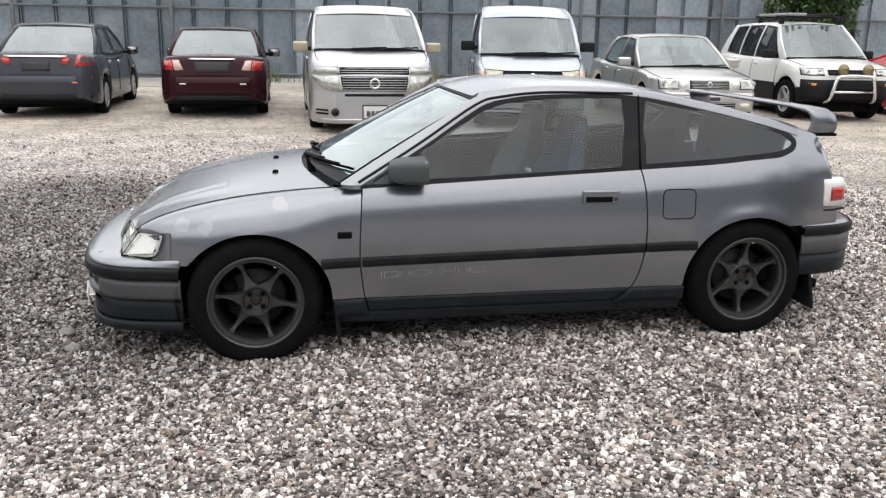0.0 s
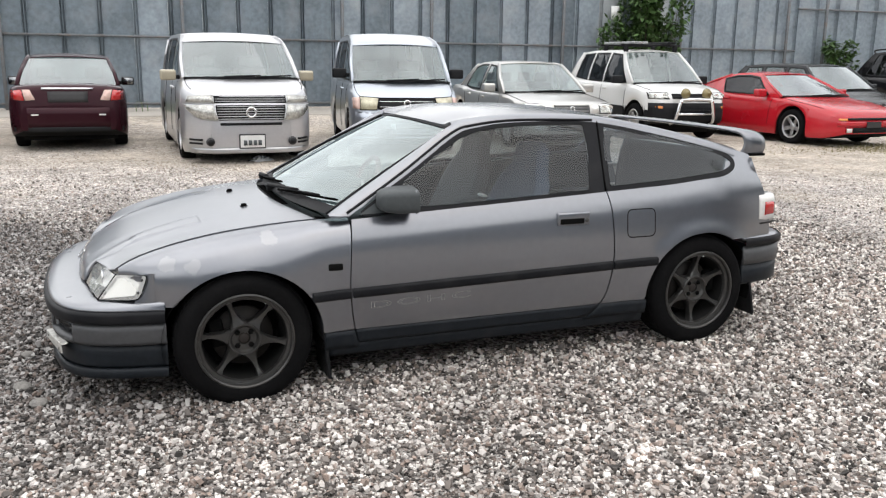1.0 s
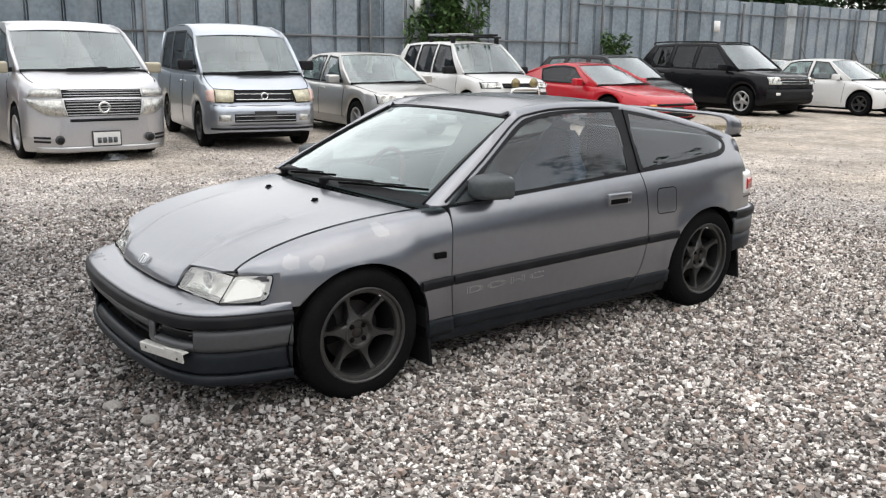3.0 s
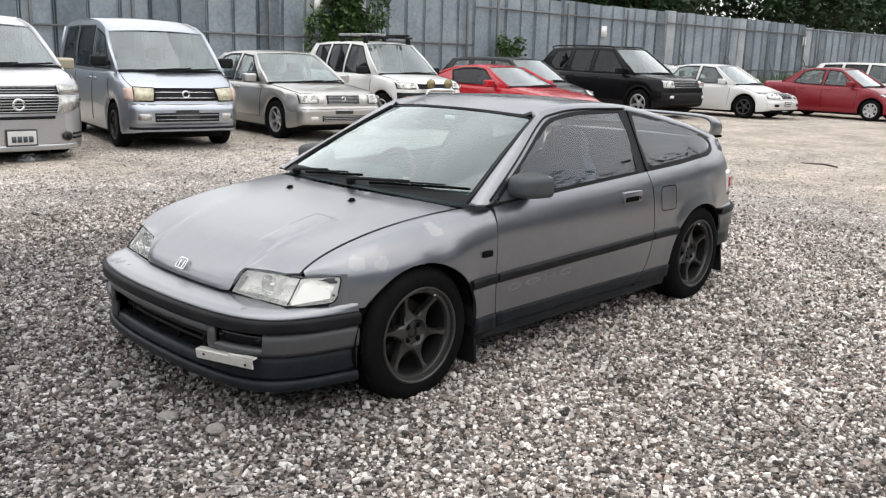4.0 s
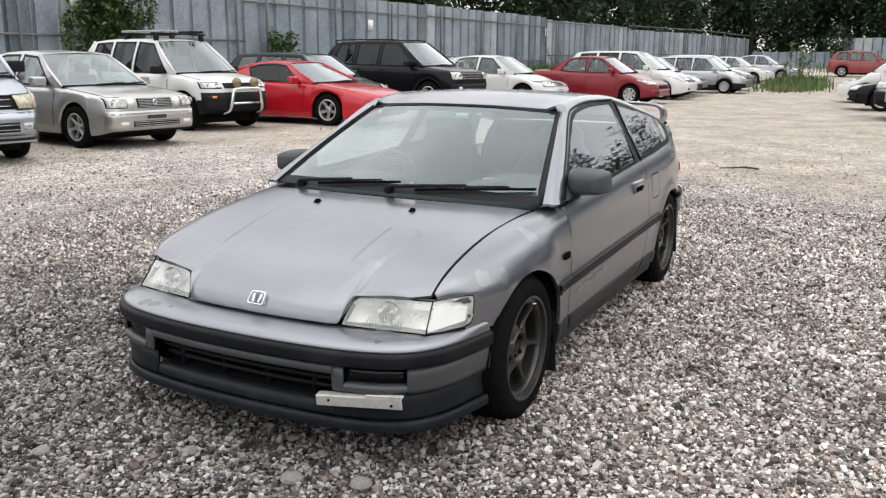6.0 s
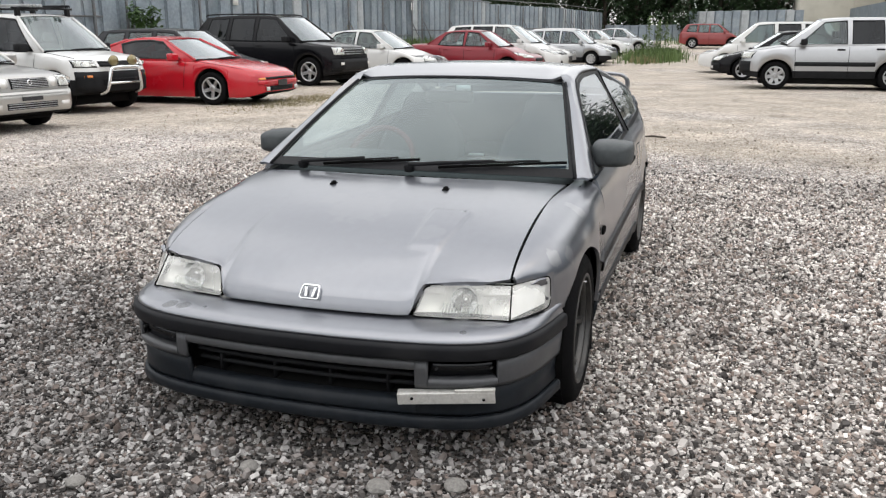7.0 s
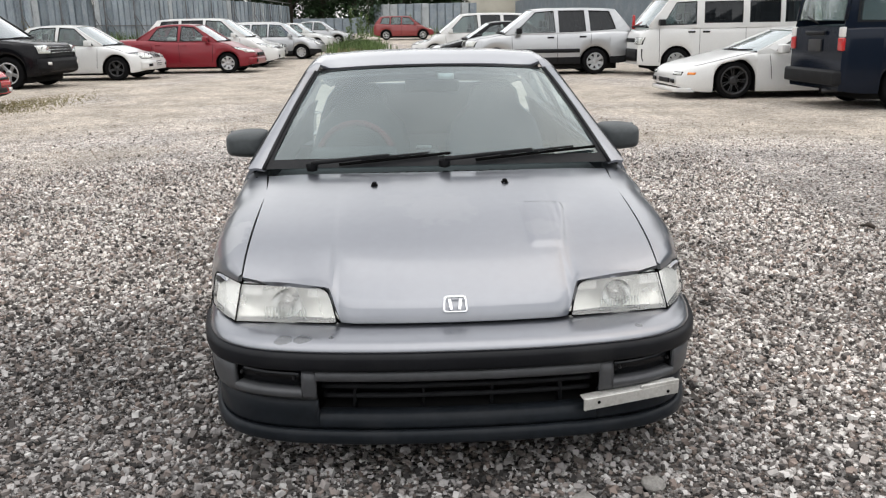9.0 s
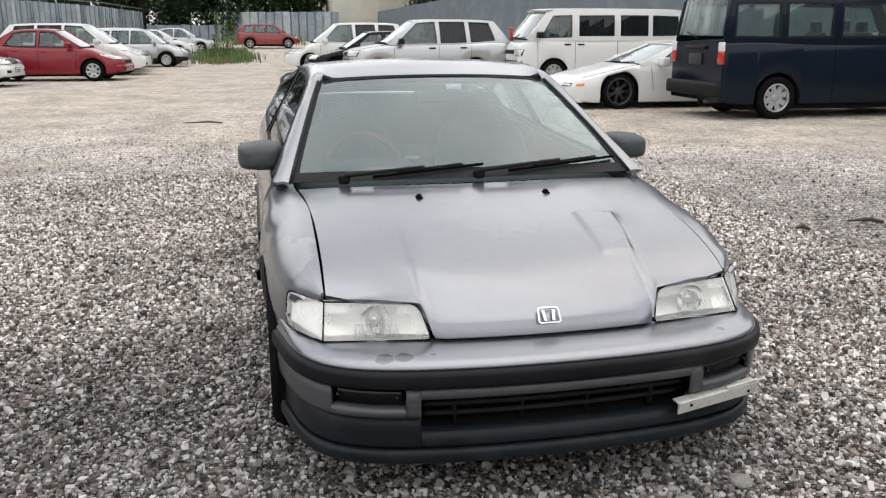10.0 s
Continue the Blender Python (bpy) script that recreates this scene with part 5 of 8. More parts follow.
def van_tail(top, at, side_y, face_x):
    xr_ = at(1.0)
    for s in (-1, 1):
        o = part("taillight", box_bm(xr_ - 0.03, xr_ + 0.02, s * 0.76 - 0.075, s * 0.76 + 0.075, 0.86, 1.05, 0.015), M_RED, top)
        part("reverse_lens", box_bm(xr_ - 0.03, xr_ + 0.018, s * 0.76 - 0.07, s * 0.76 + 0.07, 1.055, 1.20, 0.015), M_WHITELENS, o)
    part("rear_bumper", box_bm(xr_ - 0.16, xr_ + 0.10, -0.82, 0.82, 0.36, 0.58, 0.04), M_BLACK, top)
    part("tailgate_handle", box_bm(xr_ - 0.0, xr_ + 0.05, -0.3, 0.3, 1.08, 1.14, 0.02), M_BLACK, top)
    part("plate_mount", box_bm(xr_ - 0.0, xr_ + 0.03, -0.2, 0.2, 0.84, 1.02, 0.01), M_PLATEDARK, top)
    part("exhaust", tube_bm([(xr_ - 0.4, 0.45, 0.28), (xr_ + 0.06, 0.45, 0.27)], 0.03, 8), M_DARKALLOY, top)
    part("rear_wiper", tube_bm([(xr_ + 0.02, 0.05, 1.25), (xr_ - 0.0, -0.35, 1.36)], 0.014, 5), M_BLACK, top)


navy = van(paint=P_NAVY, handles=[(0.285, 1.06)], extra=[van_tail])
navy["cabin"]["dark"] = ()
car("van", navy, spot(8.98, -8.65, 90), "dark navy van seen from its scuffed tail", "van")


# ---- the grey three-door coupe in the middle of the yard ----
# Forward is -x, left is -y; the origin lies on the ground midway between the axles.
def hero_paint():
    """Dull gunmetal metallic, sun-faded, with bare filler spots and scratches."""
    m = paint("faded gunmetal paint", (0.154, 0.163, 0.188), 0.90, 0.38, 1.0, 0.0)
    n, l = m.node_tree.nodes, m.node_tree.links
    p = n["Principled BSDF"]
    p.inputs["Coat Roughness"].default_value = 0.17
    p.inputs["Coat IOR"].default_value = 2.2
    co = n.new("ShaderNodeTexCoord")
    warp = n.new("ShaderNodeTexNoise")
    warp.inputs["Scale"].default_value, warp.inputs["Detail"].default_value = 22, 6
    l.new(co.outputs["Object"], warp.inputs["Vector"])
    colour = p.inputs["Base Color"].links[0].from_socket
    gloss = p.inputs["Roughness"].links[0].from_socket

    def spots(colour, gloss, places, tint, strength):
        total = None
        for x, y, z, r in places:
            d = n.new("ShaderNodeVectorMath")
            d.operation = "DISTANCE"
            d.inputs[1].default_value = (x, y, z)
            l.new(co.outputs["Object"], d.inputs[0])
            a = n.new("ShaderNodeMath")
            a.operation = "MULTIPLY_ADD"
            l.new(warp.outputs["Fac"], a.inputs[0])
            a.inputs[1].default_value = -r * 1.5
            l.new(d.outputs["Value"], a.inputs[2])
            f = n.new("ShaderNodeMapRange")
            f.inputs["From Min"].default_value, f.inputs["From Max"].default_value = r * 0.12, r * 0.35
            f.inputs["To Min"].default_value, f.inputs["To Max"].default_value = strength, 0
            l.new(a.outputs[0], f.inputs["Value"])
            if total is None:
                total = f.outputs["Result"]
            else:
                mx = n.new("ShaderNodeMath")
                mx.operation = "MAXIMUM"
                l.new(total, mx.inputs[0])
                l.new(f.outputs["Result"], mx.inputs[1])
                total = mx.outputs[0]
        mixn = n.new("ShaderNodeMix")
        mixn.data_type = "RGBA"
        l.new(total, mixn.inputs["Factor"])
        l.new(colour, mixn.inputs["A"])
        mixn.inputs["B"].default_value = (*tint, 1)
        rg = n.new("ShaderNodeMath")
        rg.operation = "MULTIPLY_ADD"
        l.new(total, rg.inputs[0])
        rg.inputs[1].default_value = 0.3
        l.new(gloss, rg.inputs[2])
        return mixn.outputs["Result"], rg.outputs[0]
    colour, gloss = spots(colour, gloss, [(-1.03, -0.735, 0.68, 0.042), (-1.44, -0.735, 0.60, 0.034), (-1.34, -0.765, 0.59, 0.034), (-1.40, 0.74, 0.64, 0.10), (-1.30, 0.76, 0.60, 0.09)], (0.36, 0.36, 0.37), 0.45)
    colour, gloss = spots(colour, gloss, [(-1.845, 0.50, 0.452, 0.028), (-1.845, 0.44, 0.452, 0.026), (-1.845, 0.36, 0.45, 0.010), (-1.82, -0.535, 0.455, 0.012)], (0.045, 0.05, 0.06), 0.95)
    colour, gloss = spots(colour, gloss, [(-1.06, 0.10, 0.75, 0.09), (-1.30, 0.02, 0.71, 0.12), (-1.05, -0.22, 0.745, 0.05), (-1.46, -0.31, 0.67, 0.05), (-1.22, 0.16, 0.73, 0.06)], (0.33, 0.33, 0.335), 0.13)
    l.new(colour, p.inputs["Base Color"])
    l.new(gloss, p.inputs["Roughness"])
    return m


P_HERO = hero_paint()
M_LOWER = mat("worn dark grey bumper plastic", (0.014, 0.017, 0.021), 0.36, 0.0, 0.0, var=0.3, scale=5, fine=50, dirt=(0.035, 0.036, 0.038), dirt_amount=0.3, spec=0.14)
M_BUMPERGREY = mat("dull grey bumper paint", (0.074, 0.076, 0.081), 0.42, 0.2, 0.15, var=0.15, scale=4, fine=60, dirt=(0.06, 0.06, 0.06), dirt_amount=0.3, spec=0.35)
M_MOULD = mat("black rubber moulding", (0.009, 0.0095, 0.0115), 0.45, var=0.2, fine=120, dirt=(0.035, 0.035, 0.035), dirt_amount=0.3, spec=0.15)
M_MIRRORCAP = mat("dull grey mirror plastic", (0.060, 0.067, 0.070), 0.5, var=0.15, spec=0.25, bump=0.1, bscale=500)
M_WHEELGREY = mat("bronze grey wheel", (0.075, 0.074, 0.072), 0.34, 0.7, var=0.2, scale=9, fine=70, dirt=(0.05, 0.045, 0.04), dirt_amount=0.35)
M_BARREL = mat("dusty dark inner rim", (0.012, 0.012, 0.012), 0.6, 0.3, var=0.25)
M_ROTOR = mat("rusty brake rotor", (0.022, 0.019, 0.017), 0.6, 0.4, var=0.3)
M_RUST = mat("rusty hub", (0.03, 0.024, 0.021), 0.7, 0.3, var=0.3)
M_SCREEN = pane("hero windscreen", (0.60, 0.72, 0.73), 0.03, 1.1, body=0.035, body_colour=(0.26, 0.40, 0.42), power=2.6, facing=0.05)
M_SCREEN.node_tree.nodes["Glossy BSDF"].inputs["Color"].default_value = (0.90, 0.97, 0.97, 1)
M_SIDEGLASS = pane("hero side glass", (0.70, 0.77, 0.79), 0.02, 0.8, body=0.02, body_colour=(0.12, 0.15, 0.17), power=3.0, facing=0.055)
M_TINT = pane("hero tinted glass", (0.34, 0.40, 0.43), 0.02, 0.8, body=0.05, body_colour=(0.12, 0.145, 0.16), power=3.0, facing=0.06)
M_BUCKET = mat("blue-grey bucket seat cloth", (0.055, 0.072, 0.105), 0.9, var=0.2, fine=40)
M_DASH = mat("dusty dashboard", (0.045, 0.047, 0.05), 0.75, var=0.2, fine=30)
M_REDWHEEL = mat("red stitched steering rim", (0.14, 0.03, 0.03), 0.6, var=0.3)
M_ALUBAR = mat("scuffed aluminium strip", (0.62, 0.61, 0.58), 0.45, 0.4, var=0.15, scale=20, fine=150, dirt=(0.35, 0.33, 0.30), dirt_amount=0.5)
M_LETTER = mat("silver decal line", (0.36, 0.36, 0.36), 0.5, 0.3)
M_FOGLENS = pane("smoked fog lens", (0.06, 0.06, 0.06), 0.08, 0.35, body=0.4, body_colour=(0.012, 0.012, 0.014))
M_INDICATOR = mat("clear side lamp inner", (0.80, 0.80, 0.81), 0.30, 0.35, 0.5, var=0.12, fine=40)

hero = thing("coupe", "faded gunmetal three-door coupe with dark six-spoke wheels, on gravel", "car")
HF, HR = (-1.15, 0.267), (1.15, 0.286)  # axle centres
B0 = [(0.10, 0.760), (0.17, 0.778), (0.22, 0.790), (0.30, 0.801), (0.42, 0.812), (0.52, 0.813), (0.62, 0.807), (0.72, 0.796), (0.85, 0.778)]
GAP_Z = smooth_table([(-1.68, 0.548), (-1.60, 0.602), (-1.50, 0.643), (-1.35, 0.682), (-1.17, 0.713), (-0.95, 0.737), (-0.745, 0.752), (-0.62, 0.757)])
CENTRE_Z = smooth_table([(-1.792, 0.468), (-1.785, 0.490), (-1.765, 0.520), (-1.73, 0.548), (-1.66, 0.588), (-1.55, 0.637), (-1.40, 0.683), (-1.22, 0.721), (-1.05, 0.747), (-0.92, 0.767), (-0.80, 0.785)])


def belt(x):
    return 0.772 + 0.05 * (x + 0.37) + 0.012 * smoothstep(0.9, 1.3, x)


def arch_z(x):
    """Height of the wheel openings' edge."""
    best = 0
    for (hx, hz), half, rise in ((HF, 0.330, 0.306), (HR, 0.335, 0.306)):
        d = (x - hx) / half
        if abs(d) < 1:
            best = max(best, hz + rise * math.sqrt(1 - d * d))
    return best


def W(x, z):
    """Half width of the body side."""
    zz = min(z, belt(x))
    y = interp(B0, zz)
    d = belt(x) - zz
    if d < 0.12:
        y -= 0.03 * (1 - d / 0.12) ** 2
    if x < -1.15:
        y -= 0.28 * (-1.15 - x) ** 1.45
    if x > 1.15:
        y -= 0.30 * (x - 1.15) ** 2
    for hx, hz in (HF, HR):  # slight flare round the wheels
        r = math.hypot((x - hx) / 0.33, (z - hz) / 0.306)
        y += 0.010 * math.exp(-((r - 1.0) / 0.16) ** 2)
    if z > belt(x):
        y -= 0.588 * (z - belt(x))
    return y


def both(name, make, material, parent=hero, label="", smooth=True, edge=None):
    """A part on the left side and its twin on the right."""
    out = []
    for k in range(2):
        b = make()
        if k:
            b2 = mirror_y(b)
            b.free()
            b = b2
        o = part(name, b, material, parent, label, smooth)
        if edge:
            sharp(o, edge)
        out.append(o)
    return out


def side_sheet(xs, zlo, zhi, nz, edge_l=None, edge_r=None, off=0.0, thickness=0.018):
    """A sheet of the left side between two height lines; edge_l and edge_r give x of the ends at a height."""
    rows = []
    for u in np.linspace(0, 1, xs):
        col = []
        for v in np.linspace(0, 1, nz):
            zc = 0.5
            xm = edge_l(zc) + (edge_r(zc) - edge_l(zc)) * u
            z = zlo(xm) + (zhi(xm) - zlo(xm)) * v
            x = edge_l(z) + (edge_r(z) - edge_l(z)) * u
            z = zlo(x) + (zhi(x) - zlo(x)) * v
            col.append((x, -(W(x, z) + off), z))
        rows.append(col)
    b = grid_bm(rows)
    bmesh.ops.recalc_face_normals(b, faces=b.faces)
    if sum(f.normal.y for f in b.faces) > 0:
        bmesh.ops.reverse_faces(b, faces=b.faces)
    shell(b, thickness)
    return b


FRONT_EDGE = smooth_table([(0.19, -0.655), (0.30, -0.682), (0.447, -0.698), (0.60, -0.694), (0.77, -0.680), (0.85, -0.66)])


# front wings
def wing():
    rows = []
    xs = sorted(set(list(np.linspace(-1.625, -0.703, 44)) + [HF[0] - 0.330 * math.cos(a) for a in np.linspace(0.35, math.pi - 0.02, 26)]))
    for x in xs:
        zb = max(arch_z(x), 0.436 if x < HF[0] else 0.272)
        lamp_y = interp([(-1.634, 0.646), (-1.516, 0.746)], x)
        if x < -1.53:  # over the lamp
            zb = 0.566 - 0.06 * (-1.53 - x)
        zh, yh, z0, pw = interp(GAP_Z, x) - 0.004, 0.642 + 0.040 * smoothstep(-1.1, -0.70, x), 0.50, 2.3 + 0.8 * smoothstep(-1.1, -0.7, x)
        w0 = W(x, z0)
        if x < -1.53:
            z0, w0 = zb - 0.002, lamp_y
        col = []
        n_lo, n_hi = 5, 14
        if zb < z0:
            for k in range(n_lo):
                z = zb + (z0 - zb) * k / n_lo
                col.append((x, -W(x, z), z))
            th0 = 0.0
        else:
            th0 = math.asin(min(1, max(0, ((zb - z0) / (zh - z0))) ** (pw / 2)))
            for k in range(n_lo):
                th = th0 + (math.pi / 2 - th0) * 0.12 * k / n_lo
                col.append((x, -(yh + (w0 - yh) * math.cos(th) ** (2 / pw)), z0 + (zh - z0) * math.sin(th) ** (2 / pw)))
            th0 = th0 + (math.pi / 2 - th0) * 0.12
        for k in range(n_hi + 1):
            th = th0 + (math.pi / 2 - th0) * k / n_hi
            col.append((x, -(yh + (w0 - yh) * max(0, math.cos(th)) ** (2 / pw)), z0 + (zh - z0) * math.sin(th) ** (2 / pw)))
        f = smoothstep(-0.82, -0.703, x)  # the back edge follows the door's front edge
        col = [(px + f * (interp(FRONT_EDGE, pz) - 0.005 + 0.703), py, pz) for px, py, pz in col]
        rows.append(col)
    b = grid_bm(rows)
    inner = [v for v in b.verts if not v.is_boundary]
    for k in range(8):
        bmesh.ops.smooth_vert(b, verts=inner, factor=0.5, use_axis_x=True, use_axis_y=True, use_axis_z=True)
    bmesh.ops.recalc_face_normals(b, faces=b.faces)
    if sum(f.normal.y for f in b.faces) > 0:
        bmesh.ops.reverse_faces(b, faces=b.faces)
    shell(b, 0.014)
    return b


both("front_wing", wing, P_HERO, edge=40)

REAR_EDGE = smooth_table([(0.20, 0.47), (0.225, 0.515), (0.27, 0.556), (0.35, 0.592), (0.51, 0.613), (0.70, 0.603), (0.83, 0.585)])


def door_l(z):
    return interp(FRONT_EDGE, z)


def door_r(z):
    return interp(REAR_EDGE, z)


doors = both("door", lambda: side_sheet(34, lambda x: 0.272, lambda x: belt(x) - 0.004, 22, door_l, door_r), P_HERO, edge=40)
for k, d in enumerate(doors):
    sg = -1 if k == 0 else 1
    b = side_sheet(28, lambda x: 0.208, lambda x: 0.268, 5, door_l, lambda z: door_r(z) - 0.004, 0.004)
    if k:
        b = mirror_y(b)
    part("lower_panel", b, M_LOWER, d)
    # recessed handle
    pl = part("door_handle", box_bm(0.30, 0.472, sg * 0.806 - 0.012, sg * 0.806 + 0.012, 0.672, 0.734, 0.008), P_HERO, d, "grey pull handle with a dark recess")
    hw = W(0.39, 0.70)
    pl.location.y = sg * (hw - 0.806 + 0.001)
    part("handle_recess", box_bm(0.312, 0.440, sg * 0.818 - 0.002, sg * 0.818 + 0.003, 0.680, 0.706, 0.004), M_WELL, pl)
    part("key_lock", moved(lathe_y([(0, -0.003), (0.008, -0.003), (0.011, 0.004)], 14, 0, 0), pose(0.455, sg * 0.82, 0.695)), M_DARKALLOY, pl)


# rear quarters
def quarter_top(x):
    roofline = interp([(1.28, 1.03), (1.40, 0.992), (1.48, 0.972), (1.56, 0.945), (1.64, 0.905)], x)
    return (belt(x) - 0.004) * (1 - smoothstep(1.27, 1.40, x)) + roofline * smoothstep(1.27, 1.40, x)


def quarter():
    rows = []
    xs = sorted(set(list(np.linspace(0.0, 1.0, 40)) + [(HR[0] - 0.335 * math.cos(a) - 0.60) / 1.02 for a in np.linspace(0.02, math.pi - 0.02, 30)]))
    for u in [q for k, q in enumerate(xs) if k == 0 or q - xs[k - 1] > 0.0015]:
        x0 = 0.60 + u * 1.02
        lo = max(arch_z(x0), 0.272 if x0 < HR[0] else 0.545)
        hi = quarter_top(x0)
        col = []
        for v in np.linspace(0, 1, 24):
            z = lo + (hi - lo) * v
            fade = 1 - smoothstep(0.60, 0.80, x0)
            x = x0 + (door_r(z) + 0.006 - 0.60) * fade
            if x0 > 1.5:
                x -= 0.10 * smoothstep(1.5, 1.62, x0) * smoothstep(0.6, 0.95, z)
            col.append((x, -W(x, z), z))
        rows.append(col)
    b = grid_bm(rows)
    bmesh.ops.recalc_face_normals(b, faces=b.faces)
    if sum(f.normal.y for f in b.faces) > 0:
        bmesh.ops.reverse_faces(b, faces=b.faces)
    shell(b, 0.014)
    return b


quarters = both("rear_quarter", quarter, P_HERO, edge=45)
both("sill_panel", lambda: side_sheet(10, lambda x: 0.20, lambda x: 0.268, 4, lambda z: door_r(z) + 0.004, lambda z: 0.822, 0.004), M_LOWER)
both("sill_panel", lambda: side_sheet(8, lambda x: 0.185, lambda x: 0.266, 4, lambda z: -0.812, lambda z: door_l(z) - 0.005, 0.004), M_LOWER)
both("sill", lambda: side_sheet(24, lambda x: 0.150, lambda x: 0.204, 4, lambda z: -0.80, lambda z: 0.815, -0.004, 0.03), M_LOWER)
# fuel flap, with its gap
flap_poly = round_poly([(0.688, 0.594), (0.848, 0.594), (0.848, 0.730), (0.688, 0.730)], 0.03, 5)
fl = part("fuel_flap_gap", poly_fill([inset_poly(flap_poly, -0.002), inset_poly(flap_poly, 0.003)], lambda x, z: (x, -(W(x, z) + 0.0012), z), 0.03), M_WELL, quarters[0])
part("fuel_flap", thick(poly_fill([inset_poly(flap_poly, 0.003)], lambda x, z: (x, -(W(x, z) + 0.0008), z), 0.03), 0.002), P_HERO, quarters[0], smooth=False)


# rubbing strip along the sides
def strip_z(x):
    return 0.4355 + 0.0191 * (x + 0.856)


def strip(x0, x1):
    rows = []
    for x in np.linspace(x0, x1, max(4, int((x1 - x0) / 0.06))):
        z = strip_z(x)
        rows.append([(x, -(W(x, z + dz) + o), z + dz) for dz, o in ((-0.022, 0.0), (-0.020, 0.011), (-0.010, 0.014), (0.010, 0.014), (0.020, 0.011), (0.022, 0.0))])
    b = grid_bm(rows)
    bmesh.ops.recalc_face_normals(b, faces=b.faces)
    if sum(f.normal.y for f in b.faces) > 0:
        bmesh.ops.reverse_faces(b, faces=b.faces)
    return b


for x0, x1 in ((-0.868, -0.702), (-0.692, 0.606), (0.616, 0.862)):
    both("side_moulding", lambda: strip(x0, x1), M_MOULD)
for k, d in enumerate(both("side_marker", lambda: box_bm(-0.797, -0.735, -0.815, -0.795, 0.546, 0.574, 0.006), M_WELL, label="small dark side marker lamp")):
    d.location.y = (-1 if k == 0 else 1) * (W(-0.765, 0.56) - 0.804)

# bonnet
GAPY = smooth_table([(-1.70, 0.640), (-1.50, 0.636), (-1.2, 0.638), (-0.95, 0.652), (-0.78, 0.674)])


def bonnet_front(y):
    a = abs(y)
    return interp([(0, -1.792), (0.15, -1.789), (0.30, -1.777), (0.335, -1.765), (0.352, -1.746), (0.372, -1.712), (0.45, -1.696), (0.55, -1.668), (0.64, -1.638), (0.70, -1.62)], a)


def bonnet_rear(y):
    return -0.925 + 0.105 * (abs(y) / 0.66) ** 2.2


def bonnet_z(x, y):
    a = min(abs(y) / 0.655, 1)
    bf = bonnet_front(y)
    if abs(y) < 0.372:  # the nose keeps its height across the width
        x = x - (bf + 1.792) * (1 - smoothstep(0.0, 0.22, x - bf)) * (1 - smoothstep(0.335, 0.372, abs(y)))
    zc, zg = interp(CENTRE_Z, x), interp(GAP_Z, max(x, -1.66))
    a *= smoothstep(-1.80, -1.66, x)
    z = zc + (zg - zc) * a ** 2.4
    crease = 0.345 + 0.10 * (x + 1.70) / 0.45
    lift = 0.008 * smoothstep(-1.72, -1.5, x) * (1 - smoothstep(-1.30, -1.0, x))
    z -= lift * smoothstep(crease - 0.018, crease + 0.018, abs(y)) * (1 - smoothstep(crease + 0.02, 0.62, abs(y)))
    return z


def smooth_ramp(v, a, b):
    t = np.clip((v - a) / (b - a), 0, 1)
    return t * t * (3 - 2 * t)


def hump(x, y):
    """Raised hump over the engine, on the left, with a sharp back edge."""
    outer = -0.362 - 0.030 * smoothstep(-1.58, -1.28, x)
    return 0.0065 * smoothstep(-1.575, -1.535, x) * (1 - smoothstep(-1.276, -1.268, x)) * smoothstep(outer - 0.014, outer, y) * (1 - smoothstep(-0.272, -0.248, y))


def bonnet():
    ys = sorted(set([float(v) for v in np.linspace(-1, 1, 61)] + [s * q / 0.64 for s in (-1, 1) for q in (0.335, 0.345, 0.352, 0.362, 0.372)] + [-q / 0.64 for q in (0.248, 0.260, 0.272, 0.348, 0.355, 0.378, 0.384, 0.390, 0.398, 0.406)]))
    us = sorted(set(list(np.linspace(0, 1, 50)) + [0.004, 0.008, 0.012, 0.02, 0.03, 0.045] + [0.190 + 0.010 * q for q in range(10)] + [0.540 + 0.004 * q for q in range(13)]))
    flat, height = [], []
    for s in ys:
        col = []
        for u in us:
            y = s * 0.64
            x = bonnet_front(y) + (bonnet_rear(y) - bonnet_front(y)) * u
            yy = s * (interp(GAPY, x) - 0.002)
            x = bonnet_front(yy) + (bonnet_rear(yy) - bonnet_front(yy)) * u
            col.append((x, yy))
        flat.append(col)
        height.append([bonnet_z(*q) for q in col])
    h = np.array(height)
    yv, uv = np.array(ys), np.array(us)
    a_ = ((yv[1:-1] - yv[:-2]) / (yv[2:] - yv[:-2]))[:, None]
    c_ = ((uv[1:-1] - uv[:-2]) / (uv[2:] - uv[:-2]))[None, :]
    keep = (smooth_ramp(uv, 0.0, 0.06))[None, :]
    for k in range(30):
        g = h.copy()
        g[1:-1, 1:-1] = 0.5 * (h[:-2, 1:-1] * (1 - a_) + h[2:, 1:-1] * a_) + 0.5 * (h[1:-1, :-2] * (1 - c_) + h[1:-1, 2:] * c_)
        h = h + (g - h) * 0.5 * keep
    rows = [[(x, y, float(z) + hump(x, y)) for (x, y), z in zip(col, hs)] for col, hs in zip(flat, h)]
    b = grid_bm(rows)
    bmesh.ops.recalc_face_normals(b, faces=b.faces)
    if sum(f.normal.z for f in b.faces) < 0:
        bmesh.ops.reverse_faces(b, faces=b.faces)
    shell(b, 0.014)
    return b


hood = sharp(part("bonnet", bonnet(), P_HERO, hero, "faded grey bonnet with an offset hump"), 40)
for y in (-0.233, 0.247):
    part("washer_nozzle", moved(join(box_bm(-0.012, 0.012, -0.008, 0.008, 0, 0.012, 0.004), box_bm(-0.016, 0.016, -0.012, 0.012, -0.002, 0.003, 0.001)), pose(-1.055, y, bonnet_z(-1.055, y))), M_WELL, hood)
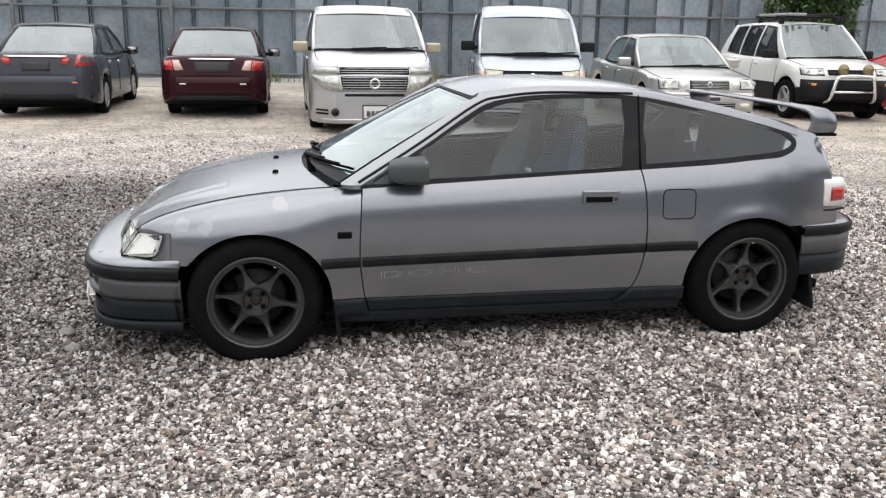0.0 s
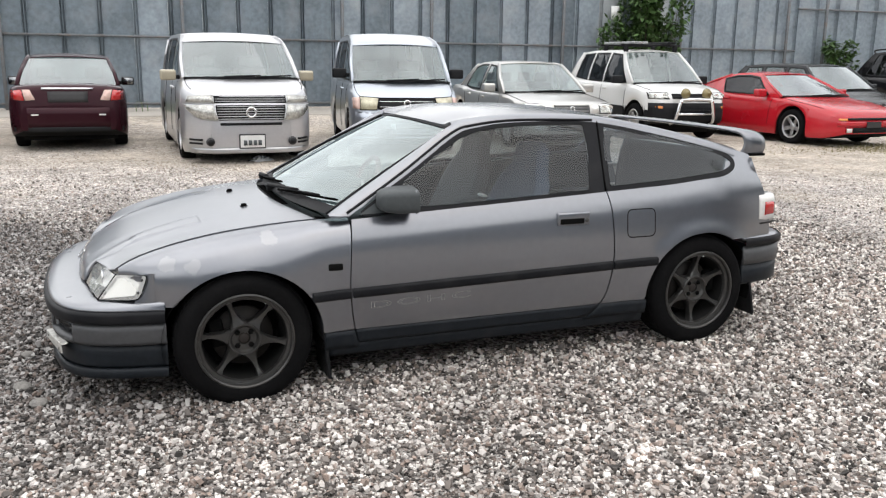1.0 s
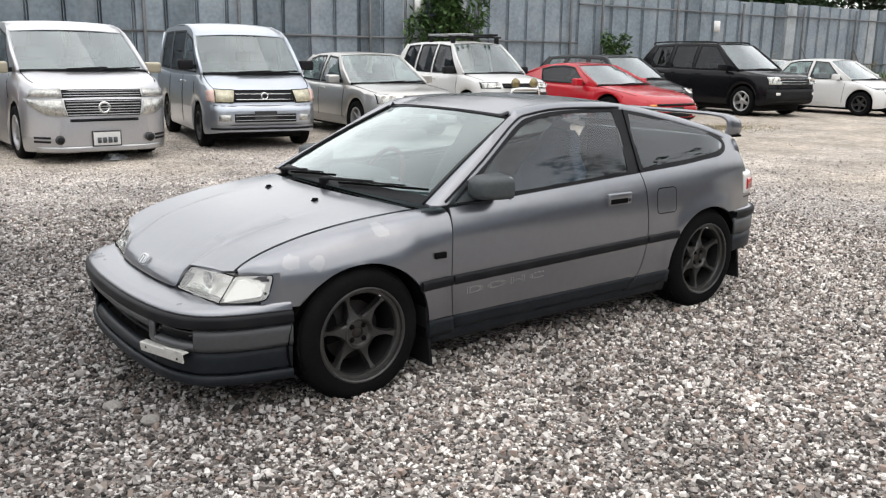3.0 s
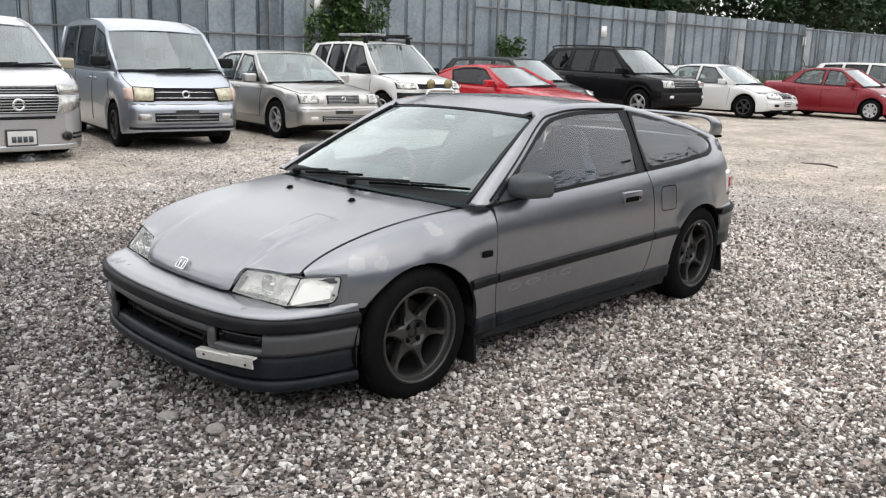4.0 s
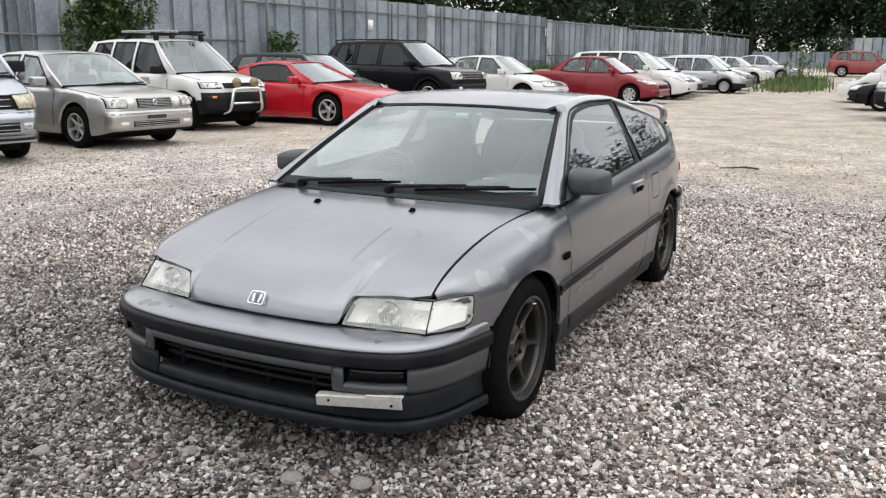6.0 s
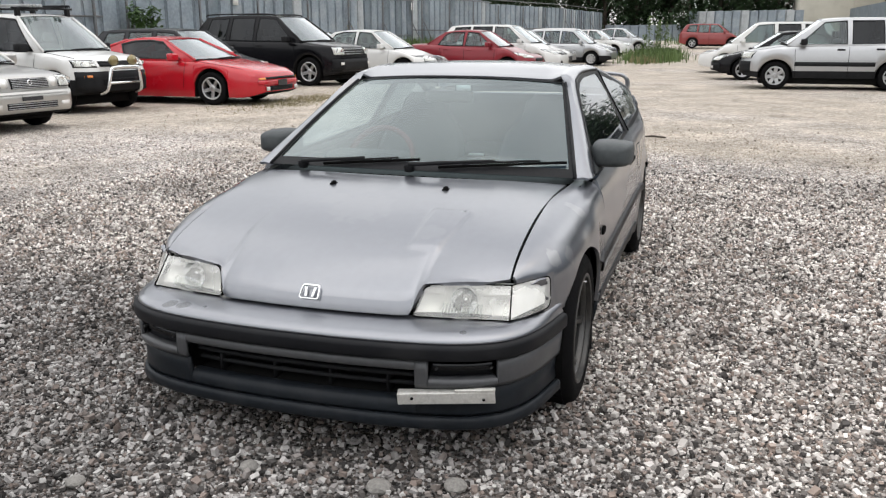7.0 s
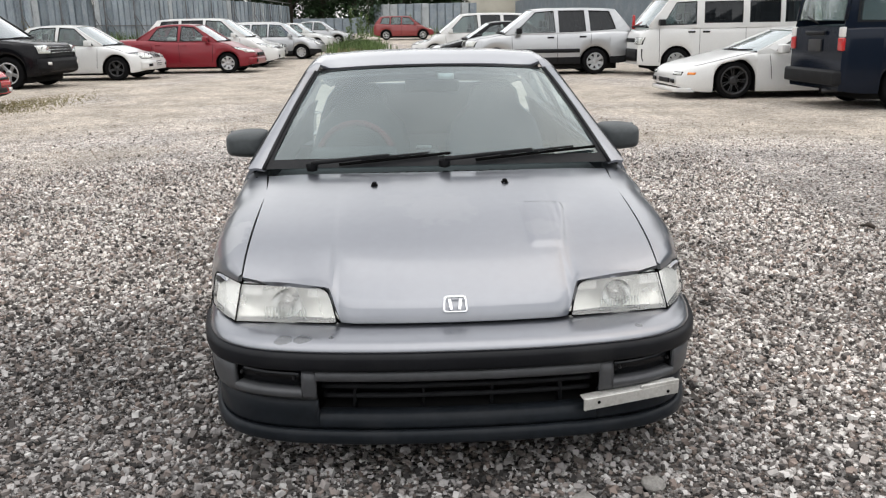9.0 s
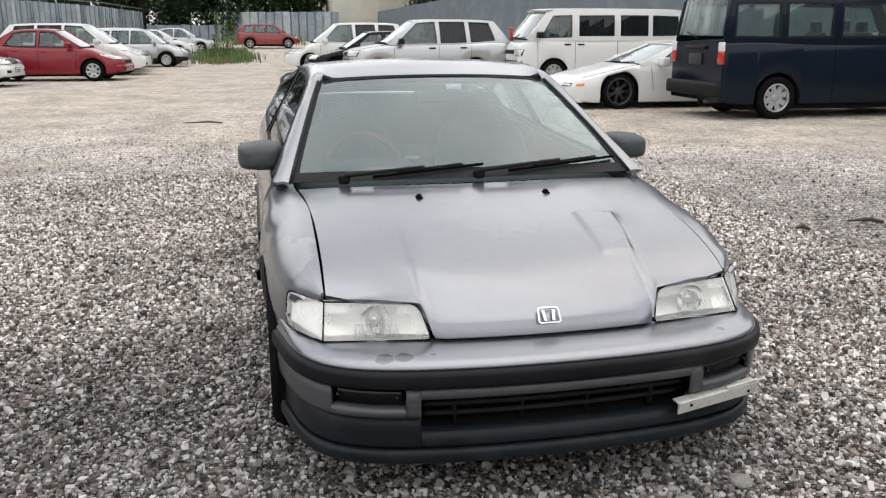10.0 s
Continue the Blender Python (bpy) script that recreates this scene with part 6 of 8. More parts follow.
# round-cornered chrome emblem, a plain plate in a ring
em = round_poly([(-0.036, -0.024), (0.036, -0.024), (0.032, 0.024), (-0.032, 0.024)], 0.010, 4)
em_in = round_poly([(-0.031, -0.020), (0.031, -0.020), (0.028, 0.020), (-0.028, 0.020)], 0.007, 4)


def on_nose(y, h):
    z = 0.512 + h * 0.80
    x = float(np.interp(z, [p[1] for p in CENTRE_Z], [p[0] for p in CENTRE_Z])) - 0.006
    return (x, y, z + 0.004)


part("emblem", thick(poly_fill([em, em_in], on_nose, 0.02), 0.006), M_CHROME, hood, smooth=False)
for q in (-1, 1):
    part("emblem_bar", thick(poly_fill([[(q * 0.008, -0.016), (q * 0.016, -0.016), (q * 0.021, 0.016), (q * 0.012, 0.016)]], on_nose, 0.02), 0.005), M_CHROME, hood, smooth=False)

# front bumper: strips swept along its plan
PLAN = [np.array(p) for p in curve_pts([(-1.462, -0.782), (-1.55, -0.766), (-1.65, -0.744), (-1.74, -0.708), (-1.812, -0.650), (-1.866, -0.555), (-1.900, -0.42), (-1.922, -0.22), (-1.928, 0.0),
                                        (-1.922, 0.22), (-1.900, 0.42), (-1.866, 0.555), (-1.812, 0.650), (-1.74, 0.708), (-1.65, 0.744), (-1.55, 0.766), (-1.462, 0.782)], 10)]


def sweep(y0, y1, profile, plan=None, thickness=0.012):
    """A strip of the bumper between two side positions; profile holds (outset, z), outset may depend on y."""
    plan = plan or PLAN
    ys = [p[1] for p in plan]
    pts = [p for p in plan if y0 < p[1] < y1]
    pts = [np.array([np.interp(y0, ys, [p[0] for p in plan]), y0])] + pts + [np.array([np.interp(y1, ys, [p[0] for p in plan]), y1])]
    rows = []
    for i, p in enumerate(pts):
        j = int(np.argmin([np.hypot(*(q - p)) for q in plan]))
        t = plan[min(j + 1, len(plan) - 1)] - plan[max(j - 1, 0)]
        t = t / np.linalg.norm(t)
        out = np.array([-t[1], t[0]])
        if plan is PLAN and out @ (p - np.array([-1.3, 0])) < 0 or (plan is not PLAN and out @ (p - np.array([1.3, 0])) < 0):
            out = -out
        rows.append([(*(p + out * (o(p[1]) if callable(o) else o)), z) for o, z in profile])
    b = grid_bm(rows)
    bmesh.ops.recalc_face_normals(b, faces=b.faces)
    c = sum((f.calc_center_median() - Vector((0, 0, 0.35))).dot(f.normal) for f in b.faces)
    if c < 0:
        bmesh.ops.reverse_faces(b, faces=b.faces)
    if thickness:
        shell(b, thickness)
    return b


def top_in(f):
    return lambda y: -interp([(0, 0.152), (0.30, 0.160), (0.42, 0.168), (0.52, 0.158), (0.60, 0.132), (0.66, 0.104), (0.71, 0.078), (0.745, 0.056), (0.767, 0.036), (0.79, 0.018)], abs(y)) * f


bumper = new("front_bumper")
bumper.parent = hero
E_ = 0.782
part("upper_cover", sweep(-E_, E_, [(-0.004, 0.424), (-0.003, 0.432), (-0.010, 0.442), (top_in(0.3), 0.450), (top_in(0.65), 0.457), (top_in(0.97), 0.4625), (top_in(1.03), 0.4600), (top_in(1.05), 0.440)]), P_HERO, bumper)
part("rubber_strip", sweep(-E_, E_, [(-0.002, 0.375), (0.010, 0.378), (0.013, 0.388), (0.013, 0.412), (0.010, 0.422), (-0.004, 0.426)], None, 0), M_MOULD, bumper, "black rubber bumper strip")
for s in (-1, 1):
    def rng(a, b_, s=s):
        return (a, b_) if s > 0 else (-b_, -a)
    part("corner_panel", sweep(*rng(0.645, E_), [(-0.006, 0.284), (-0.002, 0.300), (0.0, 0.34), (-0.002, 0.374)]), M_BUMPERGREY, bumper)
    part("lamp_ledge", sweep(*rng(0.446, 0.645), [(-0.006, 0.284), (0.002, 0.297), (0.002, 0.312), (-0.05, 0.320)]), M_BUMPERGREY, bumper)
    part("bumper_stay", sweep(*rng(0.405, 0.446), [(-0.006, 0.284), (0.0, 0.30), (0.0, 0.34), (-0.002, 0.374)]), M_BUMPERGREY, bumper)
    fg = part("fog_lamp", sweep(*rng(0.452, 0.64), [(-0.022, 0.322), (-0.018, 0.345), (-0.022, 0.371)]), M_FOGLENS, bumper, "smoked rectangular fog lamp")
    part("housing", sweep(*rng(0.446, 0.645), [(-0.06, 0.318), (-0.07, 0.345), (-0.06, 0.376)]), M_WELL, fg)
    for yy in (0.468, 0.625):
        x_ = float(np.interp(yy, [abs(p[1]) for p in PLAN[:81]][::-1], [p[0] for p in PLAN[:81]][::-1]))
        part("screw", moved(lathe_y([(0, -0.006), (0.004, -0.004), (0.005, 0.01)], 8), Matrix.Translation((x_ + 0.012, s * yy, 0.346)) @ Matrix.Rotation(radians(-90), 4, "Z")), M_DARKALLOY, fg)
    part("lower_corner", sweep(*rng(0.405, E_), [(-0.022, 0.186), (-0.016, 0.20), (-0.018, 0.24), (-0.014, 0.282)]), M_LOWER, bumper)
part("upper_bar", sweep(-0.405, 0.405, [(-0.03, 0.338), (-0.002, 0.343), (0.0, 0.355), (-0.002, 0.374)]), M_BUMPERGREY, bumper)
part("lower_panel", sweep(-0.405, 0.405, [(-0.022, 0.186), (-0.016, 0.20), (-0.022, 0.228), (-0.050, 0.243)]), M_LOWER, bumper)
part("chin_spoiler", sweep(-E_, E_, [(-0.06, 0.140), (-0.016, 0.142), (-0.005, 0.150), (-0.005, 0.172), (-0.010, 0.183), (-0.022, 0.187)]), M_LOWER, bumper, "dark scuffed chin spoiler")
gr = part("lower_grille", sweep(-0.405, 0.405, [(-0.040, 0.236), (-0.13, 0.238), (-0.13, 0.29), (-0.12, 0.345), (-0.02, 0.352)]), M_WELL, bumper, "black slatted intake")
for z, o in ((0.308, -0.045), (0.272, -0.06)):
    part("slat", sweep(-0.40, 0.40, [(o - 0.02, z - 0.006), (o, z - 0.004), (o, z + 0.006), (o - 0.02, z + 0.008)]), M_BLACK, gr)
for y in (-0.30, -0.1, 0.1, 0.3):
    part("rib", box_bm(-1.86, -1.80, y - 0.004, y + 0.004, 0.232, 0.345), M_BLACK, gr)
# loose aluminium strip hanging at the left intake
bar = moved(join(box_bm(-0.004, 0.004, -0.150, 0.150, -0.022, 0.016, 0.002, 1), box_bm(-0.004, 0.004, -0.150, 0.062 - 0.09, 0.014, 0.026, 0.002, 1), box_bm(0.002, 0.03, -0.15, 0.15, 0.010, 0.016, 0.002, 1)), pose(-1.892, -0.503, 0.263, 0, -6, 0) @ Matrix.Rotation(radians(12.4), 4, "Z") @ Matrix.Rotation(radians(-2), 4, "X"))
br = part("loose_strip", bar, M_ALUBAR, bumper, "bent bare aluminium plate bracket", smooth=False)
for y in (-0.115, 0.105):
    part("bolt_hole", moved(lathe_y([(0, -0.001), (0.005, -0.001), (0.005, 0.004)], 10), pose(-1.892, -0.503, 0.263, 0, -6, 0) @ Matrix.Rotation(radians(12.4), 4, "Z") @ Matrix.Translation((-0.0045, y, -0.004)) @ Matrix.Rotation(radians(-90), 4, "Z")), M_WELL, br)


def patch(c00, c01, c11, c10, nu=10, nv=8, bulge=0.0, out=(-1, 0, 0)):
    """A bowed four-sided patch: c00-c01 is its lower edge, c10-c11 its upper one."""
    c00, c01, c11, c10, out = [Vector(c) for c in (c00, c01, c11, c10, out)]
    rows = []
    for i in range(nv + 1):
        v = i / nv
        rows.append([(c00.lerp(c01, j / nu)).lerp(c10.lerp(c11, j / nu), v) + out * bulge * (1 - (2 * v - 1) ** 2 * 0.6) * (1 - (2 * j / nu - 1) ** 2 * 0.8) for j in range(nu + 1)])
    return grid_bm(rows)


# head lamps: lens, chrome bowl, and a clear corner lamp
M_HLENS = pane("hazed lamp glass", (0.95, 0.95, 0.92), 0.04, 0.8, body=0.28, body_colour=(0.97, 0.96, 0.91))
M_REFLECT = mat("bright lamp reflector", (0.96, 0.96, 0.94), 0.22, 0.2, var=0.06, fine=25)
LI_B, LI_T, LD_T, LD_B = (-1.758, -0.346, 0.463), (-1.708, -0.374, 0.558), (-1.634, -0.642, 0.558), (-1.708, -0.654, 0.462)
LO_T, LO_B = (-1.516, -0.742, 0.566), (-1.552, -0.752, 0.472)


def soft_poly(pts, radii):
    """A polygon with each corner rounded by its own radius."""
    out = []
    for i, p in enumerate(pts):
        p, a, b = Vector(p), Vector(pts[i - 1]), Vector(pts[(i + 1) % len(pts)])
        r = radii[i]
        if not r:
            out.append(tuple(p))
            continue
        s, e = p + (a - p).normalized() * r, p + (b - p).normalized() * r
        out += [tuple(s * (1 - t) ** 2 + p * 2 * t * (1 - t) + e * t * t) for t in (0, 0.2, 0.4, 0.6, 0.8, 1)]
    return out


def lamp_map(c, dx, bulge, out):
    c00, c01, c11, c10 = [Vector(q) for q in c]
    out = Vector(out)

    def f(u, v):
        u, v = u / 0.30, v / 0.10
        q = c00.lerp(c01, u).lerp(c10.lerp(c11, u), v)
        return tuple(q + Vector((dx, 0, 0)) + out * bulge * (1 - (2 * v - 1) ** 2 * 0.6) * (1 - (2 * u - 1) ** 2 * 0.8))
    return f


HEAD_SHAPE = soft_poly([(0, 0), (0.30, 0), (0.30, 0.10), (0, 0.10)], (0.014, 0, 0, 0.034))
CORNER_SHAPE = soft_poly([(0, 0), (0.30, 0), (0.30, 0.10), (0, 0.10)], (0, 0.036, 0.026, 0))
for s in (-1, 1):
    def P_(p, dx=0.0, dz=0.0, s=s):
        return (p[0] + dx, p[1] * (1 if s < 0 else -1), p[2] + dz)
    H4 = [P_(q) for q in (LI_B, LD_B, LD_T, LI_T)]
    C4 = [P_(q) for q in (LD_B, LO_B, LO_T, LD_T)]
    n_out = (-0.8, -0.6 if s < 0 else 0.6, 0)
    lamp = part("headlight", patch(*[P_(q, 0.034, dz) for q, dz in ((LI_B, 0.002), (LD_B, 0.002), (LD_T, -0.006), (LI_T, -0.006))], 14, 10, -0.042), M_REFLECT, hero, "clear glass head lamp with chrome bowl, slightly hazy")
    part("lens", poly_fill([HEAD_SHAPE], lamp_map(H4, 0, 0.012, (-1, 0, 0)), 0.03), M_HLENS, lamp)
    yc = (LI_B[1] + LD_B[1]) / 2 * (1 if s < 0 else -1)
    part("bowl", moved(lathe_y([(0.044, 0.0), (0.041, 0.014), (0.032, 0.028), (0.018, 0.038), (0.011, 0.040), (0.010, 0.014), (0.0, 0.011)], 32), Matrix.Translation((-1.690, yc, 0.508)) @ Matrix.Rotation(radians(-90), 4, "Z")), M_CHROME, lamp)
    part("bulb_shield", box_bm(-1.692, -1.672, yc - 0.018, yc + 0.018, 0.488, 0.506, 0.005), M_DARKALLOY, lamp)
    for q in (-1, 1):
        part("reflector_shade", patch(*[lamp_map(H4, 0.012, 0, (-1, 0, 0))(u, v) for u, v in ((0.15 + q * 0.11 - 0.035, 0.068), (0.15 + q * 0.11 + 0.035, 0.068), (0.15 + q * 0.11 + 0.030, 0.092), (0.15 + q * 0.11 - 0.030, 0.092))], 4, 2), M_ALLOY, lamp)
    for q in range(13):
        f = 0.30 + 0.40 * q / 12
        g = lamp_map(H4, -0.010, 0, (-1, 0, 0))
        part("lens_flute", tube_bm([g(0.30 * f, 0.012), g(0.30 * f, 0.045)], 0.0028, 5), M_LENS, lamp)
    corner = part("corner_lamp", patch(P_(LD_B, 0.016, 0.003), P_((LO_B[0] - 0.02, LO_B[1] + 0.016, LO_B[2] + 0.016)), P_((LO_T[0] - 0.02, LO_T[1] + 0.014, LO_T[2] - 0.012)), P_(LD_T, 0.016, -0.006), 8, 8, 0.0), M_INDICATOR, hero, "clear white wrap-round corner lamp")
    part("lens", poly_fill([CORNER_SHAPE], lamp_map(C4, 0, 0.014, n_out), 0.03), M_HLENS, corner)
    for shape, four, o in ((HEAD_SHAPE, H4, lamp), (CORNER_SHAPE, C4, corner)):
        g = lamp_map(four, -0.002, 0, (-1, 0, 0))
        part("gasket", tube_bm([g(*q) for q in shape] + [g(*shape[0])], 0.0026, 6), M_WELL, o)
    for q in ((-1.545, 0.735, 0.500), (-1.528, 0.728, 0.548)):
        part("screw", moved(lathe_y([(0, -0.004), (0.005, -0.003), (0.006, 0.004)], 10), Matrix.Translation((q[0] - 0.012, s * (q[1] + 0.006), q[2])) @ Matrix.Rotation(radians(s * 30), 4, "Z") @ Matrix.Rotation(0 if s < 0 else math.pi, 4, "Z")), M_DARKALLOY, corner)
    part("wing_return", patch((-1.580, s * 0.738, 0.440), (-1.495, s * 0.758, 0.440), (-1.495, s * 0.748, 0.575), (-1.535, s * 0.722, 0.572), 4, 4), P_HERO, hero)
    # dark pocket behind the lamps
    part("lamp_pocket", patch(P_(LI_B, 0.10, -0.02), P_(LO_B, 0.06, -0.02), P_(LO_T, 0.06), P_(LI_T, 0.10), 6, 3), M_WELL, lamp)

# windscreen, scuttle, wipers
def screen_pt(u, v, inset=0.0):
    """u across from left (-1) to right, v from the foot to the roof."""
    hw = 0.686 + (0.522 - 0.686) * v
    bow = 1 - abs(u) ** 2.2
    x = (-0.772 + (-0.128 + 0.772) * v) - (0.118 + (0.062 - 0.118) * v) * bow
    z = 0.764 + (1.110 - 0.764) * v + (0.018 + 0.006 * v) * bow - 0.012 * 4 * v * (1 - v) * -1
    return (x, u * (hw - inset), z)


part("windshield", grid_bm([[screen_pt(u, v) for u in np.linspace(-1, 1, 25)] for v in np.linspace(0, 1, 13)]), M_SCREEN, hero, "slightly dusty curved windscreen")
part("screen_border", join(*[grid_bm([[Vector(screen_pt(u, v)) + Vector((-0.002, 0, 0.003)) for u in np.linspace(a, b_, 25)] for v in np.linspace(c0, c1, 4)]) for a, b_, c0, c1 in ((-1, 1, 0.985, 1.0), (-1, 1, 0.0, 0.075))] +
     [grid_bm([[Vector(screen_pt(u, v)) + Vector((-0.002, 0, 0.003)) for u in np.linspace(a, b_, 3)] for v in np.linspace(0, 1, 13)]) for a, b_ in ((-1, -0.978), (0.978, 1))]), M_BLACK, hero)
cowl = part("scuttle_panel", grid_bm([[(bonnet_rear(y) - 0.02 + (screen_pt(y / 0.695, 0.02)[0] + 0.03 - bonnet_rear(y) + 0.02) * t, y, bonnet_z(bonnet_rear(y), y) - 0.020 + 0.008 * t) for y in np.linspace(-0.665, 0.665, 31)] for t in np.linspace(0, 1, 6)]), M_BLACK, hero)
for k in range(14):
    y = -0.3 + 0.6 * k / 13
    part("vent_slot", box_bm(-0.90, -0.865, y - 0.012, y + 0.012, 0.756, 0.760), M_WELL, cowl)


def wiper(py, ty, pv, tv):
    """An arm and blade lying near the foot of the screen, from the pivot at py to the tip at ty."""
    pts = []
    for t in np.linspace(0, 1, 9):
        y = py + (ty - py) * t
        v = pv + (tv - pv) * t
        q = Vector(screen_pt(y / (0.695 - 0.17 * v), v))
        pts.append(q + Vector((-0.022, 0, 0.024)))
    o = part("wiper", tube_bm(pts[:6], [0.009] * 3 + [0.007] * 3, 6), M_BLACK, hero, "black wiper resting on the windscreen")
    blade = []
    for t in np.linspace(0.22, 1.12, 11):
        y = py + (ty - py) * t
        v = pv + (tv - pv) * t - 0.012
        q = Vector(screen_pt(y / (0.695 - 0.17 * v), v))
        blade.append(q + Vector((-0.006, 0, 0.011)))
    part("blade", tube_bm(blade, 0.006, 5), M_WELL, o)
    part("blade_spine", tube_bm([p + Vector((-0.010, 0, 0.012)) for p in blade[2:9]], 0.0045, 5), M_BLACK, o)
    part("pivot_cap", moved(lathe_y([(0, -0.02), (0.02, -0.015), (0.024, 0.01)], 14), Matrix.Translation(pts[0] + Vector((0.012, 0, -0.016))) @ Matrix.Rotation(radians(90), 4, "X")), M_BLACK, o)


wiper(-0.02, -0.585, 0.015, 0.115)
wiper(0.50, 0.01, 0.005, 0.085)

# roof, pillars
RAIL_O = smooth_table([(-0.775, 0.770), (-0.45, 0.955), (-0.17, 1.118), (-0.05, 1.150), (0.20, 1.170), (0.60, 1.160), (0.95, 1.103), (1.25, 1.034), (1.42, 0.990)], 6)
RAIL_I = smooth_table([(-0.690, 0.766), (-0.40, 0.925), (-0.14, 1.082), (-0.01, 1.120), (0.20, 1.140), (0.60, 1.136), (0.95, 1.074), (1.25, 1.003), (1.40, 0.958)], 6)


def rail():
    rows = []
    for (xo, zo), (xi, zi) in zip(RAIL_O, RAIL_I):
        yi, yo = W(xi, zi) + 0.004, W(xo, zo) - 0.002
        v = (zo - 0.764) / (1.110 - 0.764)
        if xo < -0.13:
            wv = min(max((xo + 0.772) / 0.644, 0), 1)
            s = screen_pt(-1, wv)
            last = (s[0], s[1], s[2] + 0.002)
        else:
            last = (xo, -(yo - 0.045), zo + 0.006)
        mid = (0.5 * (xo + xi), -(0.5 * (yo + yi) + 0.008), 0.5 * (zo + zi))
        m2 = (0.5 * (xo + last[0]), -(0.5 * (yo - last[1]) + 0.004), 0.5 * (zo + last[2]) + 0.005)
        rows.append([(xi, -yi, zi), mid, (xo, -yo, zo), m2, last])
    b = grid_bm(rows)
    bmesh.ops.recalc_face_normals(b, faces=b.faces)
    if sum(f.normal.y for f in b.faces) > 0:
        bmesh.ops.reverse_faces(b, faces=b.faces)
    shell(b, 0.012)
    return b


both("roof_rail", rail, P_HERO, edge=50)
both("drip_strip", lambda: tube_bm([(x, -(W(x, z) + 0.006), z + 0.0) for x, z in smooth_table([(-0.70, 0.778), (-0.42, 0.935), (-0.155, 1.094), (-0.03, 1.130), (0.20, 1.150), (0.60, 1.146)], 5)], 0.007, 6), M_MOULD)
both("rain_gutter", lambda: tube_bm([Vector(screen_pt(-1, v)) + Vector((-0.002, -0.006, 0.004)) for v in np.linspace(0, 1, 9)], 0.0075, 8), M_MOULD)


def roof_rows():
    rows = []
    for k, x in enumerate(np.linspace(-0.13, 0.80, 26)):
        ze = interp(RAIL_O, x) + 0.006
        hw = W(x, interp(RAIL_O, x)) - 0.045
        f = 1 - smoothstep(-0.13, 0.3, x)
        drop = 0.021 * (1 - smoothstep(-0.13, 0.12, x))
        rows.append([(x - 0.064 * f * (1 - abs(u) ** 2.2), u * hw, ze + 0.020 * (1 - abs(u) ** 2.4) - drop * (1 - abs(u) ** 24)) for u in np.linspace(-1, 1, 25)])
    return rows


sharp(part("roof", thick(grid_bm(roof_rows()), 0.012), P_HERO, hero), 40)
hg = []
for x in np.linspace(0.81, 1.44, 18):
    ze = interp(RAIL_O, x) + 0.004
    hw = W(x, interp(RAIL_O, x)) - 0.045
    hg.append([(x + 0.03 * smoothstep(1.2, 1.44, x) * (1 - u * u), u * hw, ze + 0.018 * (1 - abs(u) ** 2.4)) for u in np.linspace(-1, 1, 19)])
hatch_ob = part("tailgate", thick(grid_bm([[(1.44 + 0.10 * t + 0.03 * (1 - u * u), u * (W(1.44, 0.98) - 0.045) * (1 - 0.02 * t), interp(RAIL_O, 1.44) + 0.004 - 0.045 * t + 0.018 * (1 - abs(u) ** 2.4)) for u in np.linspace(-1, 1, 19)] for t in np.linspace(0, 1, 4)]), 0.012), P_HERO, hero)
part("rear_window", grid_bm(hg), M_TINT, hatch_ob)
part("window_band", grid_bm([[Vector(p) + Vector((0, 0, 0.003)) for p in r] for r in hg[:2]]), M_BLACK, hatch_ob)

# rear end
REAR = [np.array(p) for p in curve_pts([(1.42, -0.796), (1.55, -0.782), (1.67, -0.745), (1.755, -0.67), (1.805, -0.52), (1.832, -0.26), (1.84, 0.0), (1.832, 0.26), (1.805, 0.52), (1.755, 0.67), (1.67, 0.745), (1.55, 0.782), (1.42, 0.796)], 8)]
part("tail_panel", sweep(-0.77, 0.77, [(-0.055, 0.53), (-0.075, 0.62), (-0.10, 0.74), (-0.15, 0.86), (-0.22, 0.945)], REAR), P_HERO, hero)
rb = part("rear_bumper", sweep(-0.796, 0.796, [(0.0, 0.40), (0.002, 0.44), (0.0, 0.494)], REAR), M_BUMPERGREY, hero, "dark grey rear bumper with black strip")
part("rubber_strip", sweep(-0.796, 0.796, [(0.0, 0.494), (0.010, 0.498), (0.012, 0.53), (0.0, 0.540)], REAR, 0), M_MOULD, rb)
part("bumper_skirt", sweep(-0.796, 0.796, [(-0.03, 0.285), (-0.005, 0.30), (-0.004, 0.398)], REAR), M_LOWER, rb)
part("bumper_top", sweep(-0.796, 0.796, [(-0.004, 0.538), (-0.03, 0.548), (-0.10, 0.552)], REAR), P_HERO, rb)
for s in (-1, 1):
    def rear_run(a, b_, s=s):
        return (-b_, -a) if s < 0 else (a, b_)
    tl = part("taillight", sweep(*rear_run(0.742, 0.785), [(-0.060, 0.608), (-0.026, 0.612), (-0.020, 0.650), (-0.024, 0.725), (-0.036, 0.756), (-0.08, 0.764)], REAR), M_WHITELENS, hero, "pink and white wrap-round tail lamp")
    part("red_lens", sweep(*rear_run(0.752, 0.777), [(-0.024, 0.648), (-0.013, 0.655), (-0.015, 0.706), (-0.026, 0.722)], REAR), M_RED, tl)
    part("lamp_edge", sweep(*rear_run(0.738, 0.787), [(-0.050, 0.600), (-0.021, 0.603), (-0.021, 0.612), (-0.050, 0.614)], REAR), M_BLACK, tl)

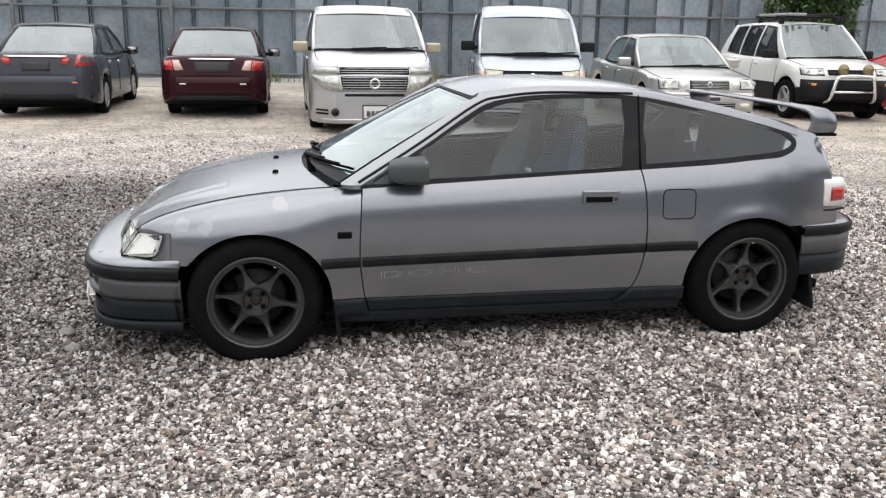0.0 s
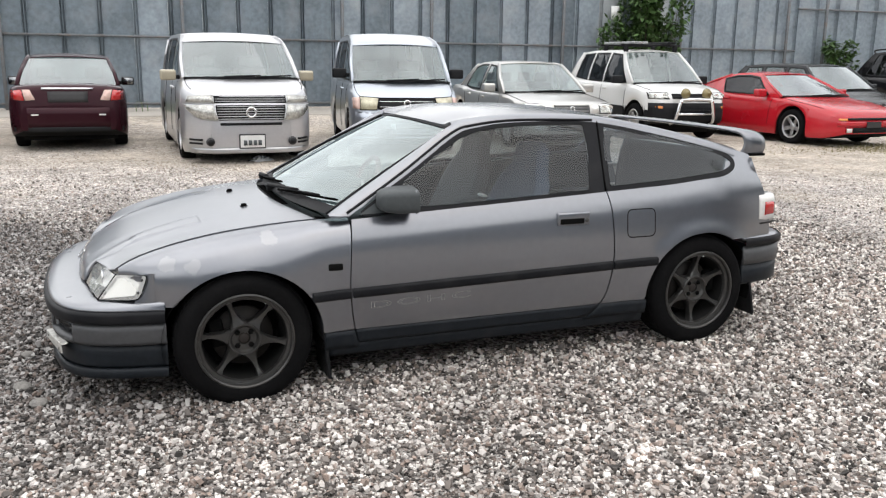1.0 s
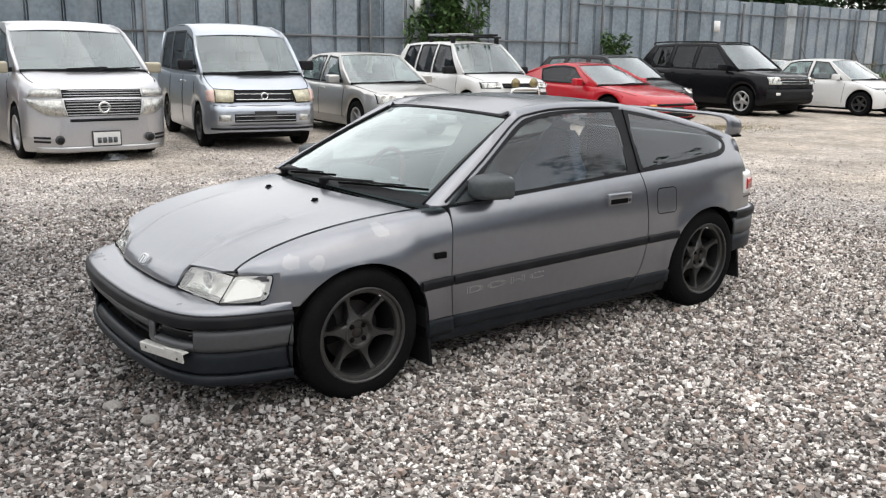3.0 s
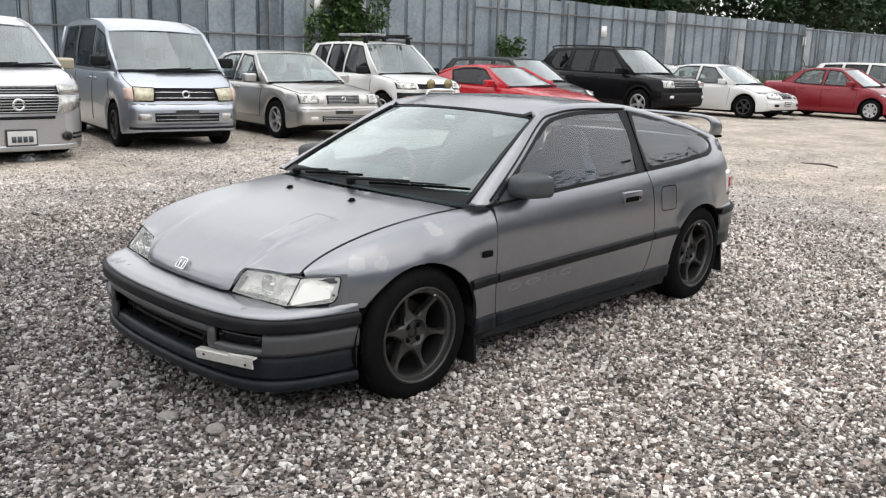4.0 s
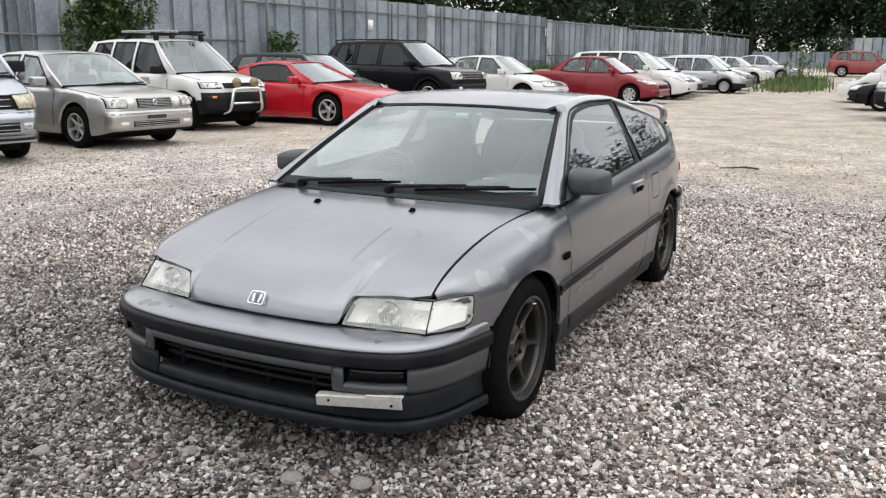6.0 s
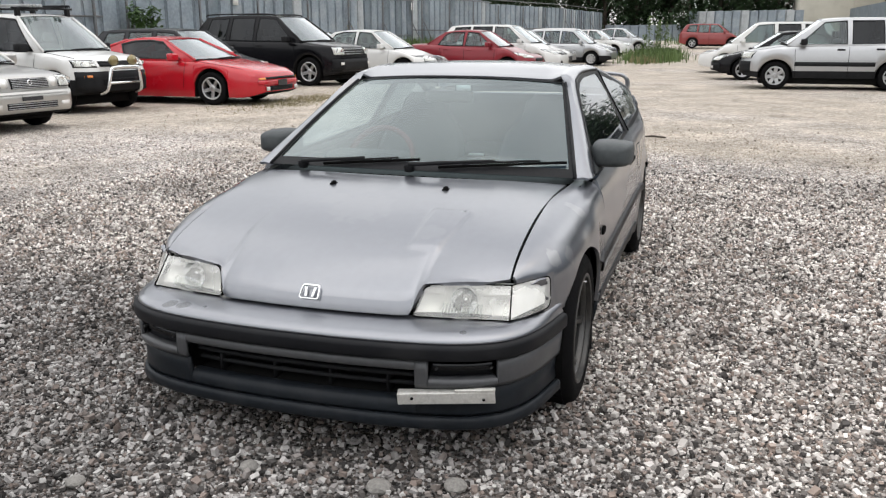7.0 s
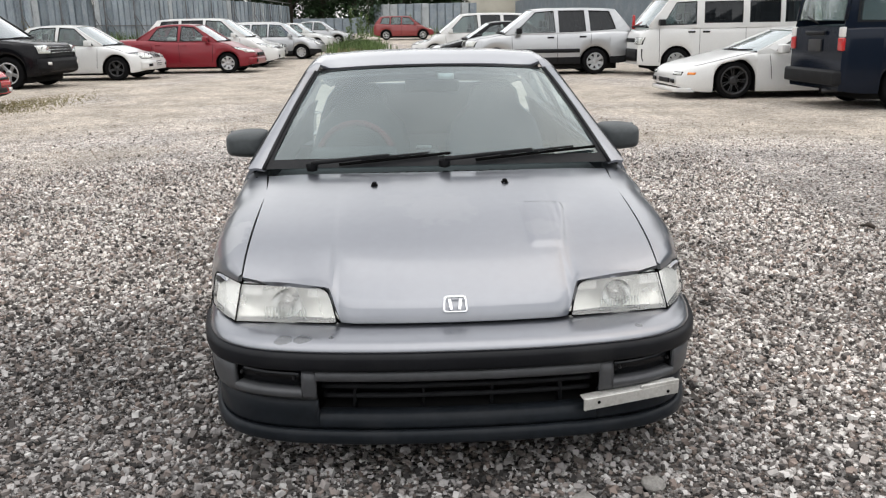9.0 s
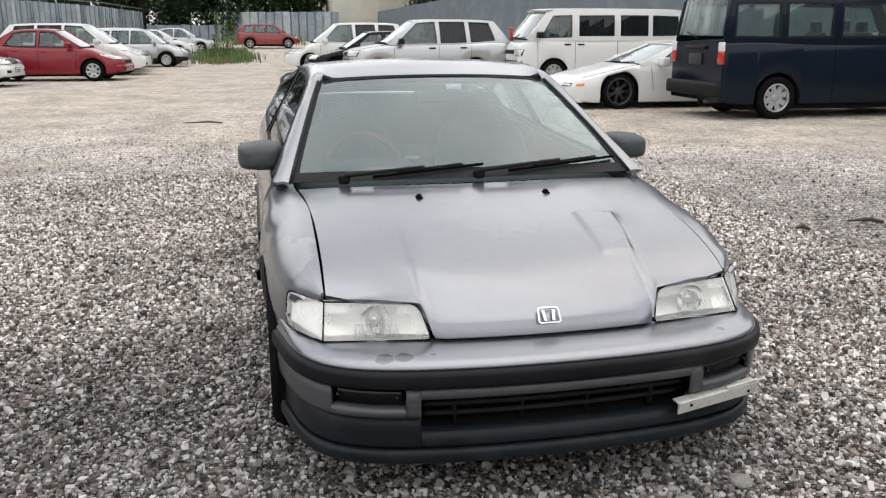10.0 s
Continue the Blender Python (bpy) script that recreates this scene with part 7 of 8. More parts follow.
# side windows with their black surrounds
DOOR_WIN = [(-0.640, 0.772), (-0.36, 0.938), (-0.125, 1.080), (-0.01, 1.116), (0.20, 1.137), (0.560, 1.138), (0.535, 0.95), (0.512, 0.818), (-0.2, 0.784)]
QUARTER_WIN = [(0.598, 0.822), (0.622, 0.98), (0.645, 1.134), (0.80, 1.104), (0.95, 1.074), (1.10, 1.040), (1.25, 1.002), (1.345, 0.970), (1.385, 0.935), (1.365, 0.90), (1.29, 0.874), (1.02, 0.848)]


def glass_map(off):
    return lambda x, z: (x, -(W(x, max(z, belt(x) + 0.0005)) + 0.0 + off), z)


def glass_sheet(poly, off, nx=36, nz=14):
    """A pane with an even grid, bowed slightly outwards between its lower and upper edges."""
    xs = [p[0] for p in poly]
    i0, i1 = xs.index(min(xs)), xs.index(max(xs))
    n = len(poly)
    one = [poly[(i0 + k) % n] for k in range((i1 - i0) % n + 1)]
    two = [poly[(i0 - k) % n] for k in range((i0 - i1) % n + 1)]
    hi, lo = (one, two) if sum(p[1] for p in one) / len(one) > sum(p[1] for p in two) / len(two) else (two, one)
    place = glass_map(off)
    rows = []
    for u in np.linspace(0, 1, nx):
        x = min(xs) + (max(xs) - min(xs)) * (0.5 - 0.5 * math.cos(math.pi * u))
        z0, z1 = interp(lo, x), interp(hi, x)
        col = []
        for v in np.linspace(0, 1, nz):
            z = z0 + (z1 - z0) * v
            q = place(x, z)
            t = min(max((z - belt(x)) / 0.36, 0), 1)
            col.append((q[0], q[1] - 0.010 * 4 * t * (1 - t), q[2]))
        rows.append(col)
    b = grid_bm(rows)
    bmesh.ops.remove_doubles(b, verts=b.verts, dist=1e-5)
    bmesh.ops.recalc_face_normals(b, faces=b.faces)
    return b


for poly, mt, nm, rim in ((DOOR_WIN, M_SIDEGLASS, "door_window", 0.011), (QUARTER_WIN, M_TINT, "quarter_window", 0.016)):
    pr = round_poly(poly, 0.03, 3)
    obs = both(nm, lambda: glass_sheet(inset_poly(pr, 0.004), -0.006), mt)
    for k, o in enumerate(obs):
        b = thick(poly_fill([inset_poly(pr, -0.010), inset_poly(pr, rim)], glass_map(0.003), 0.06), 0.006)
        part("window_seal", mirror_y(b) if k else b, M_MOULD, o, smooth=False)
both("centre_pillar", lambda: thick(poly_fill([[(0.508, 0.812), (0.600, 0.816), (0.648, 1.142), (0.556, 1.146)]], glass_map(0.002), 0.08), 0.01), M_MOULD, smooth=False)
both("pillar_gap", lambda: tube_bm([(0.585 + 0.043 * t, -(W(0.585 + 0.043 * t, 0.82 + 0.32 * t) + 0.004), 0.82 + 0.32 * t) for t in np.linspace(0, 1, 7)], 0.004, 4), M_WELL)

# door mirrors
def mirror_shell():
    rows = []
    for t, sy, sz, dx in ((0.0, 0.42, 0.46, -0.098), (0.06, 0.68, 0.70, -0.088), (0.2, 0.86, 0.88, -0.064), (0.4, 0.96, 0.97, -0.03), (0.6, 1.0, 1.0, 0.010), (1.0, 1.0, 1.02, 0.062), (1.0, 0.93, 0.93, 0.064), (0.9, 0.90, 0.88, 0.038)):
        col = []
        for k in range(28):
            a = 2 * math.pi * k / 28
            c, s_ = math.cos(a), math.sin(a)
            e = 0.42
            yy = math.copysign(abs(c) ** e, c) * 0.088 * sy
            zz = math.copysign(abs(s_) ** e, s_) * 0.056 * sz * (1 - 0.14 * (yy < 0) * abs(yy) / 0.088)
            col.append((-0.475 + dx, -0.800 + yy, 0.832 + zz))
        rows.append(col)
    b = grid_bm(rows, closed_v=True)
    b.verts.ensure_lookup_table()
    b.faces.new([b.verts[k] for k in range(28)])
    bmesh.ops.recalc_face_normals(b, faces=b.faces)
    return b


for k, o in enumerate(both("wing_mirror", mirror_shell, M_MIRRORCAP, label="dull grey plastic door mirror", edge=50)):
    sg = -1 if k == 0 else 1
    part("mirror_glass", box_bm(-0.428, -0.422, sg * 0.80 - 0.078, sg * 0.80 + 0.078, 0.782, 0.882, 0.002, 1), M_MIRRORGLASS, o)
    b = poly_fill([[(-0.645, 0.770), (-0.47, 0.776), (-0.475, 0.865)]], lambda x, z: (x, -(W(x, z) + 0.004), z), 0.05)
    thick(b, 0.012)
    part("mirror_sail", mirror_y(b) if k else b, M_MIRRORCAP, o, smooth=False)
    part("mirror_arm", box_bm(-0.54, -0.45, min(sg * 0.72, sg * 0.76), max(sg * 0.72, sg * 0.76), 0.782, 0.822, 0.012), M_MIRRORCAP, o)

# rear wing on two legs
wing_pts = [tuple(p) for p in curve_pts([(1.555, -0.625, 0.962), (1.565, -0.635, 1.01), (1.55, -0.622, 1.055), (1.51, -0.57, 1.078), (1.475, -0.40, 1.086), (1.46, 0.0, 1.090), (1.475, 0.40, 1.086), (1.51, 0.57, 1.078), (1.55, 0.622, 1.055), (1.565, 0.635, 1.01), (1.555, 0.625, 0.962)], 6)]
wrows = []
for i, p in enumerate(wing_pts):
    d = Vector(wing_pts[min(i + 1, len(wing_pts) - 1)]) - Vector(wing_pts[max(i - 1, 0)])
    d.normalize()
    along = Vector((1, 0, -0.10)).normalized()
    nrm = along.cross(d).normalized()
    chord = 0.085 if abs(p[1]) < 0.6 else 0.07
    wrows.append([Vector(p) + along * chord * cx + nrm * 0.013 * cz for cx, cz in ((-1, 0), (-0.8, 0.7), (-0.2, 1.1), (0.5, 1.0), (0.95, 0.9), (1, 0), (0.95, -0.6), (0.2, -0.8), (-0.8, -0.6))])
sp = part("rear_wing", grid_bm(wrows, closed_v=True), P_HERO, hero, "grey body-coloured rear wing")
for s in (-1, 1):
    part("rubber_foot", box_bm(1.475, 1.635, s * 0.628 - 0.02, s * 0.628 + 0.02, 0.950, 0.964, 0.004), M_WELL, sp)
both("rear_shoulder", lambda: patch((1.38, -0.645, 0.972), (1.60, -0.60, 0.925), (1.56, -0.50, 0.965), (1.42, -0.50, 1.0), 8, 4), P_HERO)


# wheels: six thin spokes, stepped lip, four nuts
def hero_wheel(x, y, z, sgn, turn, steer=0.0):
    w = new("wheel")
    w.parent = hero
    w.matrix_basis = pose(x, y, z, 0, 0, steer)
    R_, r_ = 0.287, 0.203
    prof = [(r_ - 0.002, 0.020), (r_ + 0.003, 0.026), (r_ + 0.022, 0.029), (r_ + 0.045, 0.030), (R_ - 0.030, 0.027), (R_ - 0.014, 0.018), (R_ - 0.006, 0.004), (R_, -0.012), (R_, -0.13), (R_ - 0.015, -0.155), (r_, -0.165)]
    ty = part("tyre", lathe_y([(q, sgn * (v - 0.0)) for q, v in prof], 64), M_TYRE, w, "worn black low-profile tyre")
    blocks = []
    for k in range(60):
        a = 2 * math.pi * k / 60
        for yy, ww in ((-0.02, 0.026), (-0.075, 0.036), (-0.128, 0.026)):
            b = box_bm(R_ - 0.006, R_ + 0.003, sgn * yy - ww / 2, sgn * yy + ww / 2, -0.0115, 0.0115)
            blocks.append(moved(b, Matrix.Rotation(a + (0.05 if yy == -0.075 else 0), 4, "Y")))
    part("tread", join(*blocks), M_TYRE, ty, smooth=False)["kind"] = "stuff"
    lip = lathe_y([(r_ + 0.004, sgn * 0.022), (r_ + 0.003, sgn * 0.028), (r_ - 0.003, sgn * 0.030), (r_ - 0.009, sgn * 0.026), (r_ - 0.011, sgn * 0.012), (r_ - 0.024, sgn * 0.009), (r_ - 0.027, sgn * 0.004), (r_ - 0.029, sgn * -0.010)], 72)
    rim = sharp(part("rim", lip, M_WHEELGREY, w, "dull bronze-grey six-spoke alloy rim"), 30)
    part("barrel", lathe_y([(r_ - 0.029, sgn * -0.010), (r_ - 0.033, sgn * -0.06), (r_ - 0.037, sgn * -0.15)], 48), M_BARREL, rim)
    sharp(part("hub_face", lathe_y([(0.024, sgn * -0.030), (0.026, sgn * -0.024), (0.050, sgn * -0.022), (0.057, sgn * -0.014), (0.060, sgn * -0.007), (0.066, sgn * -0.006), (0.072, sgn * -0.014), (0.074, sgn * -0.045)], 48), M_WHEELGREY, rim), 30)
    part("hub_bore", lathe_y([(0.0, sgn * -0.026), (0.018, sgn * -0.024), (0.024, sgn * -0.030)], 24), M_RUST, rim)
    for k in range(6):
        a = turn + k * math.pi / 3
        rows = []
        for t in np.linspace(0, 1, 15):
            rad = 0.066 + (r_ - 0.024 - 0.066) * t
            wid = 0.0085 + 0.026 * (1 - t) ** 3.2 + 0.012 * max(0, (t - 0.70) / 0.30) ** 2
            yo = -0.009 - 0.012 * math.sin(math.pi * min(t * 1.1, 1.0)) + 0.008 * t
            rows.append([(rad, sgn * (yo - 0.034), -wid * 1.05), (rad, sgn * (yo - 0.007), -wid), (rad, sgn * yo, -wid * 0.72), (rad, sgn * yo, wid * 0.72), (rad, sgn * (yo - 0.007), wid), (rad, sgn * (yo - 0.034), wid * 1.05)])
        b = grid_bm(rows)
        bmesh.ops.recalc_face_normals(b, faces=b.faces)
        if sgn * sum(f.normal.y for f in b.faces) < 0:
            bmesh.ops.reverse_faces(b, faces=b.faces)
        sharp(part("spoke", moved(b, Matrix.Rotation(a, 4, "Y")), M_WHEELGREY, rim), 32)
    for k in range(4):
        a = math.pi / 4 + k * math.pi / 2
        part("wheel_nut", moved(lathe_y([(0.0, sgn * -0.012), (0.007, sgn * -0.012), (0.0085, sgn * -0.015), (0.0085, sgn * -0.022), (0.013, sgn * -0.0215)], 6), pose(0.040 * math.cos(a), 0, 0.040 * math.sin(a))), M_WELL, rim)
    part("brake_disc", lathe_y([(0.03, sgn * -0.075), (0.128, sgn * -0.075), (0.130, sgn * -0.080), (0.130, sgn * -0.095), (0.05, sgn * -0.10)], 40), M_ROTOR, w)
    part("brake_caliper", moved(box_bm(-0.06, 0.06, -0.03, 0.03, -0.02, 0.04, 0.012), pose(-0.115 if x < 0 else 0.115, sgn * -0.085, 0.02, 0, 80, 0)), M_WELL, w)
    part("inner_barrel_shadow", lathe_y([(0.0, sgn * -0.155), (r_ - 0.03, sgn * -0.155)], 24), M_WELL, w)
    part("valve", moved(lathe_y([(0.0, sgn * 0.022), (0.003, sgn * 0.022), (0.003, sgn * -0.005)], 8), pose(0.178 * math.cos(turn + 0.9), 0, 0.178 * math.sin(turn + 0.9))), M_CHROME, rim)


hero_wheel(HF[0], -0.775, HF[1], -1, 0.17, 0)
hero_wheel(HF[0], 0.775, HF[1], 1, 0.5, 0)
hero_wheel(HR[0], -0.772, HR[1], -1, 0.576)
hero_wheel(HR[0], 0.772, HR[1], 1, 0.9)


# dark inner structure: wells, floor, engine bay, cabin
def liner(hx, hz):
    rows = []
    for a in np.linspace(-0.25, math.pi + 0.25, 26):
        rows.append([(hx - 0.335 * math.cos(a), y, hz + 0.310 * math.sin(a)) for y in (-0.785, -0.70, -0.50, -0.42)])
    return grid_bm(rows)


both("wheel_housing", lambda: liner(*HF), M_WELL)
both("wheel_housing", lambda: liner(*HR), M_WELL)
part("floor_pan", box_bm(-1.70, 1.66, -0.60, 0.60, 0.165, 0.21), M_UNDER, hero)
part("floor_pan", box_bm(-0.78, 0.80, -0.772, 0.772, 0.165, 0.21), M_UNDER, hero)
part("engine_bay", box_bm(-1.62, -0.80, -0.42, 0.42, 0.21, 0.55), M_WELL, hero)
part("bulkhead", box_bm(-0.80, -0.76, -0.72, 0.72, 0.21, 0.74), M_WELL, hero)
part("boot_floor", box_bm(0.78, 1.62, -0.44, 0.44, 0.21, 0.60), M_CABIN, hero)
part("rear_trim", box_bm(0.60, 0.78, -0.66, 0.66, 0.21, 0.66, 0.04), M_CABIN, hero)
both("door_card", lambda: side_sheet(14, lambda x: 0.24, lambda x: belt(x) - 0.02, 8, lambda z: -0.70, lambda z: 0.58, -0.06, 0.01), M_CABIN)
both("side_trim", lambda: side_sheet(12, lambda x: 0.60, lambda x: belt(x) - 0.02, 6, lambda z: 0.60, lambda z: 1.45, -0.05, 0.01), M_CABIN)
part("headlining", thick(grid_bm([[Vector(p) + Vector((0, 0, -0.03)) for p in r] for r in roof_rows()]), 0.008), M_CABIN, hero)
dash = part("dashboard", box_bm(-0.74, -0.36, -0.66, 0.66, 0.56, 0.748, 0.05, 3), M_DASH, hero)
part("instrument_hood", box_bm(-0.56, -0.36, 0.16, 0.54, 0.70, 0.80, 0.04, 3), M_DASH, dash)
ring = []
for k in range(33):
    a = 2 * math.pi * k / 32
    ring.append(Vector((-0.30, 0.35, 0.73)) + Vector((math.sin(a) * 0.17 * 0.42, math.cos(a) * 0.17, math.sin(a) * 0.17 * 0.90)))
st = part("steering_wheel", tube_bm(ring, 0.014, 8, cap=False), M_REDWHEEL, hero, "small sports steering wheel with red stitching")
part("hub", join(tube_bm([(-0.30, 0.19, 0.73), (-0.30, 0.51, 0.73)], 0.013, 6), tube_bm([(-0.30, 0.35, 0.73), (-0.36, 0.35, 0.59)], 0.013, 6), tube_bm([(-0.42, 0.35, 0.69), (-0.30, 0.35, 0.73)], 0.035, 10)), M_ALLOY, st)


def bucket(y, material):
    s = new("front_seat")
    s.parent = hero
    rows = []
    for t, hw, x, z, dep in ((0.0, 0.20, 0.18, 0.40, 0.10), (0.12, 0.25, 0.22, 0.48, 0.12), (0.35, 0.26, 0.28, 0.60, 0.11), (0.55, 0.25, 0.33, 0.72, 0.09), (0.72, 0.22, 0.37, 0.82, 0.07), (0.84, 0.14, 0.40, 0.90, 0.06), (0.95, 0.12, 0.415, 0.98, 0.06), (1.0, 0.08, 0.42, 1.02, 0.04)):
        col = []
        for k in range(20):
            a = 2 * math.pi * k / 20
            c, q = math.cos(a), math.sin(a)
            yy = math.copysign(abs(c) ** 0.6, c) * hw
            xx = math.copysign(abs(q) ** 0.7, q) * dep * 0.5 - 0.05 * (abs(yy) / hw) ** 3 * (q < 0)
            col.append((x + xx, y + yy, z))
        rows.append(col)
    b = grid_bm(rows, closed_v=True)
    b.verts.ensure_lookup_table()
    b.faces.new([b.verts[len(b.verts) - 20 + k] for k in range(20)])
    part("backrest", b, material, s)
    part("cushion", box_bm(-0.28, 0.24, y - 0.25, y + 0.25, 0.28, 0.46, 0.07, 3), material, s)
    for q in (-1, 1):
        part("bolster", tube_bm([(-0.26, y + q * 0.22, 0.44), (0.0, y + q * 0.24, 0.48), (0.2, y + q * 0.24, 0.50)], 0.05, 8), material, s)
    return s


bucket(-0.35, M_BUCKET)
bucket(0.35, M_SEATGREY)
part("rear_view_mirror", box_bm(-0.30, -0.27, -0.12, 0.12, 1.02, 1.075, 0.012), M_WELL, hero)
part("inspection_sticker", box_bm(-0.262, -0.260, -0.10, -0.03, 1.075, 1.10), M_PAPER, hero)
console = part("centre_console", box_bm(0.14, 0.46, -0.055, 0.105, 0.21, 0.692, 0.03), M_DASH, hero)
part("slip_of_paper", box_bm(0.275, 0.300, -0.015, 0.065, 0.691, 0.702, 0.002, 1), M_PAPER, console)
# mud flaps
both("mud_flap", lambda: moved(box_bm(-0.008, 0.008, -0.79, -0.58, 0.052, 0.33, 0.004), Matrix.Translation((-0.785, 0, 0)) @ Matrix.Rotation(radians(-6), 4, "Y")), M_BLACK, label="black rubber mud flap")
both("mud_flap", lambda: moved(box_bm(-0.008, 0.008, -0.785, -0.58, -0.13, 0.20, 0.004), Matrix.Translation((1.500, 0, 0.245)) @ Matrix.Rotation(radians(-12), 4, "Y")), M_BLACK, label="black rubber mud flap")

# outlined lettering low on the doors
for sg in (-1, 1):
    cu = bpy.data.curves.new("lettering", "FONT")
    cu.body, cu.size, cu.fill_mode, cu.bevel_depth, cu.bevel_resolution, cu.space_character = "DOHC", 0.075, "NONE", 0.0007, 0, 1.25
    tmp = bpy.data.objects.new("tmp_text", cu)
    scene.collection.objects.link(tmp)
    bpy.context.view_layer.update()
    me = bpy.data.meshes.new_from_object(tmp.evaluated_get(bpy.context.evaluated_depsgraph_get()))
    bpy.data.objects.remove(tmp)
    xs_ = [v.co.x for v in me.vertices]
    for v in me.vertices:
        f = (v.co.x - min(xs_)) / (max(xs_) - min(xs_))
        x = -0.610 + 0.47 * f if sg < 0 else -0.140 - 0.47 * f
        z = 0.362 + v.co.y * 0.58 + 0.012 * f
        v.co = Vector((x, sg * (W(x, z) + 0.0016 + v.co.z), z))
    me.materials.append(M_LETTER)
    tx = new("lettering", me)
    tx.parent = doors[0 if sg < 0 else 1]
    tx["label"] = "thin silver outlined lettering reading DOHC"


# ---- loose gravel: single stones where the camera passes near ----
def stones(name, count, area, size, seed, keep):
    """Irregular small stones in one mesh, scattered over area (x0, x1, y0, y1)."""
    r = np.random.default_rng(seed)
    ico = np.array([(x, y, z) for x in (-1, 1) for y in (-1, 1) for z in (-1, 1)], float) / 3 ** 0.5
    tri = np.array([(0, 1, 3), (0, 3, 2), (4, 6, 7), (4, 7, 5), (0, 4, 5), (0, 5, 1), (2, 3, 7), (2, 7, 6), (0, 2, 6), (0, 6, 4), (1, 5, 7), (1, 7, 3)])
    xy = np.column_stack([r.uniform(area[0], area[1], count), r.uniform(area[2], area[3], count)])
    xy = xy[keep(xy[:, 0], xy[:, 1], r)]
    n = len(xy)
    s = size[0] * np.exp(r.normal(0, 0.42, n)).clip(0.45, size[1] / size[0])
    dims = s[:, None] * r.uniform((0.75, 0.6, 0.42), (1.25, 0.95, 0.75), (n, 3))
    v = ico[None] * (1 + r.uniform(-0.34, 0.34, (n, 8, 3))) * dims[:, None, :]
    ang = r.uniform(0, 2 * np.pi, n)
    tilt = r.normal(0, 0.7, n)
    c, q = np.cos(tilt)[:, None], np.sin(tilt)[:, None]
    v = np.stack([v[..., 0] * c - v[..., 2] * q, v[..., 1], v[..., 0] * q + v[..., 2] * c], -1)
    c, q = np.cos(ang)[:, None], np.sin(ang)[:, None]
    v = np.stack([v[..., 0] * c - v[..., 1] * q, v[..., 0] * q + v[..., 1] * c, v[..., 2]], -1)
    z = dims[:, 2] * r.uniform(0.05, 0.8, n) + r.uniform(-0.003, 0.010, n)
    v = v + np.column_stack([xy, z])[:, None, :]
    f = (tri[None] + (np.arange(n) * 8)[:, None, None]).reshape(-1)
    me = bpy.data.meshes.new(name)
    me.vertices.add(n * 8)
    me.vertices.foreach_set("co", v.reshape(-1))
    me.loops.add(len(f))
    me.loops.foreach_set("vertex_index", f)
    me.polygons.add(n * 12)
    me.polygons.foreach_set("loop_start", np.arange(n * 12) * 3)
    me.polygons.foreach_set("use_smooth", np.zeros(n * 12, bool))
    me.update(calc_edges=True)
    me.validate()
    me.materials.append(M_STONE)
    return new(name, me)


def near_keep(x, y, r):
    d = np.hypot(np.maximum(np.abs(x) - 1.9, 0), np.maximum(np.abs(y) - 0.8, 0))
    under = (np.abs(x) < 1.6) & (np.abs(y) < 0.55)
    return ~under & (r.uniform(0, 1, len(x)) < np.clip(1.35 - d / 3.2, 0.12, 1))


def far_keep(x, y, r):
    d = np.hypot(x, y - 1)
    return (d > 3.2) & (r.uniform(0, 1, len(x)) < np.clip(1.2 - d / 8.5, 0.03, 1))


tagged(stones("gravel", 265000, (-4.3, 4.4, -2.9, 4.2), (0.0086, 0.022), 11, near_keep), "loose pale, grey and brown gravel stones round the coupe", "gravel", kind="stuff")
tagged(stones("gravel", 110000, (-6, 11, -6, 11), (0.0092, 0.022), 12, far_keep), "scattered gravel stones across the yard", "gravel", kind="stuff")


# ---- plants, trees, and the yard's far end ----
def leaf_material(name, base, var=0.4):
    m = mat(name, base, 0.6, var=var, scale=1.2, fine=6, spec=0.3)
    return m


M_LEAF = leaf_material("vine leaves", (0.055, 0.105, 0.03))
M_LEAFDARK = leaf_material("woodland leaves", (0.028, 0.055, 0.022), 0.6)
M_WEED = leaf_material("weed leaves", (0.10, 0.15, 0.05))
M_DRY = leaf_material("dry grass", (0.24, 0.21, 0.11))
M_BARK = mat("bark", (0.07, 0.055, 0.045), 0.9, var=0.3, bump=0.6, bscale=40)


def leaves(count, place, size, seed, droop=0.3):
    """Small bent leaves as one mesh; place(r) gives each one's spot."""
    r = np.random.default_rng(seed)
    verts, faces = [], []
    for k in range(count):
        c = np.array(place(r))
        s = size * r.uniform(0.6, 1.4)
        a, b = r.uniform(0, 2 * math.pi), r.normal(-droop, 0.5)
        u = np.array([math.cos(a) * math.cos(b), math.sin(a) * math.cos(b), math.sin(b)])
        w = np.array([-math.sin(a), math.cos(a), r.normal(0, 0.3)])
        i = len(verts)
        verts += [tuple(c), tuple(c + u * s * 0.5 + w * s * 0.28), tuple(c + u * s), tuple(c + u * s * 0.5 - w * s * 0.28)]
        faces.append((i, i + 1, i + 2, i + 3))
    return (verts, [], faces)


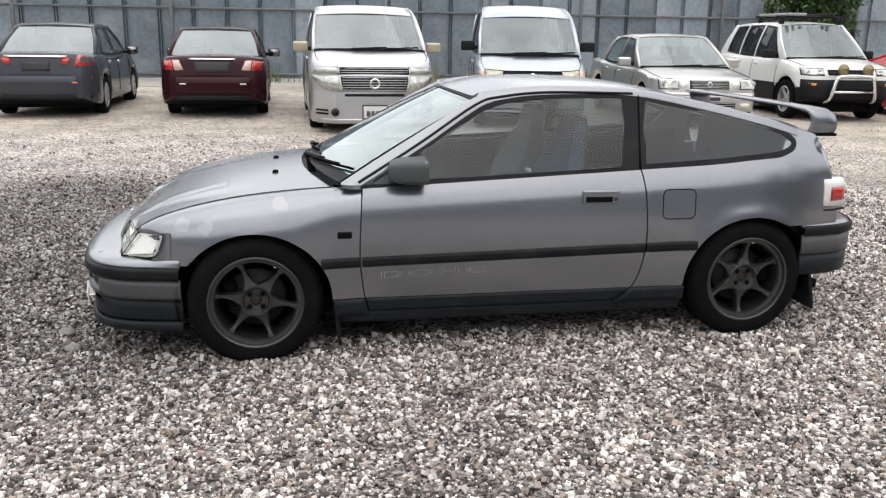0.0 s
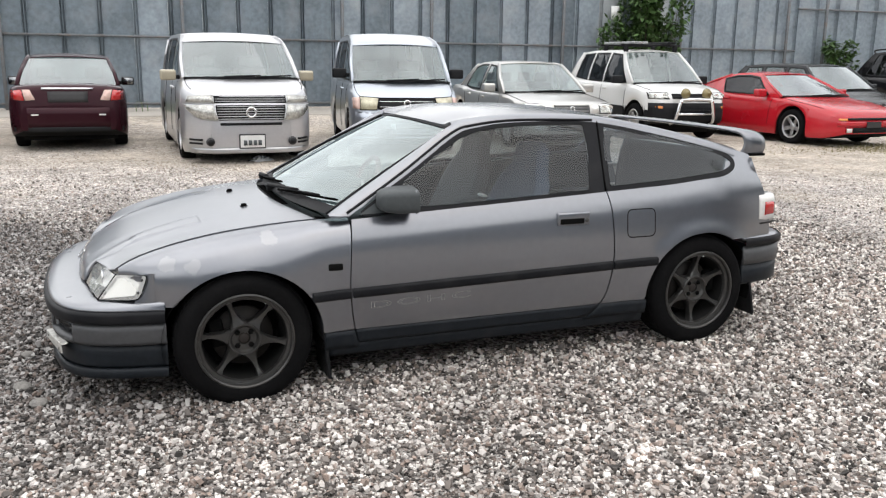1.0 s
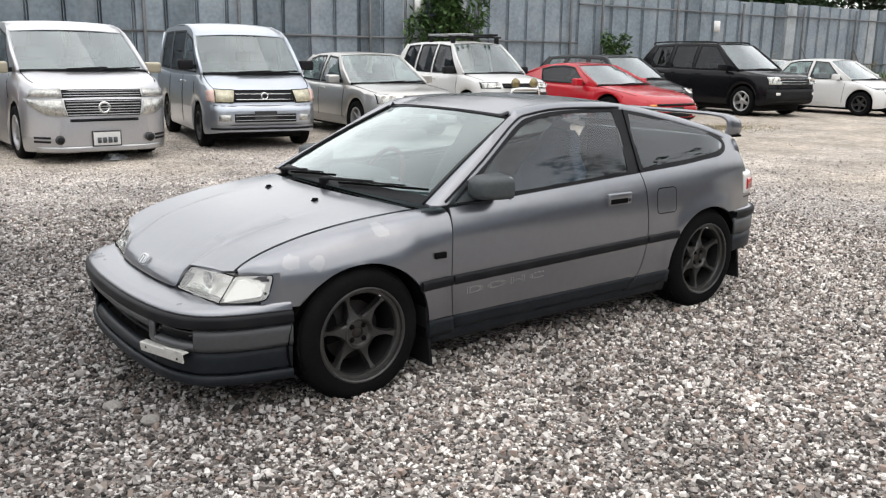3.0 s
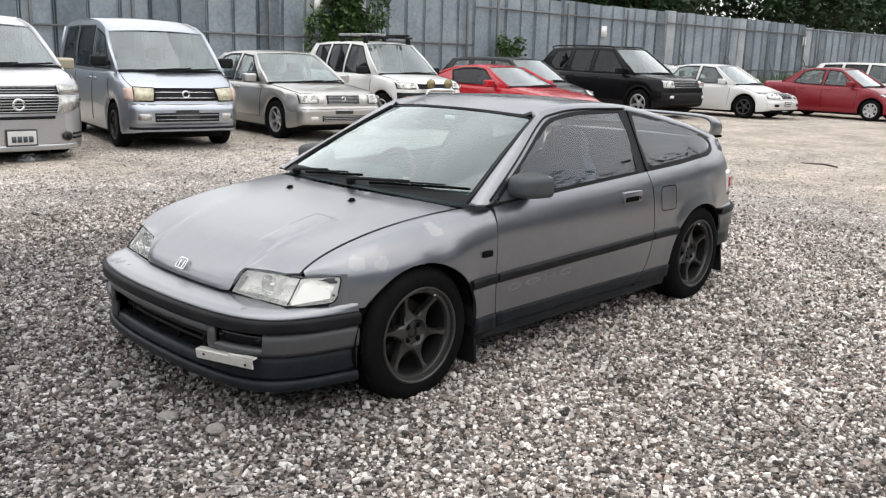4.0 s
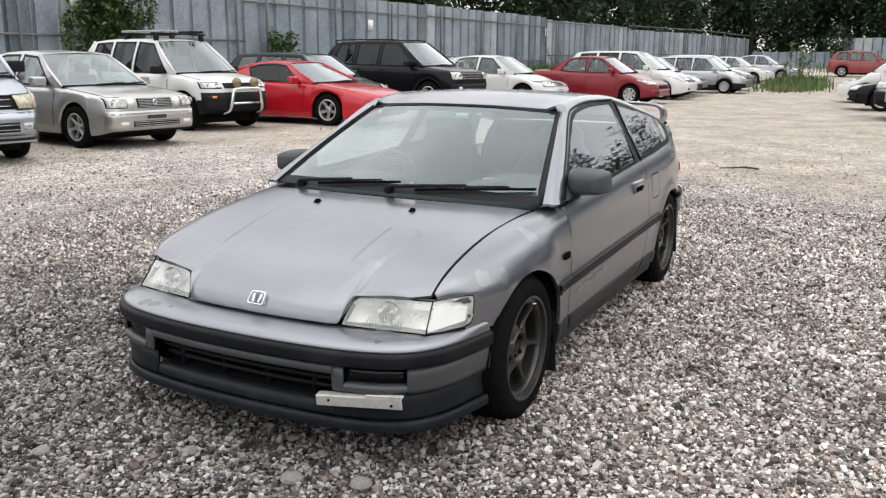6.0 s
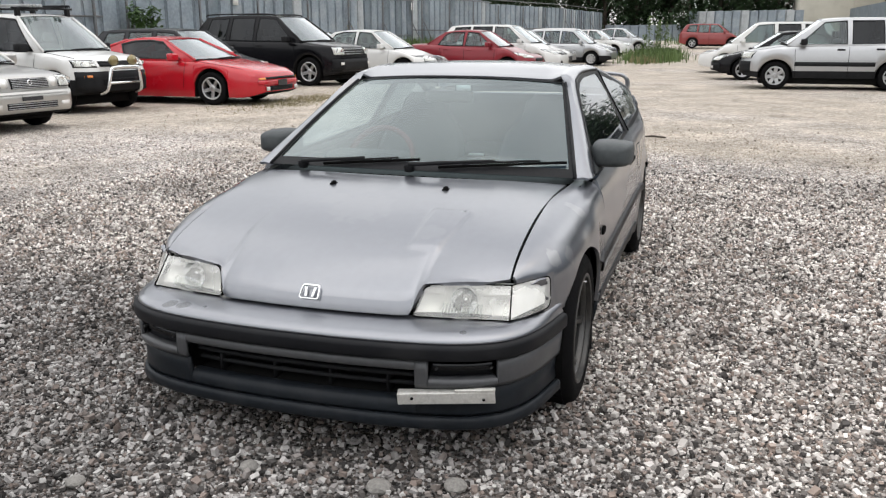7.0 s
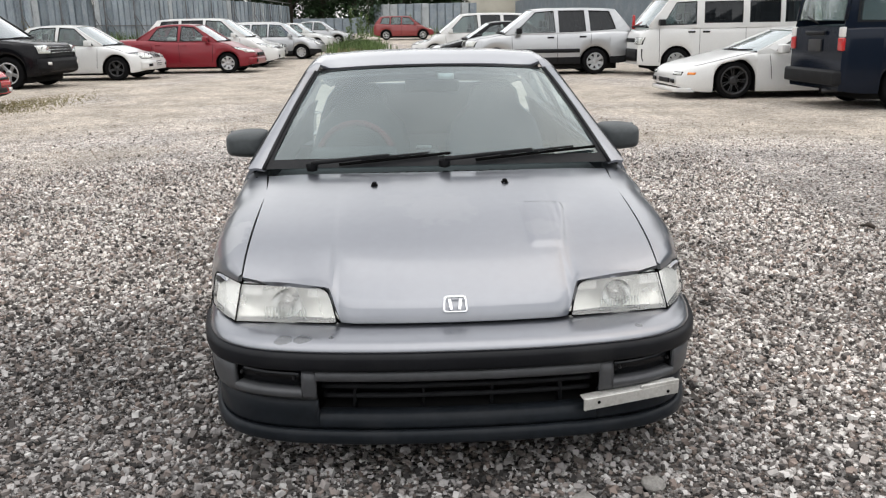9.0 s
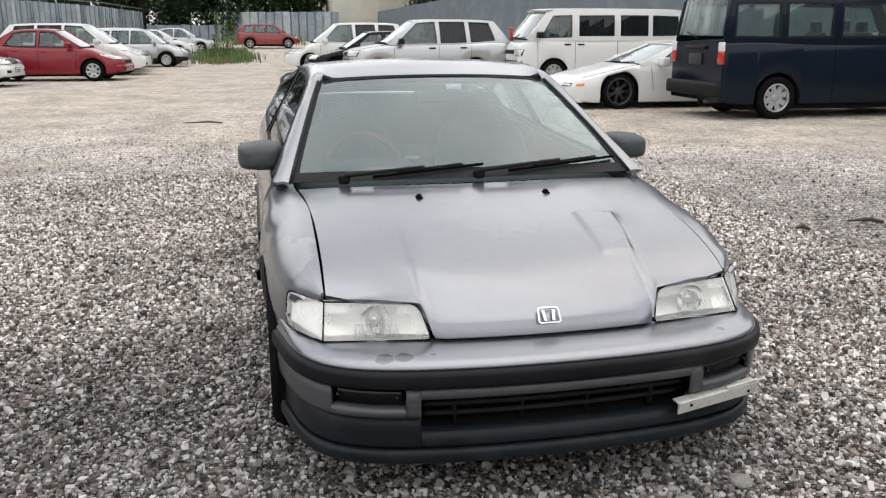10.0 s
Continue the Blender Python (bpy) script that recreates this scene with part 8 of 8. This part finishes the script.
def blades(count, place, height, seed, width=0.02):
    """Grass blades and stalks as one mesh."""
    r = np.random.default_rng(seed)
    verts, faces = [], []
    for k in range(count):
        x, y, z = place(r)
        h = height * r.uniform(0.4, 1.2)
        a = r.uniform(0, 2 * math.pi)
        lx, ly = math.cos(a) * h * r.uniform(0.05, 0.45), math.sin(a) * h * r.uniform(0.05, 0.45)
        wx, wy = -math.sin(a) * width, math.cos(a) * width
        i = len(verts)
        verts += [(x - wx, y - wy, z), (x + wx, y + wy, z), (x + lx * 0.4 + wx * 0.7, y + ly * 0.4 + wy * 0.7, z + h * 0.6), (x + lx * 0.4 - wx * 0.7, y + ly * 0.4 - wy * 0.7, z + h * 0.6), (x + lx, y + ly, z + h)]
        faces += [(i, i + 1, i + 2, i + 3), (i + 3, i + 2, i + 4)]
    return (verts, [], faces)


def clumps(cx, cy, cz, rx, ry, rz_, n, seed, spread=0.5):
    """Spots in an uneven crown made of several lumps."""
    r0 = np.random.default_rng(seed)
    lumps = [(np.array([cx, cy, cz]) + r0.normal(0, spread, 3) * (rx, ry, rz_), r0.uniform(0.25, 0.55)) for _ in range(n)]

    def place(r):
        c, s = lumps[r.integers(len(lumps))]
        d = r.normal(0, 1, 3)
        d /= np.linalg.norm(d)
        return c + d * np.array((rx, ry, rz_)) * s * r.uniform(0.55, 1.05)
    return place


def bush(name, x, y, h, w, seed, material, label, category, z0=None, leaf=0.09, count=900, depth=None, spread=0.5):
    z0 = ground_z(x, y) if z0 is None else z0
    t = thing(name, label, category, Matrix.Translation((x, y, z0)))
    r = random.Random(seed)
    for k in range(6):
        a, tilt = r.uniform(0, 6.28), r.uniform(0.05, 0.35)
        part("stem", tube_bm([(0, 0, 0), (math.cos(a) * w * tilt * 0.4, math.sin(a) * 0.2 * tilt, h * 0.4), (math.cos(a) * w * tilt, math.sin(a) * 0.4 * tilt, h * 0.8)], [0.025, 0.018, 0.008], 5), M_BARK, t)
    part("foliage", leaves(count, clumps(0, 0, h * 0.55, w * 0.5, depth or w * 0.35, h * 0.45, 12, seed, spread), leaf, seed), material, t, smooth=False)
    return t


bush("climbing_shrub", 13.9, 18.2, 4.6, 2.0, 3, M_LEAF, "leafy green shrub growing up over the sheet fence", "shrub", leaf=0.17, count=5200, depth=0.6, spread=0.36)
bush("climbing_shrub", 14.9, 18.4, 3.6, 1.2, 5, M_LEAF, "trailing green shrub hanging on the sheet fence", "shrub", leaf=0.18, count=1000, depth=0.35)
bush("shrub", 21.6, 18.0, 2.3, 1.5, 6, M_LEAF, "upright dark green shrub beside the fence", "shrub", leaf=0.18, count=1300, depth=0.5)
bush("shrub", 34.2, 17.6, 1.2, 1.6, 7, M_WEED, "low green shrub beside the fence", "shrub", leaf=0.13, count=500)
bush("shrub", 24.4, 18.0, 0.9, 1.1, 8, M_WEED, "small weedy shrub beside the fence", "shrub", leaf=0.1, count=300)
bush("shrub", -9.2, 18.6, 2.9, 1.3, 9, M_LEAF, "overgrown shrub leaning on the sheet fence", "shrub", leaf=0.12, count=900)
bush("shrub", 88.5, 3.2, 4.6, 3.2, 10, M_LEAFDARK, "large bush between the far fences", "shrub", leaf=0.3, count=900)
for k, (x, y) in enumerate(((29.5, 18.0), (31.5, 17.9), (26.8, 18.1), (38.5, 17.4))):
    bush("dry_weed", x, y, 1.5, 1.3, 20 + k, M_DRY, "dry yellowed weeds along the fence", "weed", leaf=0.12, count=260)
# grass in strips and tufts
GRASS = [((9.0, 17.0), (3.5, 1.2), 0.45, 900, M_WEED), ((2.1, 18.6), (0.9, 0.3), 0.5, 160, M_DRY), ((12.0, 7.1), (2.4, 0.9), 0.035, 3200, M_DRY), ((25.5, 17.3), (9.0, 1.0), 0.7, 900, M_DRY), ((41.5, 2.2), (4.5, 1.2), 0.55, 2200, M_WEED), ((38.2, 2.4), (2.0, 0.7), 0.35, 600, M_DRY),
         ((66.0, 0.0), (6.0, 2.5), 0.8, 1200, M_WEED), ((45.0, 17.0), (8.0, 0.8), 0.9, 900, M_WEED), ((-1.6, 18.2), (0.8, 0.5), 0.4, 120, M_WEED)]
for k, ((x, y), (wx, wy), h, n, mt) in enumerate(GRASS):
    def gp(r, x=x, y=y, wx=wx, wy=wy):
        px, py = x + r.normal(0, wx * 0.5), y + r.normal(0, wy * 0.5)
        return px, py, ground_z(px, py) - 0.01
    g = part("grass", blades(n, gp, h, 50 + k, 0.012 if h < 0.5 else 0.03), mt, smooth=False)
    tagged(g, "rough grass and weeds growing through the gravel" if mt is M_WEED else "yellowed dry grass growing through the gravel", "grass", kind="stuff")
for k, (x, y, h) in enumerate(((40.2, 2.0, 2.0), (40.8, 2.5, 2.3), (41.4, 2.0, 1.6), (42.6, 1.8, 1.9), (43.1, 2.3, 1.7), (39.4, 2.6, 1.3), (64.0, -0.8, 1.6), (67.0, 0.6, 1.5))):
    w = thing("tall_weed", "tall leafy weed standing beside the parked row", "weed", Matrix.Translation((x, y, ground_z(x, y))), "tall weeds")
    part("stem", tube_bm([(0, 0, 0), (0.03, 0.02, h * 0.5), (0.08, -0.02, h)], [0.02, 0.015, 0.005], 5), M_WEED, w)

    def wp(r, h=h):
        z = r.uniform(0.15, 1.0) * h
        return (r.normal(0, 0.12 * (1.2 - z / h)), r.normal(0, 0.12 * (1.2 - z / h)), z)
    part("foliage", leaves(160, wp, 0.13, 90 + k), M_WEED, w, smooth=False)


# woodland beyond the fence, plus an added southern row: a few tree shapes, repeated
def tree(seed, h, w):
    t = thing("tree", "tall dense broadleaf tree beyond the yard", "tree", None, "woodland trees")
    r = random.Random(seed)
    part("trunk", tube_bm([(0, 0, -0.5), (0.1, 0, h * 0.3), (0.0, 0.15, h * 0.75)], [0.30, 0.22, 0.07], 8), M_BARK, t)
    for k in range(7):
        a, z = r.uniform(0, 6.28), h * r.uniform(0.2, 0.65)
        part("limb", tube_bm([(0.05, 0, z), (math.cos(a) * w * 0.2, math.sin(a) * w * 0.2, z + h * 0.08), (math.cos(a) * w * 0.4, math.sin(a) * w * 0.4, z + h * 0.12)], [0.10, 0.06, 0.02], 5), M_BARK, t)
    part("crown", leaves(3600, clumps(0, 0, h * 0.52, w * 0.5, w * 0.5, h * 0.45, 26, seed), 0.46, seed), M_LEAFDARK, t, smooth=False)
    return t


base_trees = [tree(31, 12.0, 6.5), tree(32, 14.0, 7.0), tree(33, 10.5, 6.0)]
wood = random.Random(9)
# the last row, at y -17.5, is added to darken reflections in the coupe's side
spots_ = [(96 + wood.uniform(0, 5), 14.5 - 2.9 * k + wood.uniform(-0.8, 0.8)) for k in range(8)] + [(60 + 4.3 * k, 25 - 0.5 * k + wood.uniform(-1, 1)) for k in range(10)] + [(103 + wood.uniform(0, 4), 18 - 4.0 * k) for k in range(9)] + [(22 + 4.6 * k, 29 + wood.uniform(-2, 2)) for k in range(9)] + [(20 + 4.4 * k, 34 + wood.uniform(-2, 2)) for k in range(9)] + [(16 + 5.4 * k, -17.5 + wood.uniform(-1.5, 1.5)) for k in range(14)]
for k, (x, y) in enumerate(spots_):
    m = Matrix.Translation((x, y, ground_z(x, y))) @ Matrix.Rotation(wood.uniform(0, 6.28), 4, "Z")
    if k < 3:
        base_trees[k].matrix_basis = m
    else:
        copy_thing(base_trees[k % 3], m)
under = part("undergrowth", leaves(5200, lambda r: (94 + r.uniform(0, 6), r.uniform(-7, 16), 0.62 + abs(r.normal(0, 1.6))), 0.5, 77), M_LEAFDARK, smooth=False)
tagged(under, "dark undergrowth below the woodland edge", "undergrowth", kind="stuff")

# cream workshop building past the far fence
M_CREAM = mat("cream rendered wall", (0.55, 0.53, 0.46), 0.9, var=0.12, scale=0.6, dirt=(0.38, 0.36, 0.3), dirt_amount=0.4)
M_ROOF = mat("grey sheet roof", (0.25, 0.26, 0.27), 0.6, 0.3)
M_DARKROOM = mat("unlit workshop interior", (0.02, 0.02, 0.022), 0.9)
shop = thing("workshop_building", "plain cream workshop with a wide dark doorway", "building", Matrix.Translation((91.5, 0, 0.62)))
for nm, y0, y1, z0, z1 in (("wall", -12.9, -7.9, 0, 5.6), ("wall", -27.5, -19.6, 0, 5.6), ("lintel", -19.6, -12.9, 2.95, 5.6)):
    part(nm, box_bm(0, 0.25, y0, y1, z0, z1, 0.01, 1), M_CREAM, shop)
part("side_wall", box_bm(0.25, 9, -8.1, -7.9, 0, 5.6), M_CREAM, shop)
part("back_wall", box_bm(8.8, 9, -27.5, -7.9, 0, 5.6), M_DARKROOM, shop)
part("roof", box_bm(-0.4, 9.2, -27.9, -7.5, 5.6, 5.8, 0.02, 1), M_ROOF, shop)
part("downpipe", tube_bm([(-0.06, -19.9, 0), (-0.06, -19.9, 5.5)], 0.06, 8), M_ROOF, shop)

# litter
M_BAG = pane("crumpled clear plastic", (0.8, 0.82, 0.84), 0.15, 1.2, body=0.45, body_colour=(0.75, 0.77, 0.8))
r_ = np.random.default_rng(5)
rows = []
for i in range(9):
    rows.append([((i - 4) * 0.045 + r_.normal(0, 0.012), (j - 3) * 0.035 + r_.normal(0, 0.012), max(0.0, 0.075 * math.sin(math.pi * i / 8) * math.sin(math.pi * j / 6) + r_.normal(0, 0.014)) + 0.012) for j in range(7)])
bag = part("plastic_bag", grid_bm(rows), M_BAG, smooth=False)
bag.matrix_basis = pose(0.41, 7.86, 0.0, 0, 0, 30)
tagged(bag, "crumpled clear plastic bag lying on the gravel", "litter")
for k, (x, y, rz, s) in enumerate(((7.19, -0.33, 100, 0.24), (1.11, -3.40, 60, 0.12), (1.0, -2.83, 20, 0.05), (9.3, 1.6, 75, 0.3))):
    tw = part("twig", tube_bm([(-s, 0, 0.025), (-s * 0.3, 0.03, 0.045), (s * 0.2, -0.01, 0.03), (s, 0.02, 0.02)], [0.012, 0.016, 0.012, 0.006], 6), M_BARK)
    tw.matrix_basis = pose(x, y, 0, 0, 0, rz)
    tagged(tw, "dark dry twig lying on the gravel", "twig", "twigs")

M_ROCK = mat("grey fieldstone", (0.24, 0.23, 0.215), 0.9, var=0.35, scale=20, fine=120, bump=0.5, bscale=90)
# a few larger stones in front of the car
for k, (x, y, s_) in enumerate(((-2.045, -0.34, 0.040), (-1.965, -0.556, 0.038), (-2.054, 0.095, 0.032), (-2.30, 0.55, 0.03))):
    b = bmesh.new()
    bmesh.ops.create_icosphere(b, subdivisions=2, radius=s_)
    for v in b.verts:
        v.co = v.co * (1 + 0.16 * noise.noise(v.co * 22 + Vector((k, 0, 0))))
        v.co.z *= 0.55
    st_ = part("stone", b, M_ROCK, smooth=False)
    st_.matrix_basis = pose(x, y, 0.016, 0, 0, 40 * k)
    tagged(st_, "large grey stone lying in the gravel", "stone", "large stones")
